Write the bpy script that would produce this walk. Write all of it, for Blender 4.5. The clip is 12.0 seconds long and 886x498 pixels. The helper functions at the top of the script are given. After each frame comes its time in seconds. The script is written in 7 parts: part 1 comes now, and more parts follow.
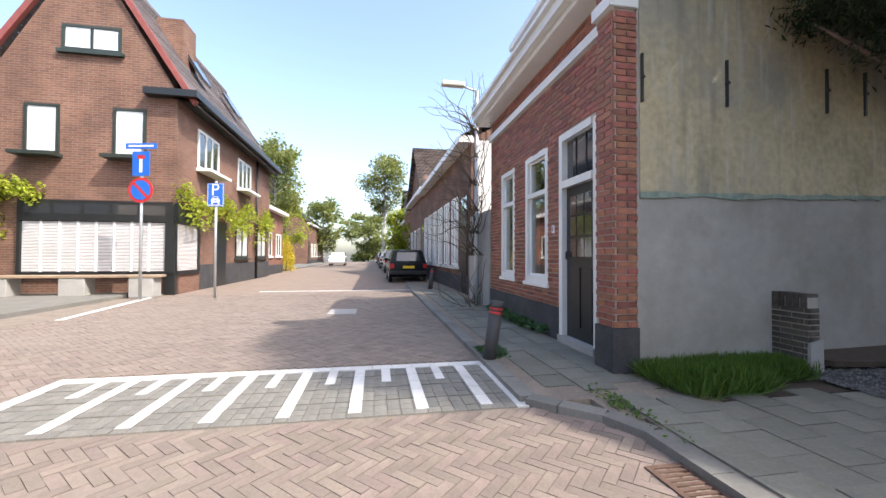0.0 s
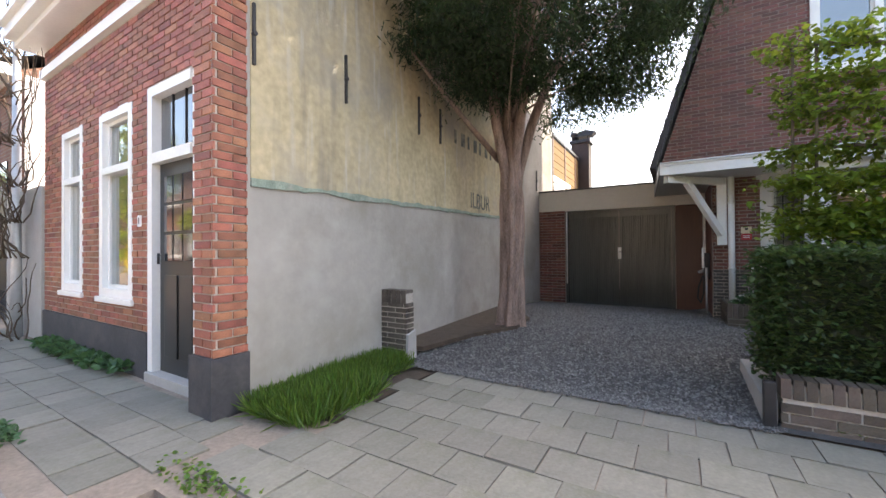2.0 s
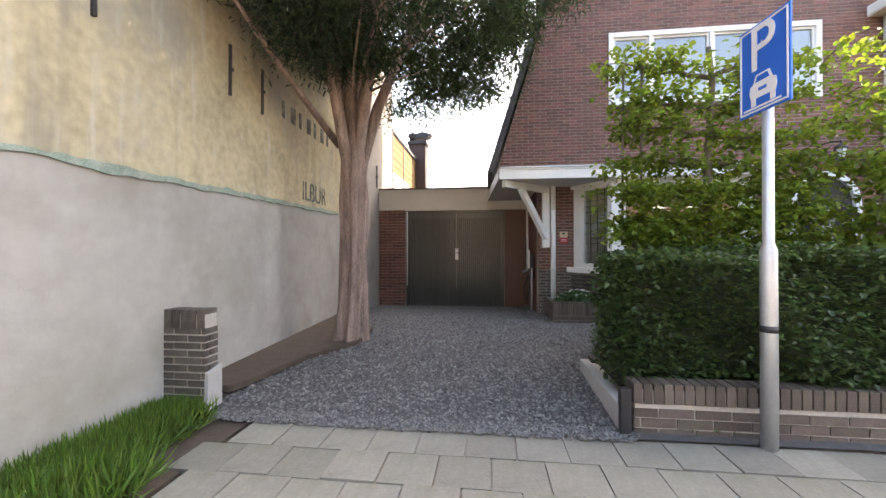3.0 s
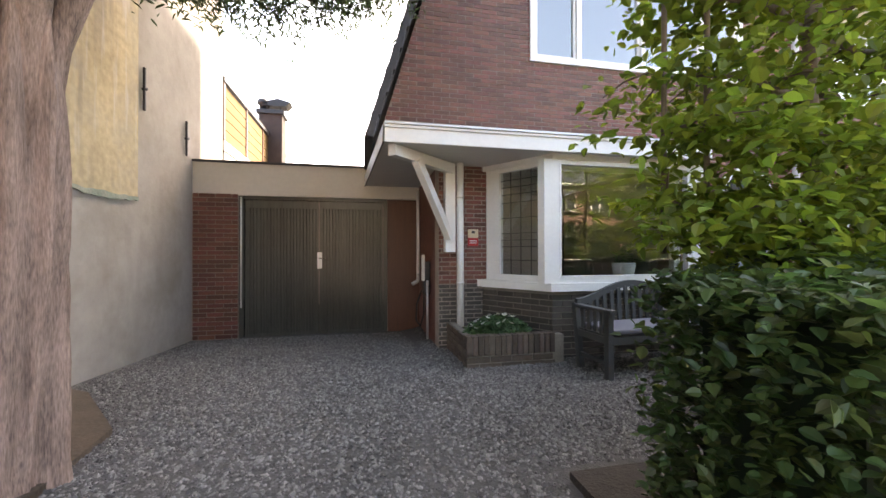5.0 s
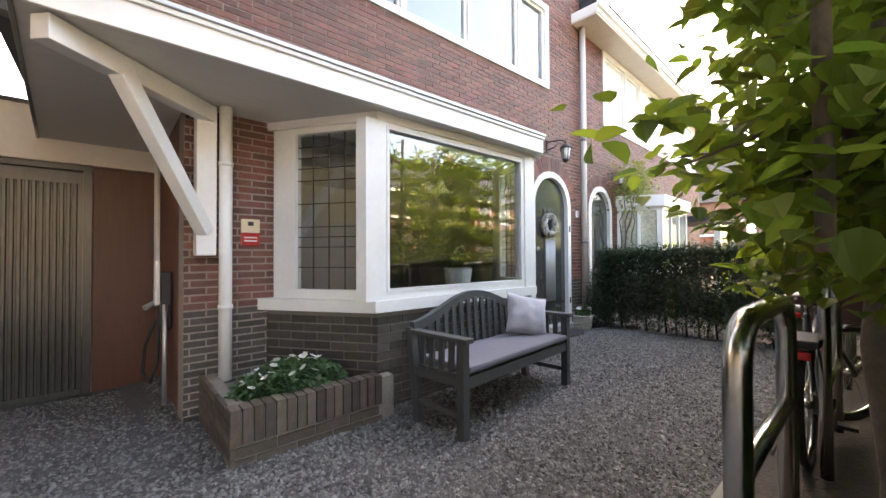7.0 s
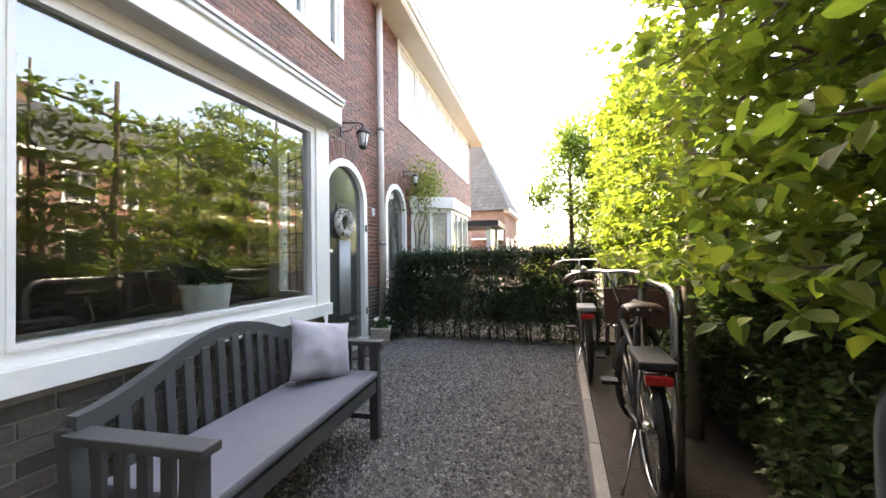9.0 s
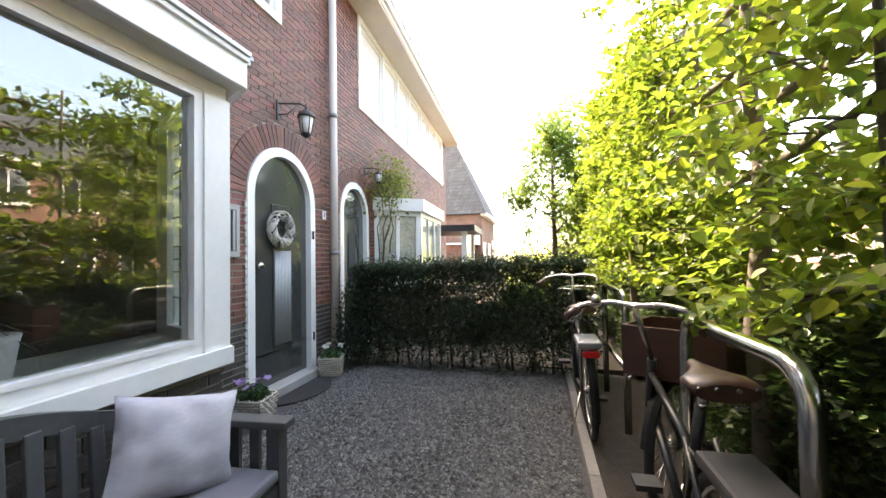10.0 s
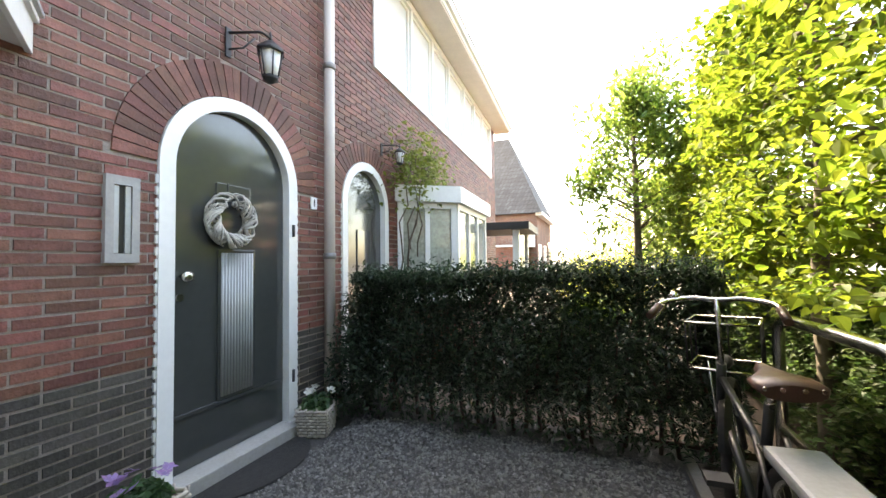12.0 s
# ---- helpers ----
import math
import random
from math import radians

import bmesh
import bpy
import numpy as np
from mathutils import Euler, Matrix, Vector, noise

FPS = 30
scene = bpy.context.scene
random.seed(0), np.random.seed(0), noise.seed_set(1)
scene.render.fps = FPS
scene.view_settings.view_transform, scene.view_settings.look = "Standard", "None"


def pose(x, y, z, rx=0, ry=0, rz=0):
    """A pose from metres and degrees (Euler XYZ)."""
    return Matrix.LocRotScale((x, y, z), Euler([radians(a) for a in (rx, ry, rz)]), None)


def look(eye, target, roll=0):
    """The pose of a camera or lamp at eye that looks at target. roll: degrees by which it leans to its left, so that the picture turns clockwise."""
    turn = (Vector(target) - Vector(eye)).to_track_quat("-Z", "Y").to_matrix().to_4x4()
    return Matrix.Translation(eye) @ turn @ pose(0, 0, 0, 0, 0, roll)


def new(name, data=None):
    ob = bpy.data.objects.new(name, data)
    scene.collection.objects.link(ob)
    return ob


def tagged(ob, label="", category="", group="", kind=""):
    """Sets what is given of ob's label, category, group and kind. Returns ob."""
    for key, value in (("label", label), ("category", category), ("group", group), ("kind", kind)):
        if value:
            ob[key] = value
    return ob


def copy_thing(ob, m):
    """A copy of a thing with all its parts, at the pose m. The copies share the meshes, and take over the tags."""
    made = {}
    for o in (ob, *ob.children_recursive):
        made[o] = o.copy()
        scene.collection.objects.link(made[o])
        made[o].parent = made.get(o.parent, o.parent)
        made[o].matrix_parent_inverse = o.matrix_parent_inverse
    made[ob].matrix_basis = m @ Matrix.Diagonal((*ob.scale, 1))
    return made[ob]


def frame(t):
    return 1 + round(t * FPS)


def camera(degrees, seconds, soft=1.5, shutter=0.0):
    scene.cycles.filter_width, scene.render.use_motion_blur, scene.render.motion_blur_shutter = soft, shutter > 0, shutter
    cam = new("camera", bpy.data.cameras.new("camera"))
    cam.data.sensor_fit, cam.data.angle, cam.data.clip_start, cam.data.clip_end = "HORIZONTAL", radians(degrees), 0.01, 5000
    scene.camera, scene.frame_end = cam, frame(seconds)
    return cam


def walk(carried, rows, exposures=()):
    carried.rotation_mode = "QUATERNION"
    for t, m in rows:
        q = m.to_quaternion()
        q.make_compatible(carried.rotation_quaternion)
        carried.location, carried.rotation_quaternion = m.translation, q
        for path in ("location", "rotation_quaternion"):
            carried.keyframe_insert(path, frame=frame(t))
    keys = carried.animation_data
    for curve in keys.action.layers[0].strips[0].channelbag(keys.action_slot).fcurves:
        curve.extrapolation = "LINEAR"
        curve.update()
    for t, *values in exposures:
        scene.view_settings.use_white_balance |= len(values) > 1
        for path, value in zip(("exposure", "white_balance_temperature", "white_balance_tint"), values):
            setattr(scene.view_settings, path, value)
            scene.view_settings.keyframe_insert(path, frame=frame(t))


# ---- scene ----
cam = camera(98.3, 12.0)
# exposure in stops over time
EXPO = [(0.0, 1.65, 6700, 11), (1.0, 2.1, 6900, 12), (2.0, 2.8, 7500, 13), (3.5, 3.42, 8300, 15), (6.0, 3.6, 8700, 16), (7.5, 4.0, 9000, 17),
        (9.5, 3.85, 8700, 15), (10.5, 3.75, 8700, 13), (12.0, 3.75, 8800, 11)]
PATH = [
    (0, (0.707, -0.565, 0.991), (-1.263, -0.219, 1.026), 0.2),
    (0.5, (0.662, -0.395, 0.999), (-1.171, 0.405, 1.034), -0.2),
    (1, (0.553, -0.218, 1.023), (-1.095, 0.914, 1.056), -0.4),
    (1.5, (0.356, -0.023, 1.03), (-1.039, 1.409, 1.059), -0.6),
    (2, (0.15, 0.222, 1.042), (-0.887, 1.932, 1.059), -0.4),
    (2.5, (-0.068, 0.495, 1.081), (-0.7, 2.392, 1.09), -0.2),
    (3, (-0.22, 0.874, 1.075), (-0.449, 2.861, 1.084), -0.1),
    (3.5, (-0.28, 1.348, 1.052), (-0.178, 3.345, 1.057), -0.2),
    (5.5, (-0.152, 3.664, 1.143), (0.304, 5.611, 1.159), -0.1),
    (6, (0.04, 4.04, 1.123), (0.646, 5.946, 1.142), -0.2),
    (6.5, (0.18, 4.275, 1.118), (1.145, 6.027, 1.153), -0.3),
    (7, (0.264, 4.471, 1.118), (1.582, 5.976, 1.151), -0.3),
    (7.5, (0.308, 4.59, 1.128), (1.883, 5.821, 1.155), -0.3),
    (9.5, (1.449, 5.231, 1.176), (3.385, 5.732, 1.216), -0.9),
    (10, (1.896, 5.247, 1.243), (3.837, 5.725, 1.291), -0.9),
    (10.5, (2.332, 5.292, 1.268), (4.273, 5.772, 1.308), -0.7),
    (11, (2.768, 5.363, 1.244), (4.7, 5.876, 1.286), -0.7),
    (11.5, (3.089, 5.455, 1.25), (4.989, 6.076, 1.31), -0.9),
    (12, (3.315, 5.474, 1.267), (5.172, 6.215, 1.333), -0.7),
]
walk(cam, [(t, look(eye, target, roll)) for t, eye, target, roll in PATH], EXPO)

# exposure and light
SUN_TO = Vector((0.57, 0.67, 1.0)).normalized()
world = bpy.data.worlds.new("sky")
scene.world = world
world.use_nodes = True
wn = world.node_tree
sky = wn.nodes.new("ShaderNodeTexSky")
sky.sky_type = 'NISHITA'
sky.sun_disc = False
sky.sun_elevation = math.asin(SUN_TO.z)
sky.sun_rotation = math.atan2(SUN_TO.x, SUN_TO.y)
sky.air_density, sky.dust_density, sky.ozone_density = 1.0, 2.5, 1.0
wn.nodes["Background"].inputs[1].default_value = 0.15
wn.links.new(sky.outputs[0], wn.nodes["Background"].inputs[0])
sun = new("sun", bpy.data.lights.new("sun", 'SUN'))
sun.data.energy, sun.data.angle, sun.data.color = 2.0, radians(0.6), (1.0, 0.95, 0.87)
sun.matrix_world = look(SUN_TO * 60, (0, 0, 0))

# ---- materials ----
MATS = {}


def mat(name, base, rough=0.6, var=0.25, scale=6.0, bump=0.0, bscale=40.0, metal=0.0, rand=0.0, island=False,
        coat=0.0, stain=None, stain_scale=1.2, stain_amt=0.5, stretch=(1, 1, 1), hue=0.0, sub=0.0):
    """Procedural surface: base colour with fine grain, broad blotches, per-piece variation and relief."""
    if name in MATS:
        return MATS[name]
    m = bpy.data.materials.new(name)
    m.use_nodes = True
    n, l = m.node_tree.nodes, m.node_tree.links
    b = n["Principled BSDF"]
    b.inputs["Roughness"].default_value = rough
    b.inputs["Metallic"].default_value = metal
    b.inputs["Coat Weight"].default_value = coat
    b.inputs["Coat Roughness"].default_value = 0.08
    tc = n.new("ShaderNodeTexCoord")
    mp = n.new("ShaderNodeMapping")
    mp.inputs["Scale"].default_value = stretch
    l.new(tc.outputs["Object"], mp.inputs[0])
    na, nb = n.new("ShaderNodeTexNoise"), n.new("ShaderNodeTexNoise")
    na.inputs["Scale"].default_value, na.inputs["Detail"].default_value = scale, 5
    nb.inputs["Scale"].default_value, nb.inputs["Detail"].default_value = scale * 9, 4
    l.new(mp.outputs[0], na.inputs[0])
    l.new(mp.outputs[0], nb.inputs[0])
    add = n.new("ShaderNodeMath")
    add.operation = 'ADD'
    l.new(na.outputs[0], add.inputs[0])
    l.new(nb.outputs[0], add.inputs[1])
    mr = n.new("ShaderNodeMapRange")
    mr.inputs[1].default_value, mr.inputs[2].default_value = 0.6, 1.4
    mr.inputs[3].default_value, mr.inputs[4].default_value = 1 - var, 1 + var
    l.new(add.outputs[0], mr.inputs[0])
    val = mr.outputs[0]
    hsv = n.new("ShaderNodeHueSaturation")
    hsv.inputs["Color"].default_value = (*base, 1)
    if rand:
        if island:
            g = n.new("ShaderNodeNewGeometry").outputs["Random Per Island"]
        else:
            g = n.new("ShaderNodeObjectInfo").outputs["Random"]
        r = n.new("ShaderNodeMapRange")
        r.inputs[3].default_value, r.inputs[4].default_value = 1 - rand, 1 + rand
        l.new(g, r.inputs[0])
        mul = n.new("ShaderNodeMath")
        mul.operation = 'MULTIPLY'
        l.new(val, mul.inputs[0])
        l.new(r.outputs[0], mul.inputs[1])
        val = mul.outputs[0]
        if hue:
            w = n.new("ShaderNodeTexWhiteNoise")
            w.noise_dimensions = '1D'
            l.new(g, w.inputs["W"])
            hr = n.new("ShaderNodeMapRange")
            hr.inputs[3].default_value, hr.inputs[4].default_value = 0.5 - hue, 0.5 + hue
            l.new(w.outputs[0], hr.inputs[0])
            l.new(hr.outputs[0], hsv.inputs["Hue"])
    l.new(val, hsv.inputs["Value"])
    col = hsv.outputs[0]
    if stain:
        ns = n.new("ShaderNodeTexNoise")
        ns.inputs["Scale"].default_value, ns.inputs["Detail"].default_value = stain_scale, 7
        ns.inputs["Roughness"].default_value = 0.65
        l.new(mp.outputs[0], ns.inputs[0])
        sr = n.new("ShaderNodeMapRange")
        sr.inputs[1].default_value, sr.inputs[2].default_value = 0.48, 0.68
        sr.inputs[4].default_value = stain_amt
        l.new(ns.outputs[0], sr.inputs[0])
        mx = n.new("ShaderNodeMix")
        mx.data_type = 'RGBA'
        l.new(sr.outputs[0], mx.inputs["Factor"])
        l.new(col, mx.inputs["A"])
        mx.inputs["B"].default_value = (*stain, 1)
        col = mx.outputs["Result"]
    l.new(col, b.inputs["Base Color"])
    if bump:
        bt = n.new("ShaderNodeTexNoise")
        bt.inputs["Scale"].default_value, bt.inputs["Detail"].default_value = bscale, 5
        l.new(mp.outputs[0], bt.inputs[0])
        bp = n.new("ShaderNodeBump")
        bp.inputs["Strength"].default_value, bp.inputs["Distance"].default_value = bump, 0.01
        l.new(bt.outputs[0], bp.inputs["Height"])
        l.new(bp.outputs[0], b.inputs["Normal"])
    MATS[name] = m
    return m


def leaf_mat(name, base, glow, rand=0.35, hue=0.02, rough=0.45, through_share=0.45):
    """Leaf: diffuse front with light passing through, varied leaf by leaf."""
    m = bpy.data.materials.new(name)
    m.use_nodes = True
    n, l = m.node_tree.nodes, m.node_tree.links
    b = n["Principled BSDF"]
    b.inputs["Roughness"].default_value = rough
    g = n.new("ShaderNodeNewGeometry").outputs["Random Per Island"]
    r = n.new("ShaderNodeMapRange")
    r.inputs[3].default_value, r.inputs[4].default_value = 1 - rand, 1 + rand
    l.new(g, r.inputs[0])
    w = n.new("ShaderNodeTexWhiteNoise")
    w.noise_dimensions = '1D'
    l.new(g, w.inputs["W"])
    hr = n.new("ShaderNodeMapRange")
    hr.inputs[3].default_value, hr.inputs[4].default_value = 0.5 - hue, 0.5 + hue
    l.new(w.outputs[0], hr.inputs[0])
    outs = []
    for c in (base, glow):
        h = n.new("ShaderNodeHueSaturation")
        h.inputs["Color"].default_value = (*c, 1)
        l.new(r.outputs[0], h.inputs["Value"])
        l.new(hr.outputs[0], h.inputs["Hue"])
        outs.append(h.outputs[0])
    l.new(outs[0], b.inputs["Base Color"])
    t = n.new("ShaderNodeBsdfTranslucent")
    l.new(outs[1], t.inputs[0])
    mx = n.new("ShaderNodeMixShader")
    mx.inputs[0].default_value = through_share
    l.new(b.outputs[0], mx.inputs[1])
    l.new(t.outputs[0], mx.inputs[2])
    l.new(mx.outputs[0], n["Material Output"].inputs[0])
    return m


def glass_mat(name, tint=(0.9, 0.95, 0.93), rough=0.0):
    m = bpy.data.materials.new(name)
    m.use_nodes = True
    b = m.node_tree.nodes["Principled BSDF"]
    b.inputs["Base Color"].default_value = (*tint, 1)
    b.inputs["Roughness"].default_value = rough
    b.inputs["IOR"].default_value = 2.0
    b.inputs["Transmission Weight"].default_value = 1.0
    return m


GLASS = glass_mat("window_glass")
LEADED = glass_mat("leaded_glass", (0.75, 0.8, 0.78), 0.03)
DARKPANE = mat("dark_pane", (0.03, 0.035, 0.04), 0.04, var=0.1, coat=1.0)
PALEPANE = mat("blind_pane", (0.72, 0.74, 0.74), 0.25, var=0.04, coat=0.6)
WHITE = mat("white_paint", (0.80, 0.80, 0.77), 0.35, var=0.05, scale=3, bump=0.05, bscale=30, stain=(0.6, 0.6, 0.56), stain_amt=0.25)
CREAM = mat("cream_board", (0.66, 0.61, 0.53), 0.5, var=0.06, scale=2, bump=0.05)
BLACKP = mat("black_paint", (0.018, 0.02, 0.021), 0.35, var=0.2, scale=5)
GREYDOOR = mat("grey_green_paint", (0.047, 0.051, 0.049), 0.14, var=0.08, scale=2, coat=0.9)
GARDOOR = mat("garage_paint", (0.072, 0.076, 0.068), 0.2, var=0.25, scale=1.5, stretch=(8, 8, 0.7), bump=0.1)
BROWNWOOD = mat("brown_panel", (0.105, 0.04, 0.022), 0.45, var=0.25, scale=4, stretch=(6, 6, 0.6))
BENCHWOOD = mat("painted_bench", (0.055, 0.06, 0.062), 0.5, var=0.2, scale=6, bump=0.1)
CUSHION = mat("cushion_cloth", (0.13, 0.135, 0.16), 0.9, var=0.08, scale=3, bump=0.2, bscale=600)
PILLOW = mat("pillow_cloth", (0.42, 0.42, 0.46), 0.9, var=0.12, scale=30, bump=0.3, bscale=500, stretch=(1, 1, 3))
STEEL = mat("brushed_steel", (0.55, 0.54, 0.5), 0.22, var=0.1, scale=8, metal=1.0)
GALV = mat("galvanised", (0.52, 0.54, 0.55), 0.45, var=0.12, scale=10, metal=0.6)
IRON = mat("black_iron", (0.02, 0.02, 0.022), 0.5, var=0.2, scale=20, bump=0.2)
RUBBER = mat("rubber", (0.02, 0.02, 0.02), 0.75, var=0.2, scale=20)
LEATHER = mat("brown_leather", (0.05, 0.022, 0.014), 0.4, var=0.2, scale=20, bump=0.1)
REDP = mat("red_plastic", (0.45, 0.02, 0.02), 0.25, var=0.05)
BLUES = mat("sign_blue", (0.018, 0.14, 0.58), 0.3, var=0.05)
REDS = mat("sign_red", (0.5, 0.03, 0.03), 0.3, var=0.05)
SIGNW = mat("sign_white", (0.8, 0.8, 0.8), 0.3, var=0.03)
YELLOWP = mat("plate_yellow", (0.75, 0.5, 0.03), 0.3, var=0.03)
MORTARL = mat("mortar_pale", (0.42, 0.385, 0.34), 0.95, var=0.25, scale=5, bump=0.4, bscale=120)
MORTAR = mat("mortar", (0.31, 0.265, 0.23), 0.95, var=0.25, scale=5, bump=0.4, bscale=120)
MORTARD = mat("mortar_dark", (0.21, 0.195, 0.165), 0.95, var=0.25, scale=5, bump=0.4, bscale=120)
BK = dict(rough=0.62, var=0.45, scale=14, bump=0.6, bscale=55)
BRICK_P = mat("house_brick", (0.152, 0.056, 0.04), rand=0.4, hue=0.011, **BK)
BRICK_I = mat("house_brick_joined", (0.152, 0.056, 0.04), rand=0.4, hue=0.011, island=True, **BK)
DBRICK_P = mat("plinth_brick", (0.06, 0.053, 0.045), rand=0.35, hue=0.02, **BK)
DBRICK_I = mat("plinth_brick_joined", (0.06, 0.053, 0.045), rand=0.35, hue=0.02, island=True, **BK)
OBRICK_P = mat("orange_brick", (0.275, 0.1, 0.062), rand=0.3, hue=0.015, **BK)
OBRICK_I = mat("orange_brick_joined", (0.265, 0.096, 0.06), rand=0.35, hue=0.015, island=True, **BK)
LBRICK_I = mat("low_wall_brick", (0.09, 0.07, 0.055), rand=0.4, hue=0.02, island=True, stain=(0.06, 0.06, 0.045), **BK)
LBRICK_P = mat("low_wall_brick_piece", (0.09, 0.07, 0.055), rand=0.4, hue=0.02, stain=(0.06, 0.06, 0.045), **BK)
ROAD_I = mat("road_clinker", (0.225, 0.178, 0.146), 0.85, var=0.2, scale=6, bump=0.3, rand=0.14, hue=0.012, island=True, stain=(0.25, 0.21, 0.17), stain_scale=0.5)
ROAD_P = mat("road_clinker_piece", (0.225, 0.178, 0.146), 0.85, var=0.2, scale=6, bump=0.3, rand=0.14, hue=0.012, stain=(0.25, 0.21, 0.17), stain_scale=0.5)
GCLINK_I = mat("grey_clinker", (0.20, 0.19, 0.165), 0.85, var=0.2, scale=6, bump=0.3, rand=0.1, hue=0.01, island=True)
GCLINK_P = mat("grey_clinker_piece", (0.20, 0.19, 0.165), 0.85, var=0.2, scale=6, bump=0.3, rand=0.1, hue=0.01)
WCLINK_I = mat("white_clinker", (0.66, 0.65, 0.62), 0.8, var=0.12, scale=8, bump=0.25, rand=0.1, island=True, stain=(0.4, 0.38, 0.35), stain_scale=3)
SAND = mat("joint_sand", (0.22, 0.182, 0.145), 0.95, var=0.3, scale=4, bump=0.4, bscale=90)
TILE_P = mat("paving_tile", (0.178, 0.172, 0.142), 0.88, var=0.2, scale=5, bump=0.35, bscale=60, rand=0.15, hue=0.01, stain=(0.115, 0.118, 0.07), stain_scale=2.2, stain_amt=0.8)
KERB_P = mat("kerb_stone", (0.18, 0.172, 0.155), 0.88, var=0.2, scale=5, bump=0.3, rand=0.15, stain=(0.13, 0.14, 0.09), stain_scale=1.5)
ASPH = mat("street_ground", (0.10, 0.095, 0.085), 0.95, var=0.25, scale=2, bump=0.4)
GRAVEL = mat("gravel_bed", (0.06, 0.059, 0.057), 0.95, var=0.5, scale=25, bump=0.9, bscale=70)
STONES = mat("gravel_stones", (0.128, 0.126, 0.122), 0.85, var=0.25, scale=30, rand=0.55, hue=0.02, island=True)
SOIL = mat("soil", (0.06, 0.045, 0.032), 0.95, var=0.4, scale=8, bump=0.6)
CEMENT = mat("wall_cement", (0.335, 0.318, 0.288), 0.9, var=0.12, scale=1.2, bump=0.3, bscale=25, stain=(0.24, 0.22, 0.18), stain_scale=1.1, stain_amt=0.75)
WASH = mat("wall_limewash", (0.45, 0.38, 0.24), 0.9, var=0.3, scale=1.6, bump=0.4, bscale=20, stain=(0.27, 0.255, 0.22), stain_scale=0.8, stain_amt=0.9)


def streaks(m, colour, amount, across, down, lo=.5, hi=.66, seed=0.0):
    """Run-off marks: narrow across, long downwards, broken up by a second noise."""
    n, l = m.node_tree.nodes, m.node_tree.links
    b = n["Principled BSDF"]
    old = b.inputs["Base Color"].links[0].from_socket
    tc = n.new("ShaderNodeTexCoord")
    fac = None
    for sc, a, c in (((across, across, down), lo, hi), ((.9, .9, .6), .38, .6)):
        mp = n.new("ShaderNodeMapping")
        mp.inputs["Scale"].default_value = sc
        mp.inputs["Location"].default_value = (seed, seed, seed)
        l.new(tc.outputs["Object"], mp.inputs[0])
        ns = n.new("ShaderNodeTexNoise")
        ns.inputs["Scale"].default_value, ns.inputs["Detail"].default_value = 1.0, 6
        l.new(mp.outputs[0], ns.inputs[0])
        r = n.new("ShaderNodeMapRange")
        r.inputs[1].default_value, r.inputs[2].default_value = a, c
        l.new(ns.outputs[0], r.inputs[0])
        if fac is None:
            r.inputs[4].default_value = amount
            fac = r.outputs[0]
        else:
            q = n.new("ShaderNodeMath")
            q.operation = 'MULTIPLY'
            l.new(fac, q.inputs[0])
            l.new(r.outputs[0], q.inputs[1])
            fac = q.outputs[0]
    mx = n.new("ShaderNodeMix")
    mx.data_type = 'RGBA'
    l.new(fac, mx.inputs["Factor"])
    l.new(old, mx.inputs["A"])
    mx.inputs["B"].default_value = (*colour, 1)
    l.new(mx.outputs["Result"], b.inputs["Base Color"])


streaks(WASH, (0.16, 0.155, 0.14), .8, 7, .5)
streaks(WASH, (0.50, 0.49, 0.45), .7, 11, 1.2, .55, .68, 4.0)
streaks(CEMENT, (0.23, 0.215, 0.185), .45, 3, .4, .48, .68, 9.0)
streaks(CEMENT, (0.42, 0.41, 0.385), .5, 1.6, 2.2, .52, .7, 2.0)
PLASTER = mat("smooth_plaster", (0.50, 0.46, 0.38), 0.85, var=0.05, scale=1.0, bump=0.1, bscale=15)
GREENTRIM = mat("verdigris_edge", (0.22, 0.28, 0.23), 0.9, var=0.4, scale=9, bump=0.5, stain=(0.4, 0.38, 0.33), stain_scale=5)
PLINTHG = mat("dark_plinth", (0.045, 0.045, 0.05), 0.8, var=0.25, scale=4, bump=0.3, stain=(0.12, 0.11, 0.1), stain_scale=3, stain_amt=0.4)
ROOFT = mat("roof_tile", (0.05, 0.05, 0.052), 0.6, var=0.3, scale=4, bump=0.2)
ROOFR = mat("grey_roof_tile", (0.16, 0.135, 0.13), 0.7, var=0.35, scale=5, bump=0.4, bscale=25, rand=0.3)
ROOFRED = mat("red_verge_tile", (0.22, 0.06, 0.05), 0.6, var=0.25, scale=5, rand=0.2, island=True)
TAR = mat("roof_felt", (0.05, 0.05, 0.05), 0.9, var=0.2)
PINE = mat("yellow_boarding", (0.22, 0.135, 0.05), 0.95, var=0.2, scale=3, stretch=(1, 1, 8), bump=0.1)
BARK = mat("yew_bark", (0.235, 0.17, 0.14), 0.95, var=0.7, scale=7, stretch=(2.5, 2.5, 0.35), bump=0.9, bscale=18)
TRUNK = mat("trunk_bark", (0.12, 0.10, 0.075), 0.9, var=0.3, scale=10, bump=0.4)
TWIG = mat("twig", (0.10, 0.075, 0.055), 0.9, var=0.2)
WICKER = mat("wicker", (0.42, 0.38, 0.32), 0.8, var=0.3, scale=20, bump=0.3)
WREATH = mat("wreath_twig", (0.40, 0.385, 0.345), 0.85, var=0.4, scale=30, rand=0.35)
PURPLE = leaf_mat("violet_petal", (0.42, 0.28, 0.55), (0.5, 0.3, 0.6), 0.2, 0.03)
PETAL = leaf_mat("white_petal", (0.8, 0.8, 0.76), (0.8, 0.8, 0.7), 0.1, 0.0)
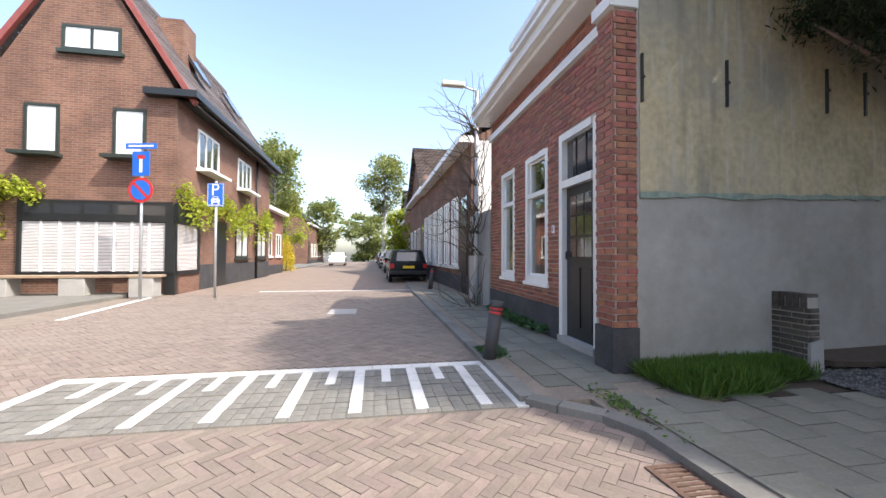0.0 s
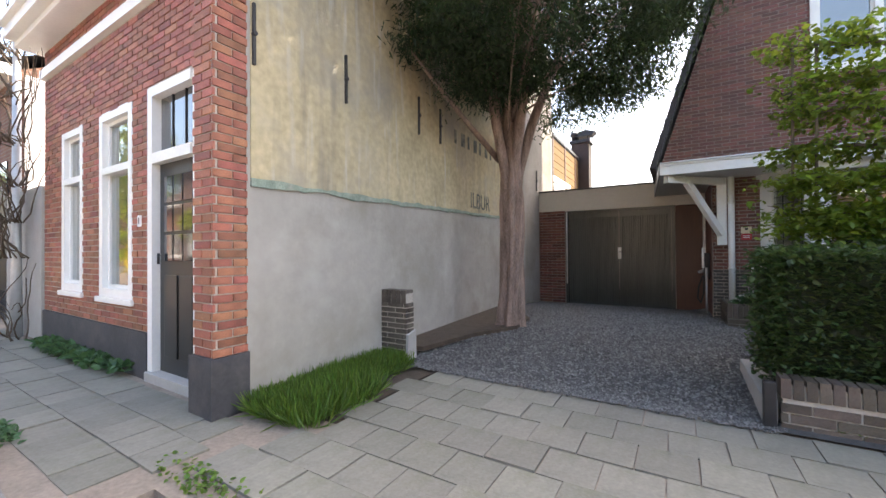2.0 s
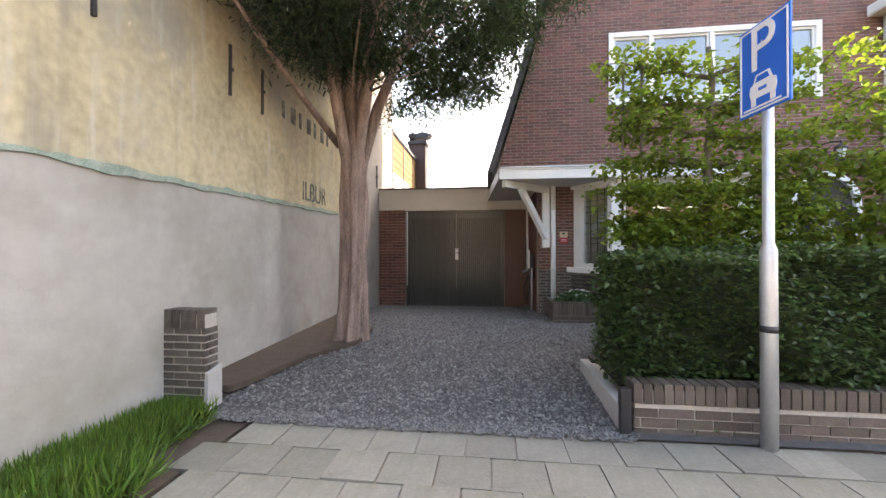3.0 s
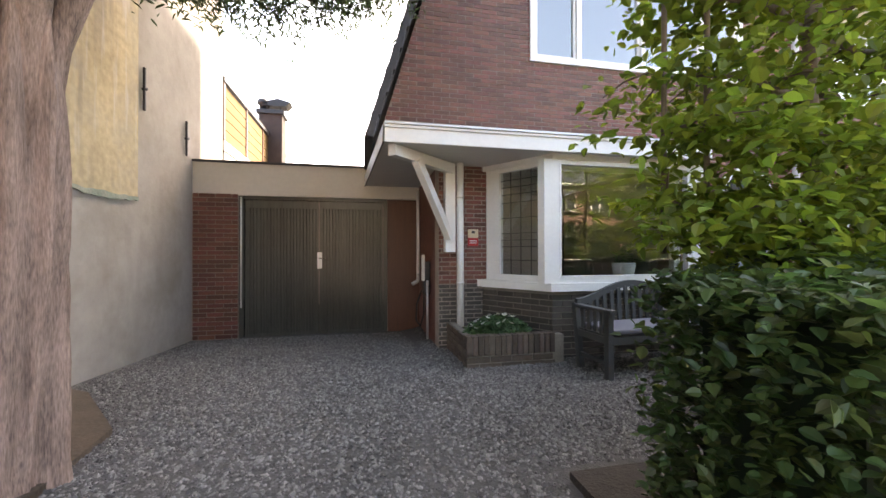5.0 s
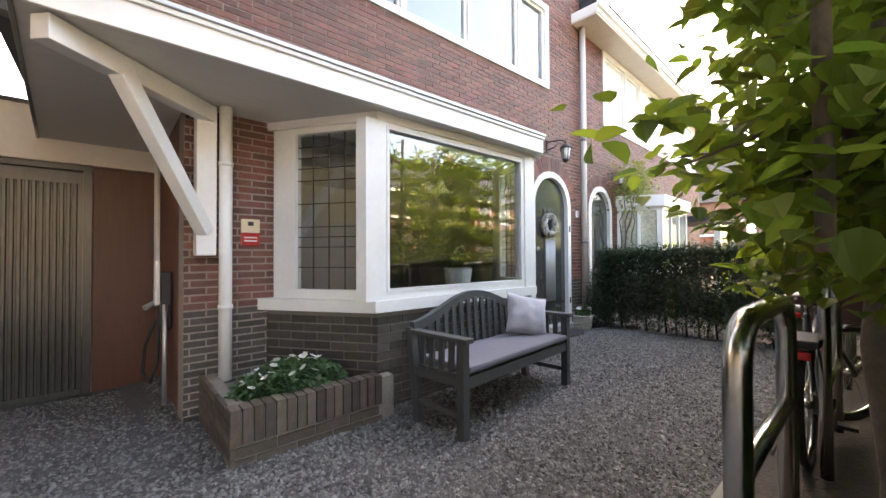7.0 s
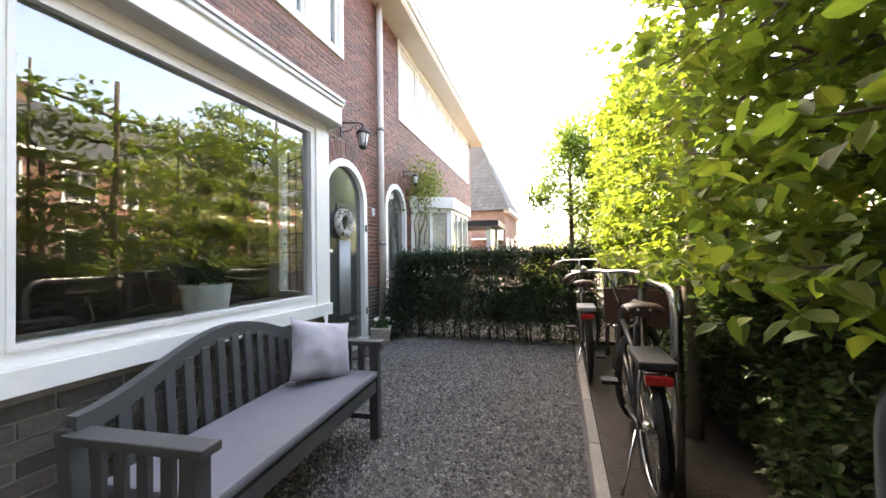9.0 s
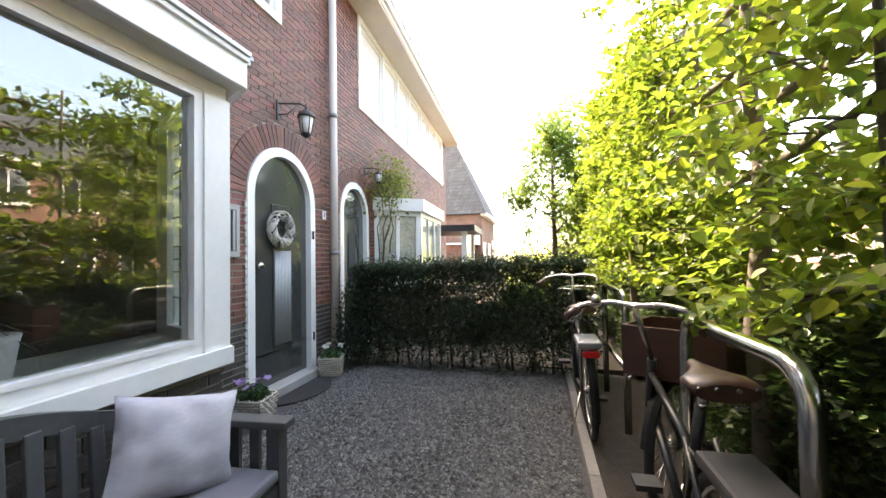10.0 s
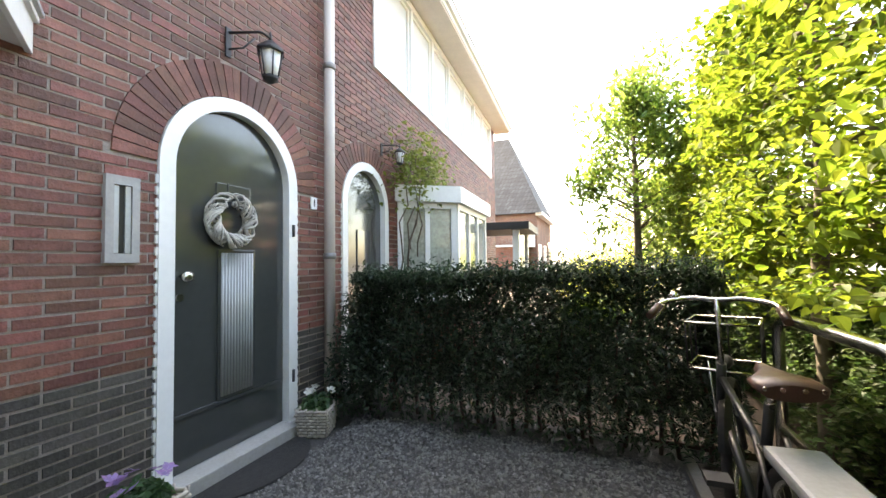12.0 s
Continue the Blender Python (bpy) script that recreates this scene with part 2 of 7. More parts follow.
LIME = leaf_mat("fresh_leaf", (0.115, 0.178, 0.027), (0.2, 0.275, 0.031), 0.4, 0.022, rough=0.55, through_share=0.55)
YEWL = leaf_mat("yew_needles", (0.022, 0.045, 0.02), (0.05, 0.08, 0.02), 0.5, 0.02)
HEDGEL = leaf_mat("hedge_leaf", (0.052, 0.09, 0.03), (0.08, 0.14, 0.035), 0.5, 0.03)
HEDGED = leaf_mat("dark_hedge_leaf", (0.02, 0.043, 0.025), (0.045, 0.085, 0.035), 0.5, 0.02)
LAURELL = leaf_mat("laurel_leaf", (0.07, 0.14, 0.04), (0.3, 0.42, 0.08), 0.4, 0.02)
PLANTL = leaf_mat("bedding_leaf", (0.05, 0.12, 0.05), (0.1, 0.2, 0.06), 0.4, 0.02)
GRASSL = leaf_mat("grass_blade", (0.085, 0.16, 0.03), (0.17, 0.28, 0.04), 0.4, 0.02)
WISTL = leaf_mat("wisteria_leaf", (0.30, 0.36, 0.04), (0.5, 0.55, 0.06), 0.3, 0.02)
BIRCHL = leaf_mat("street_tree_leaf", (0.16, 0.19, 0.07), (0.35, 0.38, 0.1), 0.35, 0.02)
CARBLACK = mat("car_paint_black", (0.006, 0.008, 0.010), 0.25, var=0.05, coat=0.06)
CARBLACK.node_tree.nodes["Principled BSDF"].inputs["Specular IOR Level"].default_value = 0.12
CARGREY = mat("car_paint_grey", (0.22, 0.23, 0.24), 0.25, var=0.05, coat=1.0)
CARWHITE = mat("car_paint_white", (0.75, 0.75, 0.75), 0.25, var=0.03, coat=1.0)
FARBRICK = mat("town_brick", (0.15, 0.075, 0.052), 0.85, var=0.3, scale=1.0, bump=0.2, stain=(0.09, 0.06, 0.05), stain_scale=0.7)
CONCRETE = mat("concrete", (0.36, 0.35, 0.33), 0.9, var=0.12, scale=6, bump=0.25, stain=(0.3, 0.3, 0.26), stain_scale=2)
INTER = mat("room_plaster", (0.42, 0.40, 0.37), 0.9, var=0.05)
INTERD = mat("room_dark", (0.10, 0.08, 0.06), 0.7, var=0.2)
INTERF = mat("room_floor", (0.16, 0.10, 0.06), 0.4, var=0.2, stretch=(1, 6, 1))


def brick_wallmat(name, c1, c2, mortar, bw=0.22, rh=0.0625, ms=0.006):
    """Running-bond brickwork or tile courses for surfaces that stay far off."""
    m = bpy.data.materials.new(name)
    m.use_nodes = True
    n, l = m.node_tree.nodes, m.node_tree.links
    b = n["Principled BSDF"]
    b.inputs["Roughness"].default_value = 0.85
    tc = n.new("ShaderNodeTexCoord")
    sp = n.new("ShaderNodeSeparateXYZ")
    l.new(tc.outputs["Object"], sp.inputs[0])
    ad = n.new("ShaderNodeMath")
    l.new(sp.outputs[0], ad.inputs[0])
    l.new(sp.outputs[1], ad.inputs[1])
    cb = n.new("ShaderNodeCombineXYZ")
    l.new(ad.outputs[0], cb.inputs[0])
    l.new(sp.outputs[2], cb.inputs[1])
    br = n.new("ShaderNodeTexBrick")
    br.inputs["Scale"].default_value = 1.0
    br.inputs["Brick Width"].default_value, br.inputs["Row Height"].default_value = bw, rh
    br.inputs["Mortar Size"].default_value = ms
    br.inputs["Color1"].default_value, br.inputs["Color2"].default_value = (*c1, 1), (*c2, 1)
    br.inputs["Mortar"].default_value = (*mortar, 1)
    l.new(cb.outputs[0], br.inputs[0])
    ns = n.new("ShaderNodeTexNoise")
    ns.inputs["Scale"].default_value, ns.inputs["Detail"].default_value = 1.1, 6
    l.new(tc.outputs["Object"], ns.inputs[0])
    mr = n.new("ShaderNodeMapRange")
    mr.inputs[1].default_value, mr.inputs[2].default_value = 0.3, 0.7
    mr.inputs[3].default_value, mr.inputs[4].default_value = 0.7, 1.3
    l.new(ns.outputs[0], mr.inputs[0])
    h = n.new("ShaderNodeHueSaturation")
    l.new(br.outputs[0], h.inputs["Color"])
    l.new(mr.outputs[0], h.inputs["Value"])
    l.new(h.outputs[0], b.inputs["Base Color"])
    bp = n.new("ShaderNodeBump")
    bp.inputs["Strength"].default_value, bp.inputs["Distance"].default_value = 0.4, 0.01
    l.new(br.outputs[1], bp.inputs["Height"])
    bp.invert = True
    l.new(bp.outputs[0], b.inputs["Normal"])
    return m


WALLB = brick_wallmat("brown_brickwork", (0.14, 0.065, 0.045), (0.20, 0.095, 0.06), (0.2, 0.17, 0.14))
WALLR = brick_wallmat("red_brickwork", (0.20, 0.075, 0.05), (0.28, 0.11, 0.07), (0.22, 0.19, 0.16))
PANTILE = brick_wallmat("pantile_courses", (0.024, 0.028, 0.033), (0.042, 0.047, 0.053), (0.015, 0.015, 0.016), 0.22, 0.26, 0.02)
PANTILER = brick_wallmat("brown_tile_courses", (0.12, 0.09, 0.08), (0.17, 0.13, 0.11), (0.04, 0.03, 0.03), 0.22, 0.26, 0.02)
WALLC = brick_wallmat("pale_brickwork", (0.42, 0.34, 0.25), (0.5, 0.4, 0.3), (0.4, 0.37, 0.33))


# ---- mesh helpers ----
def bx(bm, x0, x1, y0, y1, z0, z1, m=None):
    v = [bm.verts.new(p) for p in ((x0, y0, z0), (x1, y0, z0), (x1, y1, z0), (x0, y1, z0), (x0, y0, z1), (x1, y0, z1), (x1, y1, z1), (x0, y1, z1))]
    if m:
        for q in v:
            q.co = m @ q.co
    for f in ((3, 2, 1, 0), (4, 5, 6, 7), (0, 1, 5, 4), (1, 2, 6, 5), (2, 3, 7, 6), (3, 0, 4, 7)):
        bm.faces.new([v[i] for i in f])
    return bm


def box(*a, bev=0.0, m=None):
    bm = bx(bmesh.new(), *a, m=m)
    if bev:
        bmesh.ops.bevel(bm, geom=bm.edges[:], offset=bev, segments=2, affect='EDGES', profile=0.6)
    return bm


def tube(bm, pts, radii, seg=10, caps=True):
    """A round bar swept along points."""
    pts = [Vector(p) for p in pts]
    if not hasattr(radii, "__len__"):
        radii = [radii] * len(pts)
    rings, up = [], None
    for i, p in enumerate(pts):
        d = (pts[min(i + 1, len(pts) - 1)] - pts[max(i - 1, 0)]).normalized()
        if up is None:
            up = d.orthogonal().normalized()
        up = (up - d * up.dot(d)).normalized()
        side = d.cross(up)
        rings.append([bm.verts.new(p + radii[i] * (math.cos(a) * up + math.sin(a) * side)) for a in [2 * math.pi * k / seg for k in range(seg)]])
    for a, b in zip(rings, rings[1:]):
        for k in range(seg):
            f = bm.faces.new((a[k], a[(k + 1) % seg], b[(k + 1) % seg], b[k]))
            f.smooth = True
    if caps:
        bm.faces.new(rings[0][::-1])
        bm.faces.new(rings[-1])
    return bm


def rod(p0, p1, r, seg=10):
    return tube(bmesh.new(), [p0, p1], r, seg)


def bent(pts, r, rad=0.06, n=6):
    """Points of a bar with rounded bends."""
    pts = [Vector(p) for p in pts]
    out = [pts[0]]
    for a, b, c in zip(pts, pts[1:], pts[2:]):
        u, w = (a - b).normalized(), (c - b).normalized()
        s, e = b + u * rad, b + w * rad
        out += [s * (1 - k / n) ** 2 + b * 2 * (k / n) * (1 - k / n) + e * (k / n) ** 2 for k in range(n + 1)]
    return out + [pts[-1]]


def prism(poly, h, m):
    """A flat outline (u, v) with thickness h, set up by the pose m (local x, y, depth along local z)."""
    bm = bmesh.new()
    a = [bm.verts.new(m @ Vector((u, v, 0))) for u, v in poly]
    b = [bm.verts.new(m @ Vector((u, v, h))) for u, v in poly]
    bm.faces.new(a[::-1])
    bm.faces.new(b)
    n = len(poly)
    for i in range(n):
        bm.faces.new((a[i], a[(i + 1) % n], b[(i + 1) % n], b[i]))
    bmesh.ops.recalc_face_normals(bm, faces=bm.faces[:])
    return bm


def part(name, bm, material, parent=None, label="", smooth=False):
    me = bpy.data.meshes.new(name)
    if isinstance(bm, tuple):
        me.from_pydata(bm[0], [], bm[1])
    else:
        bm.to_mesh(me)
        bm.free()
    me.materials.append(material)
    if smooth:
        me.shade_smooth()
    ob = new(name, me)
    if parent:
        adopt(ob, parent)
    if label:
        ob["label"] = label
    return ob


def base_of(ob):
    return ob.location.copy() if ob.parent is None else Vector((0, 0, 0))


def adopt(ob, parent):
    ob.parent = parent
    ob.matrix_parent_inverse = Matrix.Translation(-base_of(parent))
    return ob


def thing(name, at, label, category, group="", kind=""):
    ob = new(name)
    ob.location = at
    ob.empty_display_size = 0.1
    return tagged(ob, label, category, group, kind)


def solid(name, bm, material, label, category, group="", kind="", smooth=False):
    return tagged(part(name, bm, material, smooth=smooth), label, category, group, kind)


def structure(name, bm, material, label, category="wall"):
    return solid(name, bm, material, label, category, kind="structure")


BOXF = ((0, 3, 2, 1), (4, 5, 6, 7), (0, 1, 5, 4), (1, 2, 6, 5), (2, 3, 7, 6), (3, 0, 4, 7))


def pieces(name, boxes, single, joined, parent, limit=300, key=None, rest="", jitter=0.0015):
    """Boxes given as eight corners each: the chosen ones as objects, the rest as one mesh."""
    boxes = sorted(boxes, key=key) if key else list(boxes)
    cache = {}
    for c in boxes[:limit]:
        o = Vector(c[0])
        k = tuple(round(t, 3) for p in c for t in (Vector(p) - o))
        me = cache.get(k)
        if me is None:
            me = bpy.data.meshes.new(name)
            me.from_pydata([tuple(Vector(p) - o) for p in c], [], BOXF)
            me.materials.append(single)
            cache[k] = me
        ob = new(name, me)
        ob.parent = parent
        ob.matrix_parent_inverse = Matrix.Translation(-base_of(parent))
        ob.location = o + Vector((random.uniform(-1, 1), random.uniform(-1, 1), random.uniform(-1, 1))) * jitter
    vs, fs = [], []
    for c in boxes[limit:]:
        k = len(vs)
        j = Vector((random.uniform(-1, 1), random.uniform(-1, 1), random.uniform(-1, 1))) * jitter
        vs += [tuple(Vector(p) + j) for p in c]
        fs += [tuple(k + i for i in f) for f in BOXF]
    if vs:
        ob = part(rest or name + "s", (vs, fs), joined, parent)
        ob["kind"] = "stuff"


def courses(o, u, nrm, width, z0, z1, spans, depth=0.0095, h=0.0645, L=0.222, joint=0.011, shift=0.0):
    """Bricks in running bond on the wall plane from o along u; spans(z) lists the open stretches of each course."""
    out = []
    u, nrm, o = Vector(u), Vector(nrm), Vector(o)
    rows = int(round((z1 - z0) / h))
    for r in range(rows):
        za, zb = z0 + r * h, z0 + (r + 1) * h - joint
        off = (L / 2 if r % 2 else 0) + shift
        for a, b in spans((za + zb) / 2):
            s = math.floor((a - off) / L) * L + off
            while s < b - 0.01:
                p, q = max(a, s), min(b, s + L - joint)
                if q - p > 0.025:
                    lo, hi = o + u * p, o + u * q
                    bk, fr = -nrm * 0.01, nrm * depth
                    out.append([lo + bk + Vector((0, 0, za)), hi + bk + Vector((0, 0, za)), hi + fr + Vector((0, 0, za)), lo + fr + Vector((0, 0, za)),
                                lo + bk + Vector((0, 0, zb)), hi + bk + Vector((0, 0, zb)), hi + fr + Vector((0, 0, zb)), lo + fr + Vector((0, 0, zb))])
                s += L
    return out


def cut(a, b, holes):
    """The stretch a..b less the holes."""
    out = [(a, b)]
    for p, q in holes:
        out = [t for s, e in out for t in ((s, min(e, p)), (max(s, q), e)) if t[1] - t[0] > 0.01]
    return out


def leaves(n, place, size, material, name, parent=None, shape="leaf", droop=0.35, seed=1, along=None):
    """Many small leaves, each with a fold; place(rng, n) gives the spots."""
    rng = np.random.default_rng(seed)
    p = place(rng, n)
    n = len(p)
    a = rng.uniform(0, 2 * np.pi, n)
    el = rng.normal(-droop, 0.45, n)
    d = np.stack([np.cos(a) * np.cos(el), np.sin(a) * np.cos(el), np.sin(el)], 1)
    up = np.stack([rng.normal(0, .35, n), rng.normal(0, .35, n), np.ones(n)], 1)
    s = np.cross(d, up)
    s /= np.linalg.norm(s, axis=1)[:, None]
    nn = np.cross(s, d)
    L = (size * rng.uniform(0.6, 1.25, n))[:, None]
    half = {"leaf": ((.1, .24, .07), (.34, .38, .10), (.68, .27, .06)),
            "needle": ((.3, .1, .02), (.7, .09, .02)), "lance": ((.3, .16, .05), (.65, .15, .05)), "blade": ((.3, .035, 0), (.7, .025, .05))}[shape]
    tip = (1, 0, .12) if shape == "blade" else (1, 0, -.1)
    prof = [(0, 0, 0), *half, tip, *[(u, -v, w) for u, v, w in half[::-1]]]
    vs = np.stack([p + L * (c[0] * d + c[1] * s + c[2] * nn) for c in prof], 1).reshape(-1, 3)
    q, h = len(prof), len(half)
    k = (np.arange(n) * q)[:, None]
    fs = np.concatenate([k + np.arange(h + 2)[None], k + np.array([[0, *range(h + 1, q)]])], 0)
    me = bpy.data.meshes.new(name)
    me.from_pydata(vs.tolist(), [], fs.tolist())
    me.materials.append(material)
    ob = new(name, me)
    if parent:
        adopt(ob, parent)
    return ob


def text(body, size, m, material, name, parent, thick=0.002, wide=1.0):
    cu = bpy.data.curves.new(name, 'FONT')
    cu.body, cu.size, cu.extrude = body, size, thick
    cu.align_x, cu.align_y = 'CENTER', 'CENTER'
    tmp = bpy.data.objects.new(name, cu)
    scene.collection.objects.link(tmp)
    me = bpy.data.meshes.new_from_object(tmp)
    bpy.data.objects.remove(tmp)
    me.transform(m @ Matrix.Diagonal((wide, 1, 1, 1)))
    me.materials.append(material)
    ob = new(name, me)
    return adopt(ob, parent)


# ---- ground ----
RZ, PZ = -0.175, -0.125          # road and pavement heights


def gz(x, y):
    """Height of the gravel: it falls gently towards the street and towards the garage."""
    street = -0.115 * min(1.0, max(0.0, (5.6 - y) / 2.1)) ** 1.3
    garage = -0.15 * min(1.0, max(0.0, (y - 6.9) / 2.4)) * min(1.0, max(0.0, (0.95 - x) / 0.5))
    return street + garage


def slab(name, x0, x1, y0, y1, z, material, label, category, thick=0.3):
    return structure(name, box(x0, x1, y0, y1, z - thick, z), material, label, category)


slab("ground", -400, 400, -400, 400, RZ - 0.06, ASPH, "broad ground of the town around the street", "ground", 0.5)
road = slab("road", -70, 60, -7.2, 1.3, RZ - 0.007, SAND, "brick-paved street with sandy joints", "road", 0.045)
pave_n = structure("pavement_north", bx(bx(bx(bmesh.new(), -70, -2.1, 0.68, 2.1, RZ - 0.05, PZ - 0.012), -2.1, -1.7, 1.12, 2.1, RZ - 0.05, PZ - 0.012), -1.7, 60, 1.3, 3.75, RZ - 0.05, PZ - 0.012),
                   SAND, "pavement of weathered grey concrete tiles", "pavement")
bx_ = bmesh.new()
bx(bx_, -2.7, -1.9, 2.1, 3.5, RZ - 0.05, PZ - 0.013)
structure("soil_strip", bx_, SOIL, "bare soil beside the pavement at the wall foot", "soil")
slab("pavement_south", -70, 60, -10.5, -7.2, PZ + 0.03, KERB_P, "pale paved footway across the street", "pavement", 0.2)

# gravel sheet with its gentle fall
gv, gf = [], []
xs = np.linspace(-2.7, 6.4, 40)
ys = np.linspace(3.42, 9.6, 40)
for yy in ys:
    for xx in xs:
        gv.append((xx, yy, gz(xx, yy) + 0.006 * noise.noise((xx * 2.3, yy * 2.3, 0))))
for j in range(39):
    for i in range(39):
        k = j * 40 + i
        gf.append((k, k + 1, k + 41, k + 40))
gravel = tagged(part("gravel_ground", (gv, gf), GRAVEL, smooth=True), "grey gravel bed of the drive and front garden", "gravel", kind="structure")
slab("neighbour_garden", 6.4, 60, 3.8, 30, 0.0, SOIL, "earth and planting of the next front gardens", "soil", 0.3)
slab("plot_ground", -8, 30, 9.6, 40, -0.02, SOIL, "ground under the houses and yards", "ground", 0.3)

rng = np.random.default_rng(4)


def stones(n, x0, x1, y0, y1, s0, s1, name):
    """Loose angular stones strewn on the gravel."""
    x, y = rng.uniform(x0, x1, n), rng.uniform(y0, y1, n)
    z = np.array([gz(a, b) for a, b in zip(x, y)])
    s = rng.uniform(s0, s1, n)
    base = np.array([(1, 0, 0), (-1, 0, 0), (0, 1, 0), (0, -1, 0), (0, 0, .7), (0, 0, -.7)])
    v = base[None] * rng.uniform(0.6, 1.2, (n, 6, 3)) + rng.normal(0, .18, (n, 6, 3))
    a = rng.uniform(0, 6.28, n)
    c, sn = np.cos(a)[:, None], np.sin(a)[:, None]
    v = np.stack([c * v[:, :, 0] - sn * v[:, :, 1], sn * v[:, :, 0] + c * v[:, :, 1], v[:, :, 2]], 2) * s[:, None, None]
    v += np.stack([x, y, z + s * 0.3], 1)[:, None]
    tri = np.array([(0, 2, 4), (2, 1, 4), (1, 3, 4), (3, 0, 4), (2, 0, 5), (1, 2, 5), (3, 1, 5), (0, 3, 5)])
    f = (np.arange(n) * 6)[:, None, None] + tri[None]
    ob = part(name, (v.reshape(-1, 3).tolist(), f.reshape(-1, 3).tolist()), STONES)
    return tagged(ob, "loose grey crushed stones of the gravel", "gravel", kind="stuff")


stones(2600, -2.2, 0.7, 3.37, 3.56, 0.006, 0.014, "gravel_stones")
stones(40000, -2.6, 0.75, 3.4, 9.25, 0.006, 0.014, "gravel_stones")
stones(46000, 0.75, 6.1, 5.02, 7.3, 0.006, 0.014, "gravel_stones")

stones(7000, -2.5, 0.7, 3.6, 7.4, 0.011, 0.02, "gravel_stones")
stones(9000, 0.7, 6.0, 5.04, 7.2, 0.011, 0.019, "gravel_stones")

# ---- own house front ----
FY = 7.64
DOOR_X, DOOR_R, DOOR_S = 5.14, 0.505, 1.825
ND_X, ND_R, ND_S = 6.69, 0.455, 1.84


def front_spans(z, ring):
    left = 0.66 if z < 2.42 else 0.08 + 0.309 * (z - 2.86)
    right = 6.0 if z < 6.0 else 6.0 - (z - 6.0) * 0.53
    if z > 9.1:
        left = 2.0 + (z - 9.1) * .9
    holes = []
    if 0.74 < z < 2.17:
        holes.append((1.26, 3.9))
    r = DOOR_R + (0.215 if ring else 0)
    if z < DOOR_S:
        holes.append((DOOR_X - DOOR_R, DOOR_X + DOOR_R))
    elif z < DOOR_S + r:
        h = math.sqrt(max(0, r * r - (z - DOOR_S) ** 2))
        holes.append((DOOR_X - h, DOOR_X + h))
    if 3.53 < z < 4.75:
        holes.append((1.83, 5.09))
    return cut(left, right, holes)


def next_spans(z, ring):
    holes = []
    r = ND_R + (0.2 if ring else 0)
    if z < ND_S:
        holes.append((ND_X - ND_R, ND_X + ND_R))
    elif z < ND_S + r:
        h = math.sqrt(max(0, r * r - (z - ND_S) ** 2))
        holes.append((ND_X - h, ND_X + h))
    if 3.39 < z < 4.74:
        holes.append((6.84, 12.9))
    if 0.75 < z < 2.02:
        holes.append((7.5, 9.9))
    return cut(6.0, 13.4, holes)


def backing(spans, y0, y1, z0, z1, h=0.0645):
    bm = bmesh.new()
    for r in range(int(round((z1 - z0) / h))):
        za = z0 + r * h
        for a, b in spans(za + h / 2, False):
            bx(bm, a, b, y0, y1, za, za + h)
    return bm


near = lambda c: abs(c[0][0] - 4.6) + abs(c[0][2] - 1.2)
front = structure("wall_front", backing(front_spans, FY, FY + 0.25, -0.0645, 10.7), MORTAR, "red-brown brick house front above a dark brick plinth")
nextw = structure("wall_neighbour", backing(next_spans, FY, FY + 0.25, -0.0645, 4.9), MORTAR, "red-brown brick front of the adjoining house")
side_l = structure("wall_side", box(0.66, 0.9, FY + 0.25, 9.3, -0.05, 4.5), BRICK_I, "brick side wall behind the porch post")


def window(m, w, h, z, name, label, cols=(1.0,), transom=0.0, pane=GLASS, fw=0.07, depth=0.09, sill=0.0, proud=0.0, paint=None, kind="structure", low=None):
    """A window in a wall: outer frame, mullions, transom, panes and sill. Local x runs along the wall, y inwards."""
    paint = paint or WHITE
    t = thing(name, m @ Vector((w / 2, 0, z)), label, "window", kind=kind)
    p = proud
    bm = bmesh.new()
    bx(bm, 0, fw, -p, depth, z, z + h, m)
    bx(bm, w - fw, w, -p, depth, z, z + h, m)
    bx(bm, fw, w - fw, -p, depth, z, z + fw, m)
    bx(bm, fw, w - fw, -p, depth, z + h - fw, z + h, m)
    part("window_frame", bm, paint, t)
    x = fw
    tot = sum(cols)
    inner = w - 2 * fw
    zt = z + fw + (h - 2 * fw) * (1 - transom) if transom else z + h - fw
    for i, c in enumerate(cols):
        cw = inner * c / tot
        if i:
            part("mullion", box(x - fw * .35, x + fw * .35, -p + .004, depth - .01, z + fw, z + h - fw, m=m), paint, t)
        a, b = x + (fw * .35 if i else 0), x + cw - (fw * .35 if i < len(cols) - 1 else 0)
        for q0, q1 in (((z + fw, zt), (zt, z + h - fw)) if transom else ((z + fw, zt),)):
            # slim sash inside each opening
            s = bmesh.new()
            e = min(0.035, fw * .5)
            bx(s, a, a + e, .012, depth - .02, q0, q1, m)
            bx(s, b - e, b, .012, depth - .02, q0, q1, m)
            bx(s, a + e, b - e, .012, depth - .02, q0, q0 + e, m)
            bx(s, a + e, b - e, .012, depth - .02, q1 - e, q1, m)
            part("sash", s, paint, t)
            g = part("pane", box(a + e, b - e, .035, .041, q0 + e, q1 - e, m=m), low if (low and q0 < zt) else pane, t)
            g.visible_shadow = False
        x += cw
    if transom:
        part("transom", box(fw, w - fw, -p + .002, depth - .005, zt - fw * .4, zt + fw * .4, m=m), paint, t)
    if sill:
        part("window_sill", box(-0.04, w + 0.04, -sill, 0.02, z - 0.06, z - .002, bev=0.006, m=m), paint, t)
    return t


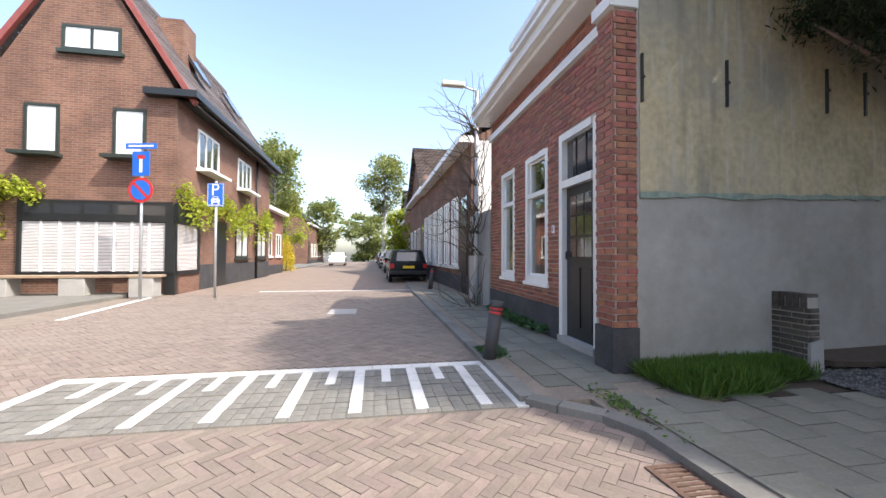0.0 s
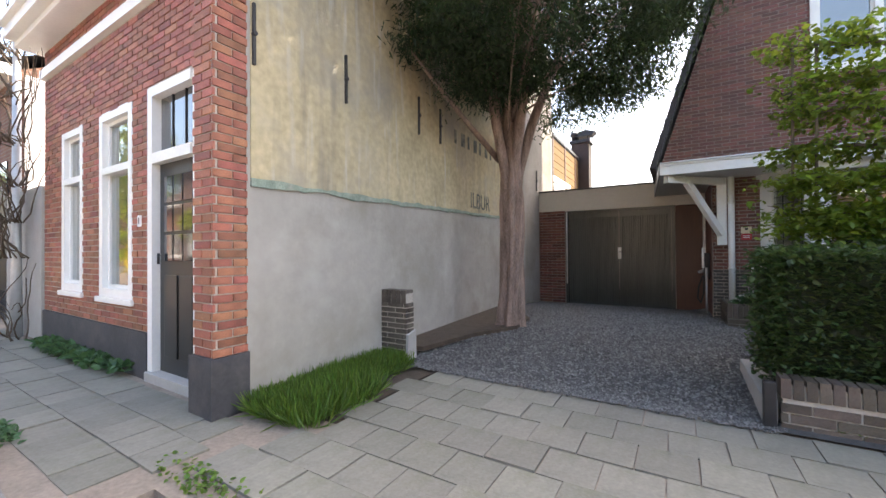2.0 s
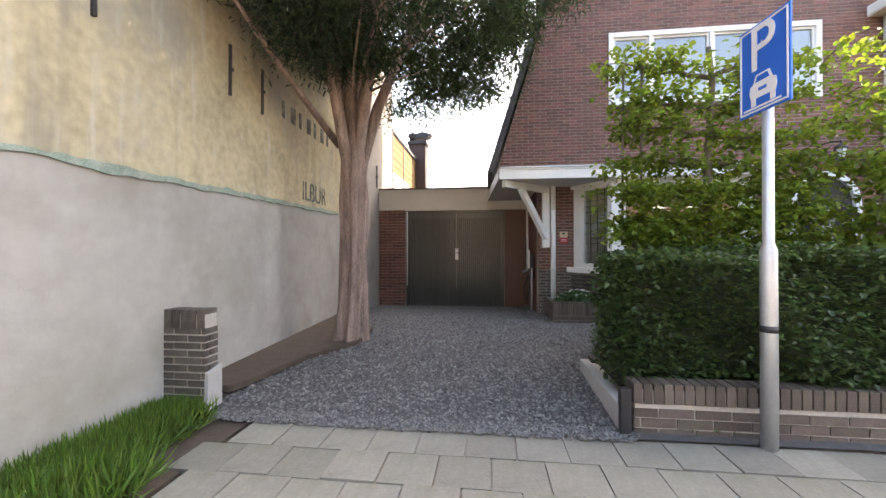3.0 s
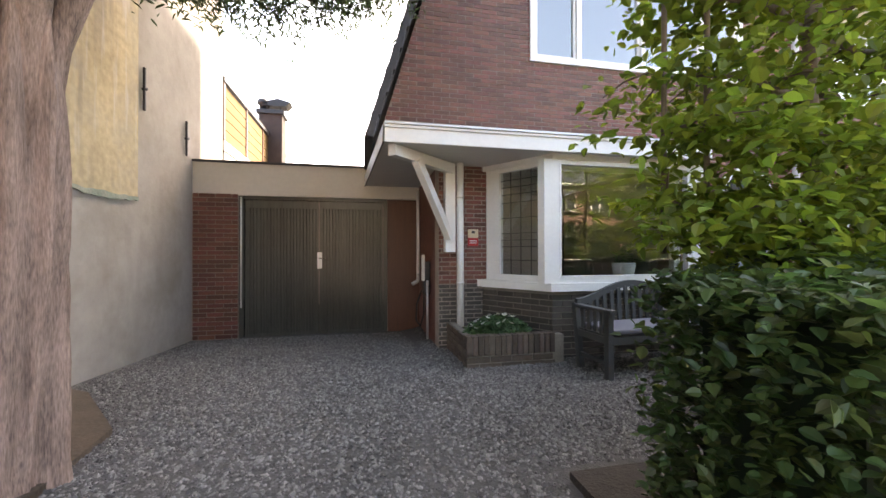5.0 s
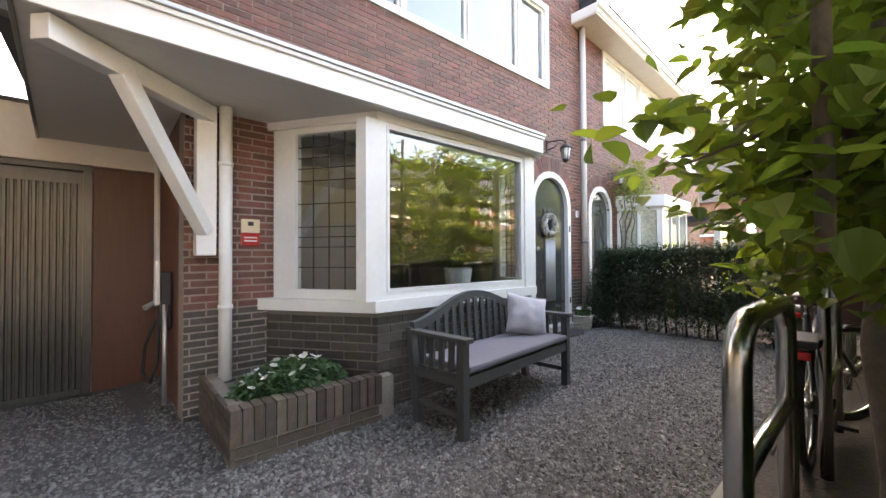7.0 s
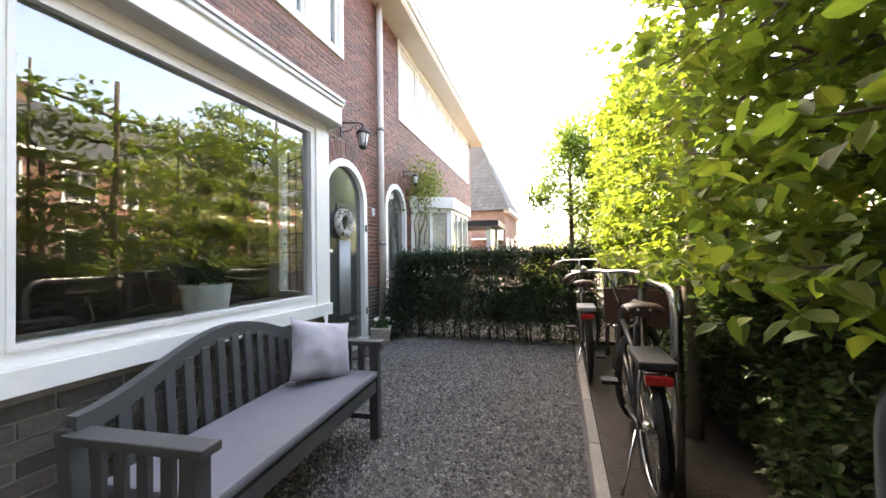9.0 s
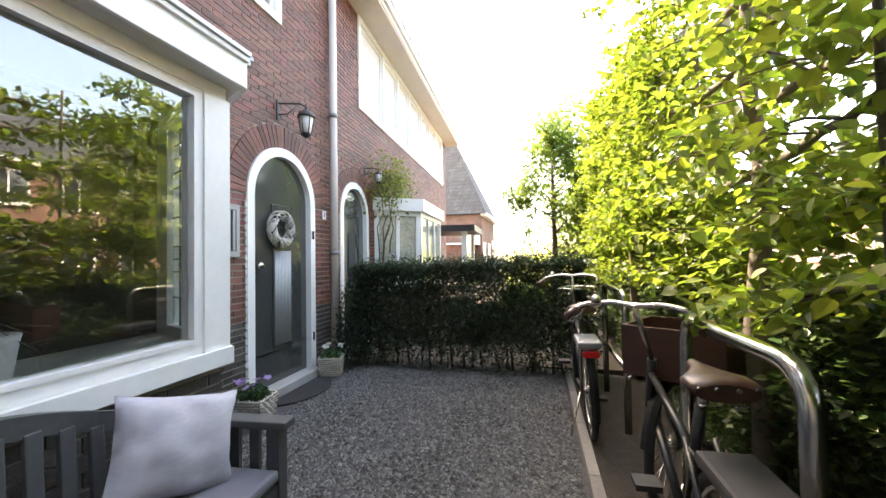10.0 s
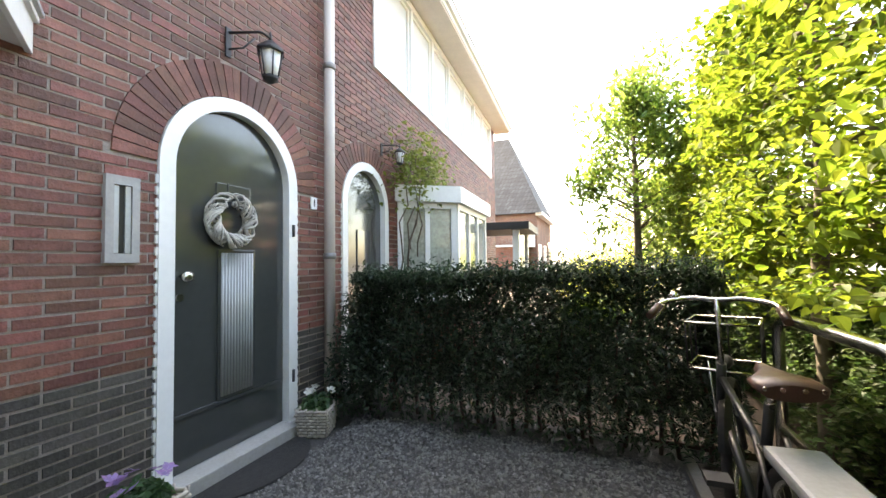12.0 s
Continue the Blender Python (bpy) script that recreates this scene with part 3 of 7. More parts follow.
F0 = Matrix.Translation((0, FY, 0))
window(pose(1.83, FY, 0), 3.26, 1.22, 3.53, "window_1", "white-framed upstairs window of four lights", (1, 1.6, 1.6, 1), pane=GLASS, fw=0.08, proud=0.03)
window(pose(6.84, FY, 0), 6.06, 1.35, 3.39, "window_2", "long white-framed upstairs window band", (1.2, 1, 1, 1.2, 1, 1, 1), pane=PALEPANE, fw=0.08, proud=0.03)

# rooms behind the glass
rm = bmesh.new()
for a in ((0.95, 5.95, 11.5, 11.6, 0, 2.5), (0.9, 0.95, FY + .25, 11.6, 0, 2.5), (4.45, 4.5, FY + .25, 11.6, 0, 2.5)):
    bx(rm, *a)
structure("wall_room", rm, INTER, "plain plaster walls of the living room")
structure("floor_room", box(0.95, 5.95, FY + .25, 11.5, 0.02, 0.1), INTERF, "brown wooden living room floor", "floor")
structure("ceiling_room", box(0.9, 5.95, FY + .02, 11.6, 2.45, 2.55), INTER, "plain living room ceiling", "ceiling")
rm = bmesh.new()
for a in ((0.9, 5.95, 11.5, 11.6, 2.9, 5.5), (0.9, 0.95, FY + .25, 11.5, 2.9, 5.5), (5.9, 5.95, FY + .25, 11.5, 2.9, 5.5)):
    bx(rm, *a)
structure("wall_upstairs", rm, INTER, "plain upstairs room walls")
structure("floor_upstairs", box(0.95, 5.9, FY + .25, 11.5, 2.8, 2.9), INTERF, "upstairs floor", "floor")
structure("ceiling_upstairs", box(0.9, 5.95, FY + .25, 11.5, 5.5, 5.6), INTER, "upstairs ceiling", "ceiling")

# steep roof with its verge of dark tiles
rf = bmesh.new()
for (x0, z0), (x1, z1) in (((-0.12, 2.4), (2.0, 9.2)), ((2.0, 9.2), (3.5, 10.9)), ((3.5, 10.9), (6.15, 6.0))):
    d = Vector((x1 - x0, 0, z1 - z0)).normalized()
    nn_ = Vector((-d.z, 0, d.x)) * 0.1
    v = [rf.verts.new(p) for p in (Vector((x0, FY - .06, z0)), Vector((x1, FY - .06, z1)), Vector((x1, 14, z1)), Vector((x0, 14, z0)))]
    w = [rf.verts.new(p.co + nn_) for p in v]
    for q in ((v[0], v[1], v[2], v[3]), (w[3], w[2], w[1], w[0]), (v[0], w[0], w[1], v[1]), (v[1], w[1], w[2], v[2]), (v[2], w[2], w[3], v[3]), (v[3], w[3], w[0], v[0])):
        rf.faces.new(q)
roof = structure("roof", rf, TAR, "steep roof with dark verge tiles", "roof")
d = Vector((0.309, 0, 1)).normalized()
for k in range(25):
    a = Vector((-0.16, 0, 2.42)) + d * (0.27 * k)
    m = Matrix.Translation(a) @ Matrix.Rotation(math.atan2(d.x, d.z), 4, 'Y') @ Matrix.Rotation(radians(-5), 4, 'Y')
    part("roof_tile", box(-0.03, 0.05, FY - 0.16, FY + 0.16, 0, 0.29, bev=0.008, m=m), ROOFT, roof)
gable_r = structure("wall_rear", box(0.9, 14.6, 12.8, 13.0, -0.05, 6.2), WALLB, "rear brick wall of the houses")

# canopy over bay and porch
can = thing("canopy", (1.7, 7.6, 2.2), "white-painted flat canopy over bay and porch", "canopy", kind="structure")
cp = [(-0.03, 6.735), (3.585, 6.735), (4.12, FY), (0.7, FY), (0.7, 9.28), (-0.19, 9.28)]
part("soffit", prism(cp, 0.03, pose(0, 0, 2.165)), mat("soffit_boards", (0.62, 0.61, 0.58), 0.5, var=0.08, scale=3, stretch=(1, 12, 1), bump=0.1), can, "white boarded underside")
part("roof_deck", prism([(x, y) for x, y in cp], 0.1, pose(0, 0, 2.2)), TAR, can)


def strip(pts, z0, z1, out, material, parent, name):
    """Boards along a run of points, seen from outside."""
    for (x0, y0), (x1, y1) in zip(pts, pts[1:]):
        L = math.hypot(x1 - x0, y1 - y0)
        m = pose(x0, y0, 0, 0, 0, math.degrees(math.atan2(y1 - y0, x1 - x0)))
        part(name, box(-0.004, L + 0.004, -out, 0.0, z0, z1, bev=0.004, m=m), material, parent)


edge = [(-0.19, 9.28), (-0.03, 6.735), (3.585, 6.735), (4.12, FY)]
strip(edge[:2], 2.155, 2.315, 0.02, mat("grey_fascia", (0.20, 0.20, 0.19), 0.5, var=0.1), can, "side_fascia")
strip(edge[1:], 2.15, 2.285, 0.022, WHITE, can, "fascia")
strip(edge[1:], 2.285, 2.31, 0.04, WHITE, can, "crown_moulding")
strip(edge[1:], 2.312, 2.335, 0.055, GALV, can, "drip_edge")

# porch post with brace
pp = thing("porch_post", (0.77, 7.55, 1.125), "white wooden wall post with diagonal brace under the canopy", "post")
part("post", box(0.71, 0.83, 7.49, 7.61, 1.125, 2.163, bev=0.006), WHITE, pp)


def beam(a, b, w, h, name, parent, material=None):
    a, b = Vector(a), Vector(b)
    m = Matrix.Translation(a) @ (b - a).to_track_quat('X', 'Z').to_matrix().to_4x4()
    return part(name, box(0, (b - a).length, -w / 2, w / 2, -h / 2, h / 2, bev=0.005, m=m), material or WHITE, parent)


beam((0.79, 7.52, 2.10), (0.04, 6.80, 2.10), 0.09, 0.11, "beam", pp)
beam((0.76, 7.50, 1.29), (0.31, 7.03, 2.07), 0.08, 0.09, "brace", pp)
dp = thing("downpipe", (0.865, 7.48, 0.3), "white drainpipe beside the bay window", "drainpipe")
part("pipe", rod((0.885, 7.49, 0.26), (0.885, 7.49, 2.165), 0.042, 14), WHITE, dp)
for z in (0.75, 1.75):
    part("bracket", rod((0.885, 7.49, z), (0.885, 7.49, z + .03), 0.048, 14), WHITE, dp)

# bay window
BAY = [(1.21, FY), (1.735, 6.885), (3.585, 6.885), (3.95, FY)]
bay = thing("bay_window", (2.6, 6.9, 0), "white-framed bay window on a dark brick base", "bay window", kind="structure")
part("base_wall", prism(BAY, 0.76, pose(0, 0, -0.06)), MORTARD, bay)
sill_pts = [(1.13, FY), (1.694, 6.83), (3.625, 6.83), (4.0, FY)]
part("window_sill", prism(sill_pts, 0.085, pose(0, 0, 0.708)), WHITE, bay, "thick white window sill")
part("head", prism([(1.2, FY), (1.725, 6.85), (3.595, 6.85), (3.96, FY), (3.87, FY), (3.5, 6.95), (1.77, 6.95), (1.29, FY)], 0.06, pose(0, 0, 2.105)), WHITE, bay)
for i, (x, y) in enumerate(((1.69, 6.88), (3.56, 6.88))):
    part("corner_post", prism([(x - .06, y - .03), (x + .10, y - .03), (x + .10, y + .06), (x, y + .12), (x - .1, y + .04)] if i == 0 else
                              [(x - .10, y - .03), (x + .06, y - .03), (x + .1, y + .04), (x, y + .12), (x - .10, y + .06)], 1.313, pose(0, 0, 0.792)), WHITE, bay)


def bay_light(p, q, z0, z1, name, came, fw=0.085, fl=0.085, fr=0.085):
    L = math.hypot(q[0] - p[0], q[1] - p[1])
    m = pose(p[0], p[1], 0, 0, 0, math.degrees(math.atan2(q[1] - p[1], q[0] - p[0])))
    bm = bmesh.new()
    for a in ((0, fl, 0, .07, z0, z1), (L - fr, L, 0, .07, z0, z1), (fl, L - fr, 0, .07, z0, z0 + fw), (fl, L - fr, 0, .07, z1 - fw, z1)):
        bx(bm, *a, m)
    f = part("window_frame", bm, WHITE, bay)
    g = part("pane", box(fl, L - fr, .03, .036, z0 + fw, z1 - fw, m=m), LEADED if came else GLASS, bay)
    g.visible_shadow = False
    # slim glazing bead round the glass
    bm = bmesh.new()
    for a in ((fl - .022, fl, -.008, 0, z0 + fw - .022, z1 - fw + .022), (L - fr, L - fr + .022, -.008, 0, z0 + fw - .022, z1 - fw + .022),
              (fl, L - fr, -.008, 0, z0 + fw - .022, z0 + fw), (fl, L - fr, -.008, 0, z1 - fw, z1 - fw + .022)):
        bx(bm, *a, m)
    part("glazing_bead", bm, WHITE, bay)
    if came:
        bm = bmesh.new()
        w = L - fl - fr
        for u in (fl + w * .25, fl + w * .5, fl + w * .75):
            bx(bm, u - .003, u + .003, .026, .04, z0 + fw, z1 - fw, m)
        for v in (.14, .27, .335, .4, .55, .70, .78, .85, .92):
            v = z0 + fw + (z1 - z0 - 2 * fw) * v
            bx(bm, fl, L - fr, .027, .039, v - .003, v + .003, m)
        part("lead_cames", bm, IRON, bay, "thin lead strips of the leaded light")
    return f


bay_light((1.245, 7.61), (1.70, 6.94), 0.795, 2.125, "cheek", True, 0.068, 0.2, 0.07)
bay_light((1.755, 6.862), (3.478, 6.862), 0.795, 2.13, "front", False, 0.075, 0.075, 0.075)
bay_light((3.61, 6.94), (3.92, 7.61), 0.795, 2.125, "cheek", True, 0.068, 0.07, 0.2)

# arched doors


def arch(x, r, s, r2, z0, y0, y1, n=24):
    """An arched band between radii r and r2 with straight legs, as one outline."""
    bm = bmesh.new()
    po = [(x - r, z0)] + [(x - r * math.cos(math.pi * k / n), s + r * math.sin(math.pi * k / n)) for k in range(n + 1)] + [(x + r, z0)]
    pi_ = [(x - r2, z0)] + [(x - r2 * math.cos(math.pi * k / n), s + r2 * math.sin(math.pi * k / n)) for k in range(n + 1)] + [(x + r2, z0)]
    V = [[bm.verts.new((u, y, v)) for u, v in p] for p in (po, pi_) for y in (y0, y1)]
    for i in range(n + 2):
        for a, b in ((0, 1), (1, 3), (3, 2), (2, 0)):
            bm.faces.new((V[a][i], V[a][i + 1], V[b][i + 1], V[b][i]))
    bmesh.ops.recalc_face_normals(bm, faces=bm.faces[:])
    return bm


def arch_fill(x, r, s, z0, y0, y1, n=24):
    return prism([(x - r, z0)] + [(x - r * math.cos(math.pi * k / n), s + r * math.sin(math.pi * k / n)) for k in range(n + 1)] + [(x + r, z0)],
                 y1 - y0, Matrix.Translation((0, y1, 0)) @ Matrix.Rotation(radians(90), 4, 'X'))


def arched_door(name, x, r, s, z0, label, y=FY):
    t = thing(name, (x, y, z0), label, "door", kind="structure")
    fr = part("door_frame", arch(x, r, s, r - 0.085, z0, y - 0.025, y + 0.1), WHITE, t, "white arched frame")
    bm = bmesh.new()
    for sx in (-1, 1):
        for k in range(int((s - z0) / 0.0645)):
            zz = z0 + k * 0.0645
            bx(bm, x + sx * r - .012, x + sx * r + .012, y - 0.018, y + .02, zz + 0.008, zz + 0.052)
    part("toothed_edge", bm, WHITE, fr)
    leaf = part("door_leaf", arch_fill(x, r - 0.088, s, z0 + 0.075, y + 0.035, y + 0.085), GREYDOOR, t, "dark grey-green painted leaf")
    part("threshold", box(x - r, x + r, y - 0.11, y + 0.1, z0 - 0.02, z0 + 0.07, bev=0.008), CONCRETE, t, "stone threshold")
    return t, leaf


door, leaf = arched_door("door_1", DOOR_X, DOOR_R, DOOR_S, 0.02, "closed dark grey-green arched front door in a white frame")
yl = FY + 0.035
part("reeded_glass_frame", box(5.015, 5.29, yl - .014, yl, 0.425, 1.36, bev=.004), GREYDOOR, leaf)
for k in range(11):
    part("reed", rod((5.043 + .0218 * k, yl - .016, 0.445), (5.043 + .0218 * k, yl - .016, 1.34), 0.0098, 8), mat("reeded_glass", (0.3, 0.315, 0.31), 0.15, var=0.08, coat=0.6), leaf)
part("peep_panel", box(5.0, 5.25, yl - .016, yl, 1.46, 1.78, bev=.004), GREYDOOR, leaf)
part("peep_recess", box(5.03, 5.22, yl - .019, yl - .012, 1.5, 1.72), DARKPANE, leaf)
part("kick_moulding", box(4.735, 5.55, yl - .012, yl, 0.395, 0.42, bev=.004), GREYDOOR, leaf)
kn = part("door_knob", tube(bmesh.new(), [(4.79, yl, 1.2), (4.79, yl - .03, 1.2), (4.79, yl - .045, 1.2), (4.79, yl - .07, 1.2), (4.79, yl - .08, 1.2)], [.012, .012, .03, .032, .012], 14), STEEL, leaf, "round steel knob")
part("lock", rod((4.775, yl, 1.08), (4.775, yl - .02, 1.08), .022, 12), STEEL, leaf)
for z in (0.38, 1.47):
    part("hinge", rod((5.6, FY - .03, z), (5.6, FY - .03, z + .09), .011, 8), IRON, door)
ndoor, nleaf = arched_door("door_2", ND_X, ND_R, ND_S, 0.02, "grey arched front door of the adjoining house")
part("door_light", box(ND_X - .13, ND_X + .13, yl - .012, yl + .002, 0.9, 1.6, bev=.004), DARKPANE, nleaf)
structure("wall_hall", bx(bx(bmesh.new(), 4.5, 7.5, 9.4, 9.5, 0, 2.6), 6.35, 6.45, FY + .25, 9.4, 0, 2.6), INTERD, "dark hall walls behind the doors")

# brick arches


def voussoirs(x, s, r0, r1, n, parent):
    out = []
    for k in range(n):
        a0, a1 = math.pi * (k + .06) / n, math.pi * (k + .94) / n
        c = []
        for y in (FY + .02, FY - .014):
            c.append([(x - r * math.cos(a), y, s + r * math.sin(a)) for a, r in ((a0, r0), (a0, r1), (a1, r1), (a1, r0))])
        out.append([Vector(p) for p in (c[0] + c[1])])
    pieces("brick", out, BRICK_P, BRICK_I, parent, limit=60)


voussoirs(DOOR_X, DOOR_S, DOOR_R + .006, DOOR_R + .212, 34, front)
voussoirs(ND_X, ND_S, ND_R + .006, ND_R + .197, 30, nextw)


# ---- garage ----
gar = structure("garage_wall", bx(bx(bx(bx(bmesh.new(), -2.64, -2.03, 9.29, 9.5, -0.25, 1.97), -2.64, 0.9, 12, 12.2, -.1, 2.5), -2.64, -2.5, 9.5, 12, -.1, 2.5), 0.15, 0.74, 9.385, 9.5, -.25, 1.97), MORTAR, "brick pier and walls of the flat-roofed garage")
gd = thing("door_3", (-0.95, 9.4, -0.15), "closed dark grey corrugated double garage door", "garage door", kind="structure")
part("door_frame", bx(bx(bx(bmesh.new(), -2.03, -1.97, 9.34, 9.45, -.2, 1.97), 0.09, 0.15, 9.34, 9.45, -.2, 1.97), -1.97, .09, 9.34, 9.45, 1.92, 1.97), GARDOOR, gd)
for a, b in ((-1.965, -0.907), (-0.897, 0.085)):
    lf = part("door_leaf", box(a, b, 9.40, 9.44, -0.17, 1.915), GARDOOR, gd)
    n = 21
    for k in range(n):
        u = a + 0.03 + (b - a - .06) * (k + .5) / n
        w = (b - a - .06) / n * .40
        part("rib", prism([(u - w, 9.401), (u - w * .55, 9.385), (u + w * .55, 9.385), (u + w, 9.401)], 1.9, pose(0, 0, -0.1)), GARDOOR, lf)
    part("bottom_rail", box(a, b, 9.382, 9.4, -.17, -.1, bev=.003), GARDOOR, lf)
hd = part("handle_plate", box(-.925, -.855, 9.368, 9.384, .87, 1.125, bev=.004), SIGNW, gd, "white handle plate")
part("lever", rod((-0.89, 9.345, 1.03), (-0.78, 9.345, 1.03), .009, 8), STEEL, hd)
part("lever_neck", rod((-0.89, 9.37, 1.03), (-0.89, 9.345, 1.03), .009, 8), STEEL, hd)
structure("trim_garage", box(-2.64, 0.72, 9.29, 9.385, 1.97, 2.44), CREAM, "cream fascia board above the garage door", "trim")
structure("roof_garage", box(-2.64, 0.8, 9.27, 12.2, 2.44, 2.475), TAR, "flat felt garage roof with a dark edge", "roof")
pn = solid("brown_door", box(0.16, 0.73, 9.36, 9.384, -0.2, 1.965, bev=.003), BROWNWOOD, "brown wooden side panel beside the garage door", "panel", kind="structure")
tagged(solid("edge_post", rod((-2.0, 9.32, 0.3), (-2.0, 9.32, 1.95), .013, 8), WHITE, "thin white strip at the garage jamb", "trim"), kind="structure")
gp = thing("side_pipe", (0.66, 9.25, 0.6), "thin white drainpipe in the porch corner", "drainpipe")
part("pipe", rod((0.64, 9.27, 0.75), (0.64, 9.27, 2.1), .028, 10), WHITE, gp)
part("elbow", tube(bmesh.new(), bent([(0.64, 9.27, 0.78), (0.64, 9.27, 0.66), (0.54, 9.2, 0.62)], .03, .04), .03, 10), GALV, gp)

# wall charger with hanging cable
wb = thing("wall_charger", (0.6, 8.3, 0.9), "black wall charger with white cover and hanging cable", "charger")
part("case", box(0.57, 0.655, 8.2, 8.4, 0.55, 1.0, bev=.015), IRON, wb)
part("cover", box(0.54, 0.575, 8.17, 8.27, 0.74, 1.09, bev=.012), WHITE, wb, "white cover")
cpts = [(0.56, 8.36, 0.6), (0.5, 8.42, 0.4), (0.48, 8.34, 0.2), (0.52, 8.22, 0.14), (0.56, 8.18, 0.3), (0.57, 8.22, 0.6)]
part("cable", tube(bmesh.new(), cpts, .012, 8), RUBBER, wb)
part("stem", rod((0.6, 8.12, -0.02), (0.6, 8.12, 0.75), .016, 8), GALV, wb)

# ---- side wall of the corner house ----
WX = -2.64
gw = structure("wall_side_grey", box(WX - 0.25, WX, 1.94, 10.5, -0.3, 6.2), CEMENT, "tall side wall with grey cement below and worn limewash above")
random.seed(5)
# limewashed upper coat with a ragged lower edge
N = 72
bot = [(1.97 + (7.9 - 1.97) * k / N, 0) for k in range(N + 1)]
bot = [(y, 1.60 + 0.018 * (y - 2) + 0.018 * noise.noise((y * 3, 0, 3)) + 0.008 * random.uniform(-1, 1)) for y, z in bot]
OUT = Matrix(((0, 0, 1, WX), (1, 0, 0, 0), (0, 1, 0, 0), (0, 0, 0, 1)))
part("limewash_coat", prism(bot + [(7.9, 6.15), (1.97, 6.15)], .012, OUT), WASH, gw, "worn yellow-grey limewash")
lip = [(y, z, 0.026 + 0.022 * noise.noise((y * 2.1, 5, 1)) + random.uniform(0, .012)) for y, z in bot]
part("ragged_edge", prism([(y, z - t) for y, z, t in lip] + [(y, z + t * .5) for y, z, t in lip[::-1]], .02, OUT), GREENTRIM, gw, "greenish ragged edge between the coats")
for k, (y, z) in enumerate(((1.99, 2.74), (2.96, 2.76), (4.22, 2.78), (4.74, 2.785), (8.0, 2.95), (9.05, 2.7))):
    t = thing("wall_anchor", (WX, y, z), "black iron wall tie on the side wall", "wall anchor", "wall anchors")
    part("bar", box(WX + .008, WX + .035, y - .012, y + .012, z - .24, z + .24, bev=.004), IRON, t)
    part("pin", rod((WX, y, z), (WX + .05, y, z), .018, 8), IRON, t)
sg = thing("painted_lettering", (WX, 5.9, 2.0), "faded dark lettering painted on the limewash", "lettering")
mt = Matrix.Translation((WX + .014, 6.02, 1.86)) @ Matrix.Rotation(radians(90), 4, 'Z') @ Matrix.Rotation(radians(90), 4, 'X')
FADED = mat("faded_letters", (0.075, 0.085, 0.075), 0.9, var=0.4, scale=6, stain=(0.36, 0.34, 0.26), stain_scale=6, stain_amt=0.7)
text("ILBUR", 0.36, mt, FADED, "letters", sg, wide=0.8)
for k in range(7):
    part("worn_letter", box(WX + .012, WX + .016, 5.15 + .21 * k, 5.21 + .21 * k + .05 * (k % 2), 2.66, 2.86), FADED, sg)

# brick front of the corner house
HX0, HX1, HY = -7.2, -2.64, 1.88
BO = [(-6.52, -5.80, 0.60, 2.58), (-5.295, -4.46, 0.59, 2.58), (-4.095, -3.235, -0.15, 2.60)]
PFY = 1.69                     # face of the corner pilaster


def corner_spans(z, ring=False):
    return cut(HX0, HX1 - 0.25, [(a, b) for a, b, c, d in BO if c < z < d])


def hbacking(z0, z1, h=0.0645):
    bm = bmesh.new()
    for r in range(int(round((z1 - z0) / h))):
        za = z0 + r * h
        for a, b in corner_spans(za + h / 2):
            bx(bm, a, b, HY, HY + .25, za, za + h)
    return bm


hw = structure("wall_corner_front", hbacking(-0.245, 3.95), MORTARL, "red brick front of the old corner house")
structure("wall_corner_rest", bx(bx(bmesh.new(), HX0, HX0 + .25, HY + .25, 10.5, -.25, 4.1), HX0, WX - .25, 10.3, 10.5, -.25, 5), WALLR, "rear and far walls of the corner house")
part("plinth", bx(bx(bmesh.new(), HX0, -4.1, HY - .03, HY + .1, -.25, 0.30), -2.925, -2.615, PFY - .025, 1.95, -.25, 0.30), PLINTHG, hw, "black-tarred plinth")
part("plaster_band", bx(bx(bmesh.new(), HX0 - .03, -2.93, HY - .06, HY + .02, 3.42, 3.54), -2.93, HX1 + .03, PFY - .05, 1.95, 3.42, 3.54), WHITE, hw, "white plaster string course")
part("pilaster", box(-2.905, -2.645, PFY + .008, 1.93, 0.30, 3.95), MORTARL, hw)
cn = thing("cornice", (-5, HY, 4.05), "white painted timber cornice gutter", "cornice", kind="structure")
for a in ((HY - .26, HY + .05, 3.82, 3.90), (HY - .36, HY + .05, 3.90, 4.04), (HY - .42, HY + .05, 4.04, 4.10)):
    part("cornice_board", box(HX0 - .2, HX1 + .08, *a, bev=.01), WHITE, cn)
structure("roof_corner", prism([(HY - .3, 4.1), (HY + 3.7, 6.1), (10.5, 4.1)], HX1 - .25 - HX0, Matrix(((0, 0, 1, HX0), (1, 0, 0, 0), (0, 1, 0, 0), (0, 0, 0, 1)))), ROOFR, "tiled roof of the corner house", "roof")
dm = thing("dormer", (-6.0, 2.2, 4.1), "white painted roof dormer behind the cornice", "dormer", kind="structure")
part("dormer_body", box(-6.45, -4.9, 2.2, 3.4, 4.1, 5.1), WHITE, dm)
part("dormer_roof", box(-6.6, -4.75, 2.05, 3.5, 5.1, 5.22, bev=.01), WHITE, dm)
window(pose(-6.27, 2.19, 0), 1.2, 0.7, 4.25, "window_3", "dormer window", (1, 1), pane=DARKPANE, fw=.06, proud=.03)
for i, (a, b, c, d) in enumerate(BO[:2]):
    window(pose(a, HY + .03, 0), b - a, d - c, c, "window_4", "tall white window with a leaded upper light", (1,), transom=0.3, pane=GLASS, fw=0.09, sill=0.07, proud=0.04)
rm = bmesh.new()
bx(rm, HX0 + .25, WX - .25, 5.0, 5.1, -.2, 3.5)
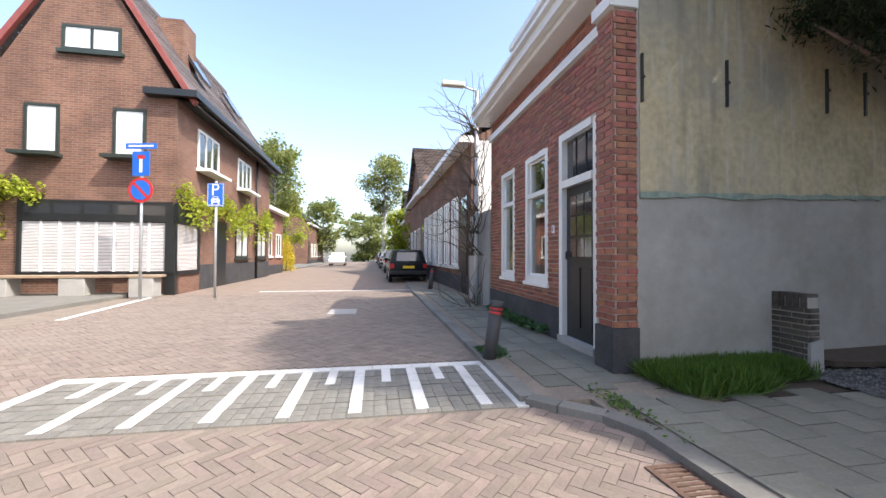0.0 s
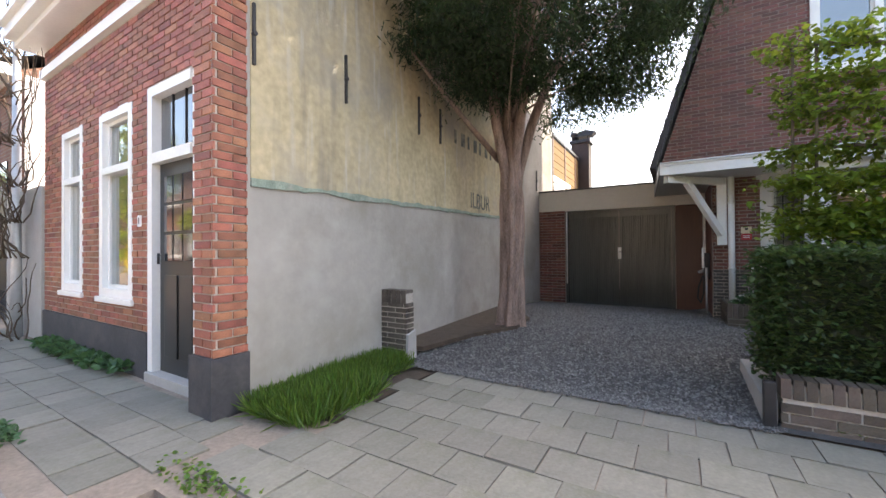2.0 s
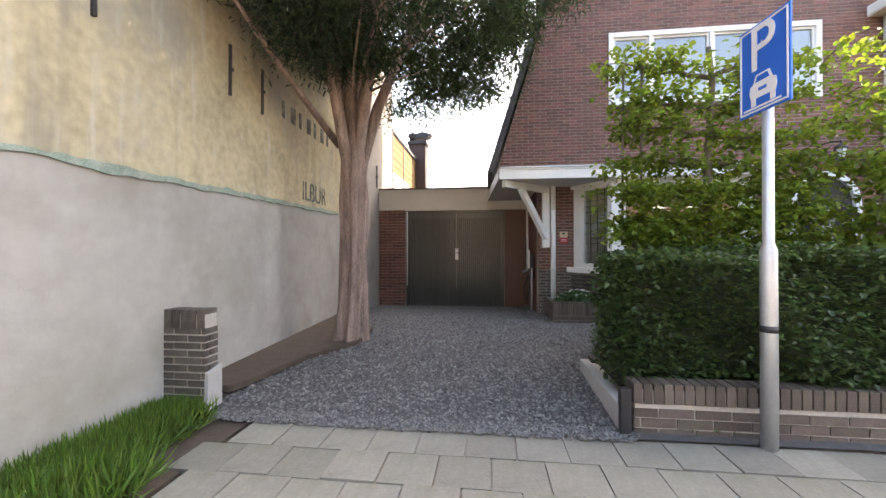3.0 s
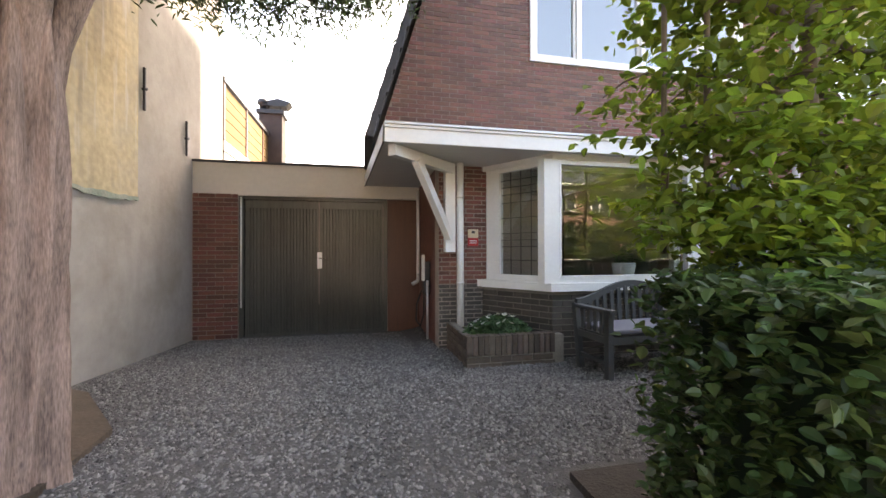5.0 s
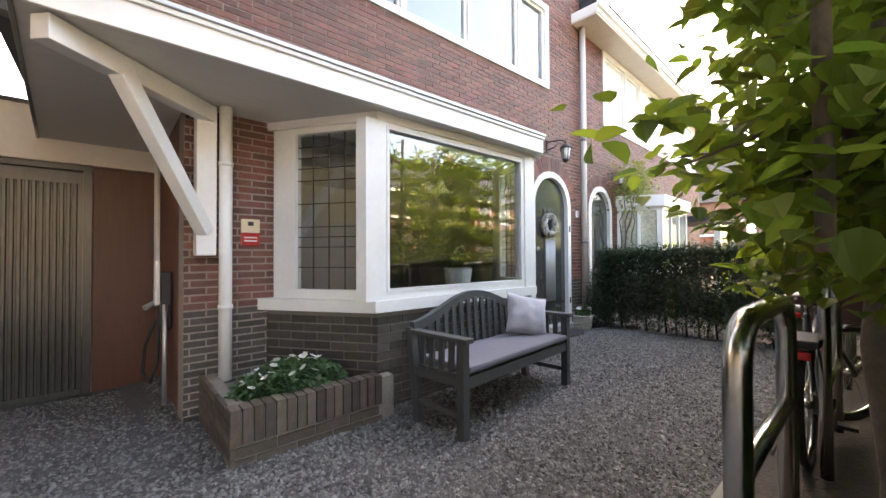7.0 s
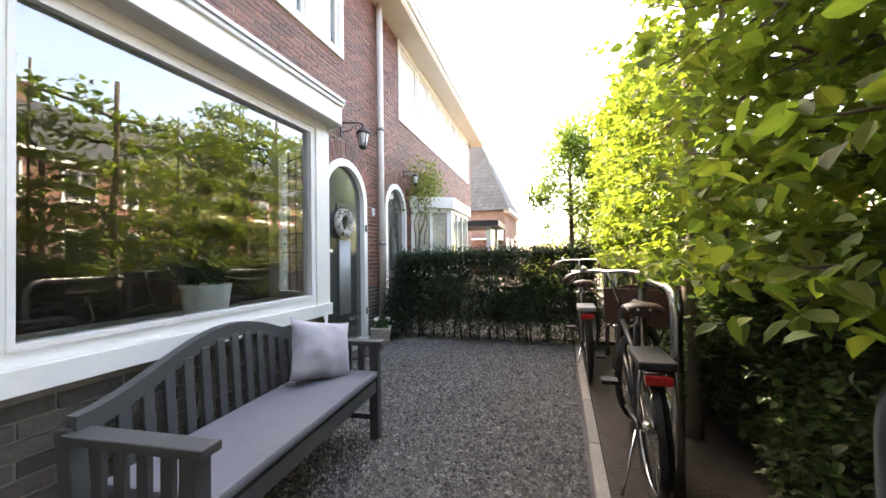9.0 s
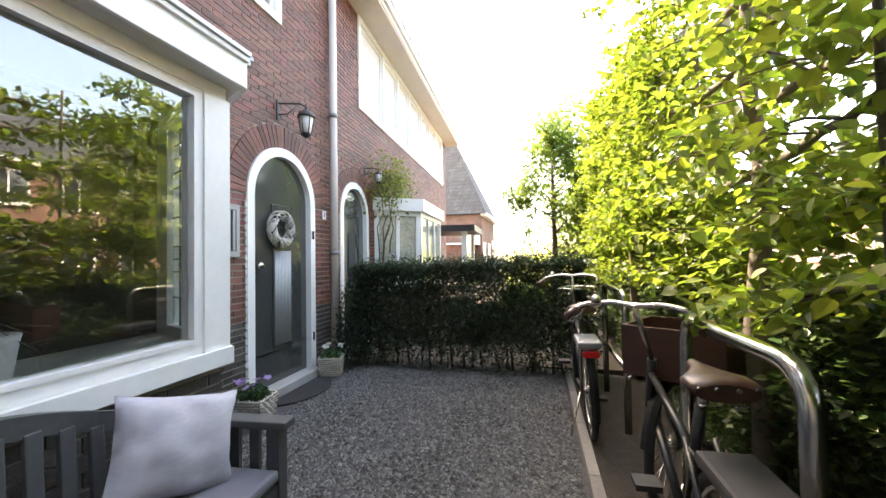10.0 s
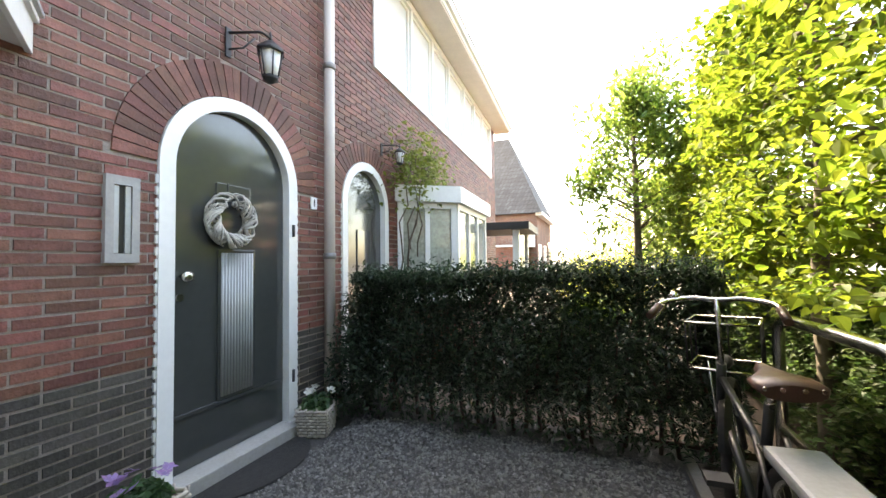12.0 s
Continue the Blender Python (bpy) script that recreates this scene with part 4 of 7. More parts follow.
bx(rm, -4.45, -4.35, HY + .25, 5.0, -.2, 3.5)
structure("wall_corner_room", rm, INTER, "plain room walls of the corner house")
structure("floor_corner_room", box(HX0 + .25, WX - .25, HY + .25, 5.0, -.25, -.12), INTERF, "floor of the corner house", "floor")
structure("ceiling_corner_room", box(HX0 + .25, WX - .25, HY + .25, 5.1, 3.3, 3.4), INTER, "ceiling of the corner house", "ceiling")
a, b, c, d = BO[2]
bd = thing("door_4", (-3.66, HY, -.125), "black panelled house door with small panes and white transom frame", "door", kind="structure")
bm = bmesh.new()
for q in ((a, a + .09, HY - .02, HY + .12, c, d), (b - .07, b, HY - .0, HY + .12, c, d), (a + .09, b - .07, HY - .02, HY + .12, d - .09, d), (a + .09, b - .07, HY - .02, HY + .12, 1.885, 1.98)):
    bx(bm, *q)
part("door_frame", bm, WHITE, bd, "white frame with transom")
g = part("pane", box(a + .09, b - .07, HY + .06, HY + .066, 1.98, d - .09), DARKPANE, bd)
for u in (0.33, 0.67):
    part("glazing_bar", box(a + .09 + u * .70 - .006, a + .09 + u * .70 + .006, HY + .05, HY + .07, 1.98, d - .09), IRON, bd)
lf = part("door_leaf", box(a + .09, b - .07, HY + .05, HY + .10, -.05, 1.885), BLACKP, bd, "black painted leaf")
for i in range(3):
    for j in range(3):
        u0 = a + .19 + i * .175
        part("door_pane", box(u0, u0 + .15, HY + .042, HY + .052, .98 + j * .27, 1.22 + j * .27), DARKPANE, lf)
for i in range(2):
    part("door_panel", box(a + .2 + i * .27, a + .43 + i * .27, HY + .035, HY + .052, 0.1, 0.85, bev=.006), BLACKP, lf)
part("threshold", box(a, b, HY - .05, HY + .1, -.15, -.05, bev=.008), CONCRETE, bd, "pale stone doorstep")
part("handle", rod((a + .15, HY + .01, .95), (a + .15, HY + .01, 1.05), .012, 8), IRON, lf)

np2 = thing("number_plate", (-4.27, HY, 1.36), "small white enamel number plate beside the black door", "number plate")
part("plate", box(-4.31, -4.24, HY - .02, HY - .008, 1.31, 1.42, bev=.003), SIGNW, np2)
part("mark", box(-4.282, -4.268, HY - .023, HY - .019, 1.335, 1.395), IRON, np2)
# unseen block added behind the house, placed to throw shade on the side wall
structure("wall_rear_wing", box(1.5, 7.0, 12.2, 14.45, -.1, 11.5), WALLB, "tall plain unseen block added to shade the side wall")
# wooden roof terrace screen and chimney behind the wall
ts = thing("terrace_screen", (-2.6, 13, 2.5), "yellow timber terrace screen with dark posts", "fence")
for j in range(7):
    part("board", box(-2.70, -2.67, 10.6, 16.2, 2.75 + j * .2, 2.935 + j * .2, bev=.004), PINE, ts)
for k in range(5):
    part("post", box(-2.675, -2.652, 10.6 + k * 1.35, 10.68 + k * 1.35, 2.5, 4.2), BROWNWOOD, ts)
part("cap", box(-2.74, -2.63, 10.55, 16.25, 4.17, 4.25), IRON, ts)
for z in (2.72, 2.93):
    part("lower_board", box(-2.645, -2.62, 10.55, 12.5, z, z + .17), WHITE, ts, "white lower board")
structure("wall_annex", box(-4.5, -2.72, 10.5, 18, -.1, 2.75), PLASTER, "plastered annex behind the side wall")
ch = thing("chimney", (-2.6, 13.9, 2.5), "brick chimney with a metal cowl", "chimney")
part("chimney_shaft", box(-2.9, -2.32, 13.87, 14.4, 2.0, 4.75), mat("sooty_brick", (.06, .045, .04), .9, var=.3, scale=6, bump=.3), ch)
part("cap", box(-2.95, -2.27, 13.82, 14.45, 4.75, 4.86, bev=.01), IRON, ch)
part("cowl", tube(bmesh.new(), [(-2.82, 14.05, 4.86), (-2.82, 14.05, 5.02), (-2.82, 14.05, 5.05), (-2.82, 14.05, 5.16)], [.1, .1, .16, .14], 12), IRON, ch)
part("flue_hood", prism([(-.3, 0), (.3, 0), (.42, .12), (.1, .2), (-.25, .1)], .4, Matrix(((1, 0, 0, -2.55), (0, 0, 1, 13.95), (0, 1, 0, 5.0), (0, 0, 0, 1)))), IRON, ch, "slanting metal hood")
for x in (-2.7, -2.4):
    part("hood_leg", rod((x, 14.1, 4.86), (x, 14.1, 5.06), .015, 6), IRON, ch)

# ---- far side of the junction: gabled shop house ----
LX = -10.9
lb = thing("shop_house", (LX, -8, -.25), "brown brick gabled house with shuttered shop window", "house")
gm = Matrix(((0, 0, -1, LX), (1, 0, 0, 0), (0, 1, 0, 0), (0, 0, 0, 1)))
part("wall", prism([(-10.3, -.25), (-5.9, -.25), (-5.9, 5.25), (-8.1, 9.05), (-10.3, 5.25)], 9.6, gm), WALLB, lb)
part("side_wing", box(LX - 9, LX - .15, -14, -10.3, -.25, 5.1), WALLB, lb)
rf_ = part("roof", box(LX - 9.65, LX + .05, -8.2, -8.0, 9.1, 9.24, bev=.03), ROOFR, lb, "grey-brown pantile roof")
for s in (1, -1):
    for k in range(26):
        t0, t1 = k / 26, (k + 1.15) / 26
        y0, z0 = -8.1 + s * 2.65 * (1 - t0), 4.95 + 4.25 * t0 + .04
        y1, z1 = -8.1 + s * 2.65 * (1 - t1), 4.95 + 4.25 * t1
        part("tile_course", box(LX - 9.7, LX + .1, -.012, .012, 0, math.hypot(y1 - y0, z1 - z0), m=Matrix.Translation((0, y0, z0)) @ Matrix.Rotation(math.atan2(-(y1 - y0), z1 - z0), 4, 'X')), ROOFR, rf_)
for s in (1, -1):
    beam((LX + .06, -8.1 + s * 2.68, 4.98), (LX + .06, -8.1, 9.22), .12, .14, "verge", rf_, ROOFRED)
part("chimney", box(LX - 3.2, LX - 2.3, -7.6, -6.8, 6.4, 8.6), WALLB, rf_)
part("gutter", box(LX - 9.7, LX + .15, -5.95, -5.3, 5.1, 5.28), BLACKP, lb, "black gutter")
part("eave_return", box(LX - .1, LX + .3, -6.6, -5.3, 5.1, 5.28), BLACKP, lb)
for x in (LX - 3.0, LX - 6.2):
    part("roof_light", box(x - .35, x + .35, -.03, .06, 0, 1.0, m=Matrix.Translation((0, -6.35, 6.8)) @ Matrix.Rotation(math.atan2(2.65, 4.25), 4, 'X')), DARKPANE, rf_)
# shop front
sf = part("shopfront", bx(bx(bx(bx(bmesh.new(), LX, LX + .12, -9.45, -5.9, 1.72, 2.26), LX, LX + .12, -9.45, -9.38, .35, 1.72), LX, LX + .12, -6.1, -5.85, -.2, 1.72), LX, LX + .12, -9.45, -5.9, .3, .4), BLACKP, lb, "black shopfront frame")
for k in range(5):
    part("top_light", box(LX + .1, LX + .125, -9.3 + k * .66, -8.74 + k * .66, 1.9, 2.16), DARKPANE, sf)
for k in range(34):
    part("shutter_slat", box(LX + .03, LX + .07, -9.37, -6.12, .42 + k * .038, .442 + k * .038, m=None), SIGNW, sf)
for k in range(1, 8):
    part("shutter_stile", box(LX + .06, LX + .09, -9.37 + k * .41 - .02, -9.37 + k * .41 + .02, .4, 1.72), SIGNW, sf)
sf2 = part("side_shopfront", bx(bx(bx(bmesh.new(), LX - 1.4, LX, -5.95, -5.85, 1.72, 2.26), LX - 1.4, LX - 1.3, -5.95, -5.85, .3, 1.72), LX - 1.4, LX, -5.95, -5.85, .3, .4), BLACKP, lb)
for k in range(34):
    part("shutter_slat", box(LX - 1.3, LX - .1, -5.93, -5.89, .42 + k * .038, .442 + k * .038), SIGNW, sf2)


def plain_window(m, w, h, z, parent, paint=None, pane=None, cols=(1,), sill=0.1):
    bm = bmesh.new()
    for a in ((0, .07, -.03, .05, z, z + h), (w - .07, w, -.03, .05, z, z + h), (.07, w - .07, -.03, .05, z, z + .07), (.07, w - .07, -.03, .05, z + h - .07, z + h)):
        bx(bm, *a, m)
    x = .07
    for c in cols[:-1]:
        x += (w - .14) * c / sum(cols)
        bx(bm, x - .03, x + .03, -.028, .04, z + .07, z + h - .07, m)
    f = part("window", bm, paint or WHITE, parent)
    part("pane", box(.07, w - .07, -.002, .012, z + .07, z + h - .07, m=m), pane or DARKPANE, f)
    if sill:
        part("sill", box(-.08, w + .08, -sill, .02, z - .1, z - .01, m=m), paint or WHITE, f)
    return f


FX = lambda y, x=LX: pose(x, y, 0, 0, 0, 90)
DGREEN = mat("dark_green_paint", (0.03, 0.04, 0.033), 0.4, var=0.1)
plain_window(FX(-9.42, LX + .01), .78, 1.3, 3.45, lb, DGREEN, PALEPANE, sill=.4)
plain_window(FX(-7.42, LX + .01), .78, 1.3, 3.45, lb, DGREEN, PALEPANE, sill=.4)
plain_window(FX(-8.62, LX + .01), 1.36, .68, 6.2, lb, DGREEN, PALEPANE, (1, 1), sill=.1)
B180 = lambda x, y: pose(x, y, 0, 0, 0, 180)
plain_window(B180(-12.15, -5.89), 1.6, 1.2, 3.5, lb, WHITE, DARKPANE, (1, 1, 1), sill=.4)
plain_window(B180(-15.7, -5.89), 1.6, 1.2, 3.5, lb, WHITE, DARKPANE, (1, 1, 1), sill=.4)
plain_window(B180(-15.5, -5.89), 1.5, 1.3, .75, lb, DGREEN, PALEPANE, (1, 1))
plain_window(B180(-18.3, -5.89), 1.5, 1.3, .75, lb, DGREEN, PALEPANE, (1, 1))
part("door", box(-14.5, -13.7, -5.9, -5.86, -.2, 2.0), BLACKP, lb)
part("dark_plinth", box(-20.4, -12.4, -5.92, -5.87, -.22, .55), PLINTHG, lb)
part("downpipe", rod((-18.0, -5.8, -.2), (-18.0, -5.8, 5.1), .05, 8), IRON, lb)
bn = thing("plank_bench", (LX + .6, -7.6, -.2), "long pale stone and timber bench along the shopfront", "bench")
for y in (-9.7, -8.1, -6.6):
    part("block", box(LX + .35, LX + .75, y, y + .55, -.22, .28, bev=.02), CONCRETE, bn)
part("seat", box(LX + .33, LX + .77, -9.7, -5.95, .28, .34, bev=.01), mat("bench_plank", (0.34, 0.25, 0.17), 0.7, var=0.2, stretch=(1, 1, 1)), bn)


# ---- bench and small things by the house ----
def garden_bench(x0, x1, yf, yb):
    """Slatted wooden bench with a camel-back rail."""
    t = thing("garden_bench", ((x0 + x1) / 2, (yf + yb) / 2, 0), "dark grey painted slatted wooden bench with an arched back", "bench")
    w = .055
    for x in (x0, x1 - w):
        bm = bmesh.new()
        bx(bm, x, x + w, yf, yf + w, -.015, .62)
        part("front_leg", bm, BENCHWOOD, t)
        beam((x + w / 2, yb - .08, -.015), (x + w / 2, yb, .66), w, w, "back_leg", t, BENCHWOOD)
        part("armrest", box(x - .012, x + w + .012, yf - .03, yb - .02, .62, .652, bev=.006), BENCHWOOD, t)
        part("side_rail", box(x + .01, x + w - .01, yf + w, yb - .05, .33, .39), BENCHWOOD, t)
        part("foot_rail", box(x + .012, x + w - .012, yf + w, yb - .07, .13, .165), BENCHWOOD, t)
        for k in range(4):
            y = yf + .12 + k * (yb - yf - .24) / 3
            part("side_slat", box(x + .018, x + w - .018, y - .02, y + .02, .39, .62), BENCHWOOD, t)
    part("front_rail", box(x0 + w, x1 - w, yf + .008, yf + .04, .32, .395, bev=.004), BENCHWOOD, t)
    part("back_rail", box(x0 + w, x1 - w, yb - .06, yb - .03, .36, .42), BENCHWOOD, t)
    for k in range(4):
        y = yf + .03 + k * .1
        part("seat_slat", box(x0 + .01, x1 - .01, y, y + .085, .395, .415), BENCHWOOD, t)
    L = x1 - x0

    def crown(u):
        return .665 + .18 * (math.sin(math.pi * min(1, max(0, u))) ** 2 if 0 < u < 1 else 0) ** 0.85
    pts = [(x0 + .02 + (L - .04) * k / 24, yb - .02 + .02 * math.sin(math.pi * k / 24), crown(k / 24)) for k in range(25)]
    bm = bmesh.new()
    rows = [[bm.verts.new((x, y + dy, z + dz)) for dy, dz in ((-.022, -.035), (.022, -.035), (.022, .035), (-.022, .035))] for x, y, z in pts]
    for a, b in zip(rows, rows[1:]):
        for i in range(4):
            bm.faces.new((a[i], a[(i + 1) % 4], b[(i + 1) % 4], b[i]))
    bm.faces.new(rows[0][::-1])
    bm.faces.new(rows[-1])
    part("top_rail", bm, BENCHWOOD, t)
    for k in range(15):
        u = (k + 1) / 16
        x = x0 + L * u
        beam((x, yb - .045, .40), (x, yb - .02, crown(u) - .02), .045, .018, "back_slat", t, BENCHWOOD)
    turn = pose(*t.location, 0, 0, 5) @ Matrix.Diagonal((1, 1, .945, 1)) @ Matrix.Translation(-t.location)
    cu = solid("seat_cushion", box(x0 + .06, x1 - .06, yf - .005, yb - .06, .417, .462, bev=.016), CUSHION, "flat blue-grey seat cushion on the bench", "cushion")
    cu.matrix_world = turn
    t.matrix_world = turn @ Matrix.Translation(t.location)
    return t


garden_bench(1.84, 3.24, 6.18, 6.68)


def pillow(c, rz, lean, tilt):
    bm = bmesh.new()
    n = 14
    g = [[[None] * (n + 1) for _ in range(n + 1)] for s in (0, 1)]
    m = pose(*c, lean, tilt, rz)
    for s in (0, 1):
        for i in range(n + 1):
            for j in range(n + 1):
                u, v = 2 * i / n - 1, 2 * j / n - 1
                e = (1 - u * u) * (1 - v * v)
                pinch = 1 - .1 * (1 - abs(u) ** 2) * abs(v) ** 6
                p = Vector((.2 * u * (1 - .09 * (1 - v * v) * abs(u) ** 3), (1 if s else -1) * .075 * e ** .45 + .016 * noise.noise((u * 2.2, v * 2.2, s)) + .009 * noise.noise((u * 5, v * 4, s + 5)), .178 * v * (1 - .09 * (1 - u * u) * abs(v) ** 3)))
                g[s][i][j] = bm.verts.new(m @ p)
        for i in range(n):
            for j in range(n):
                q = [g[s][i][j], g[s][i + 1][j], g[s][i + 1][j + 1], g[s][i][j + 1]]
                f = bm.faces.new(q if s == 0 else q[::-1])
                f.smooth = True
    bmesh.ops.remove_doubles(bm, verts=bm.verts[:], dist=.002)
    return solid("pillow", bm, PILLOW, "pale grey woven throw pillow leaning on the bench back", "pillow")


pillow((3.0, 6.5, .598), -25, -20, 12)

# brick planter
pl = thing("brick_planter", (1.2, 7.0, 0), "low brick planter with a soldier course on top", "planter", kind="")
PX0, PX1, PY0, PY1 = .75, 1.68, 6.72, FY - .02
part("core", bx(bx(bx(bmesh.new(), PX0 + .015, PX1 + .1, PY0 + .015, PY0 + .1, -.06, .285), PX0 + .015, PX0 + .1, PY0 + .1, PY1, -.06, .285), PX0 + .1, PX1, PY0 + .1, PY1, -.06, .2), MORTARD, pl)
pb = courses((0, PY0 + .015, 0), (1, 0, 0), (0, -1, 0), 1, -.02, .11, lambda z: [(PX0, PX1)])
pb += courses((PX0 + .015, 0, 0), (0, 1, 0), (-1, 0, 0), 1, -.02, .30, lambda z: [(PY0, PY1)], depth=.014)
for k in range(16):
    x = PX0 + .004 + k * (PX1 - PX0) / 16
    x2 = x + (PX1 - PX0) / 16 - .01
    y0, y1, z0, z1 = PY0 - .004, PY0 + .105, .115, .305
    pb.append([Vector(p) for p in ((x, y0, z0), (x2, y0, z0), (x2, y1, z0), (x, y1, z0), (x, y0, z1), (x2, y0, z1), (x2, y1, z1), (x, y1, z1))])
pieces("brick", pb, LBRICK_P, LBRICK_I, pl, limit=200)


def blob_place(c, r, flat=1.0):
    def f(rg, n):
        d = rg.normal(0, 1, (n, 3))
        d /= np.linalg.norm(d, axis=1)[:, None]
        d *= rg.uniform(.55, 1.0, n)[:, None]
        d[:, 2] = np.abs(d[:, 2]) * flat
        return np.array(c) + d * np.array(r)
    return f


bed = thing("flower_bed", (1.2, 7.1, .28), "bushy green bedding plants with small white flowers", "plant")
leaves(3400, blob_place((1.17, 7.0, .2), (.4, .24, .26)), .045, PLANTL, "foliage", bed, seed=3)
rg0 = random.Random(8)


def flower(c, r, material, parent, n=6, eye=True):
    bm = bmesh.new()
    c = Vector(c)
    tilt = Euler((rg0.uniform(-.9, .3), rg0.uniform(-.5, .5), rg0.uniform(0, 6))).to_matrix()
    for k in range(n):
        a = 2 * math.pi * k / n
        d, s = Vector((math.cos(a), math.sin(a), .15)), Vector((-math.sin(a), math.cos(a), 0))
        v = [bm.verts.new(c + tilt @ p) for p in (Vector((0, 0, 0)), (d * .6 + s * .38) * r, d * r, (d * .6 - s * .38) * r)]
        bm.faces.new(v)
    return part("flower", bm, material, parent)


for k in range(30):
    a, q = rg0.uniform(0, 6.28), math.sqrt(rg0.uniform(0, 1))
    x, y = 1.17 + .36 * q * math.cos(a), 6.98 + .2 * q * math.sin(a)
    flower((x, y, .22 + .25 * math.sqrt(max(.05, 1 - q * q))), .028, PETAL, bed)


def wicker_pot(c, s, h, petal, label, n=9, rz=0):
    t = thing("flower_pot", c, label, "flower pot")
    x, y, z = c
    M = pose(x, y, z, 0, 0, rz)
    bm = bmesh.new()
    bx(bm, -s * .44, s * .44, -s * .44, s * .44, 0, h * .9, M)
    part("liner", bm, SOIL, t)
    for j in range(9):
        zz = h * (j + .5) / 9
        e = s * (.43 + .09 * j / 8)
        pts = []
        for k in range(33):
            a = k / 32 * 4
            i, f = int(a) % 4, a - int(a)
            q = [(-e, -e), (e, -e), (e, e), (-e, e), (-e, -e)]
            p0, p1 = q[i], q[i + 1]
            wv = .006 * (1 if (k + j) % 2 else -1)
            px, py = p0[0] + (p1[0] - p0[0]) * f, p0[1] + (p1[1] - p0[1]) * f
            pts.append(M @ Vector((px * (1 + wv / e), py * (1 + wv / e), zz)))
        part("weave", tube(bmesh.new(), pts, h / 17, 6, caps=False), WICKER, t)
    for sx in (-1, -.33, .33, 1):
        for sy in (-1, -.33, .33, 1):
            if max(abs(sx), abs(sy)) == 1:
                part("stake", tube(bmesh.new(), [M @ Vector((sx * s * .44, sy * s * .44, 0)), M @ Vector((sx * s * .53, sy * s * .53, h + .012))], .007, 6), WICKER, t)
    leaves(420, blob_place((x, y, z + h * .85), (s * .5, s * .5, .12)), .045, PLANTL, "foliage", t, seed=int(x * 100))
    for k in range(n):
        a, q = rg0.uniform(0, 6.28), math.sqrt(rg0.uniform(0, 1))
        flower((x + s * .5 * q * math.cos(a), y + s * .5 * q * math.sin(a), z + h * .9 + .1 + .05 * rg0.random()), .036, petal, t, 5)
    return t


wicker_pot((4.44, 7.40, .005), .24, .2, PURPLE, "square wicker basket pot with violet flowers", 12, 10)
wicker_pot((5.66, 7.44, .005), .22, .2, PETAL, "square wicker basket pot with white flowers", 7, 20)
mt_ = [(4.72 + .4 - .42 * math.cos(math.pi * k / 16), FY - .12 - .3 * math.sin(math.pi * k / 16)) for k in range(17)]
solid("door_mat", prism(mt_, .016, pose(0.02, 0, .002)), mat("coir_dark", (0.03, 0.03, 0.03), 0.95, var=0.4, scale=40, bump=0.8, bscale=200), "dark half-round door mat on the gravel", "door mat")

# wreath on the door
wr = thing("door_wreath", (5.075, yl - .05, 1.548), "pale grey twig wreath hanging on the front door", "wreath")
for k in range(52):
    pts = []
    a0, tw = rg0.uniform(0, 6.28), rg0.uniform(0, 6.28)
    for j in range(10):
        a = a0 + j * .17
        b = tw + j * rg0.choice((.55, .6))
        rr_ = .135 + .044 * math.cos(b)
        pts.append((5.075 + rr_ * math.cos(a), yl - .058 + .04 * math.sin(b), 1.548 + rr_ * math.sin(a)))
    part("twig", tube(bmesh.new(), pts, .0062, 6), WREATH, wr)
part("hanger", rod((5.075, yl - .02, 1.69), (5.075, yl - .02, 1.79), .003, 6), IRON, wr)

# letter slot, number plate, alarm sign
ls = thing("letter_box", (4.466, FY, 1.5), "grey stone letter slot set in the brick wall", "letter box")
part("surround", bx(bx(bx(bx(bmesh.new(), 4.393, 4.428, FY - .03, FY + .01, 1.28, 1.705), 4.506, 4.541, FY - .03, FY + .01, 1.28, 1.705), 4.428, 4.506, FY - .03, FY + .01, 1.28, 1.325), 4.428, 4.506, FY - .03, FY + .01, 1.66, 1.705), CONCRETE, ls)
part("inner_frame", bx(bx(bmesh.new(), 4.430, 4.452, FY - .022, FY, 1.327, 1.658), 4.480, 4.504, FY - .022, FY, 1.327, 1.658), GALV, ls)
part("slot", box(4.452, 4.480, FY - .014, FY, 1.327, 1.658), BLACKP, ls)
np_ = thing("number_plate", (5.841, FY, 1.76), "small white enamel house number plate", "number plate")
part("plate", box(5.806, 5.876, FY - .022, FY - .01, 1.71, 1.81, bev=.003), SIGNW, np_)
part("mark", box(5.836, 5.848, FY - .024, FY - .021, 1.73, 1.79), IRON, np_)
al = thing("alarm_sign", (1.08, FY, 1.3), "small cream and red notice on the brick", "sign")
part("plate", box(1.015, 1.145, FY - .024, FY - .011, 1.297, 1.4, bev=.002), mat("notice_cream", (0.7, 0.6, 0.42), .5, var=.05), al)
part("red_plate", box(1.015, 1.145, FY - .024, FY - .011, 1.2, 1.295, bev=.002), REDS, al)
part("mark", box(1.06, 1.1, FY - .027, FY - .023, 1.35, 1.38), IRON, al)
for k in range(2):
    part("bar", box(1.035, 1.125, FY - .027, FY - .023, 1.255 - k * .025, 1.265 - k * .025), SIGNW, al)


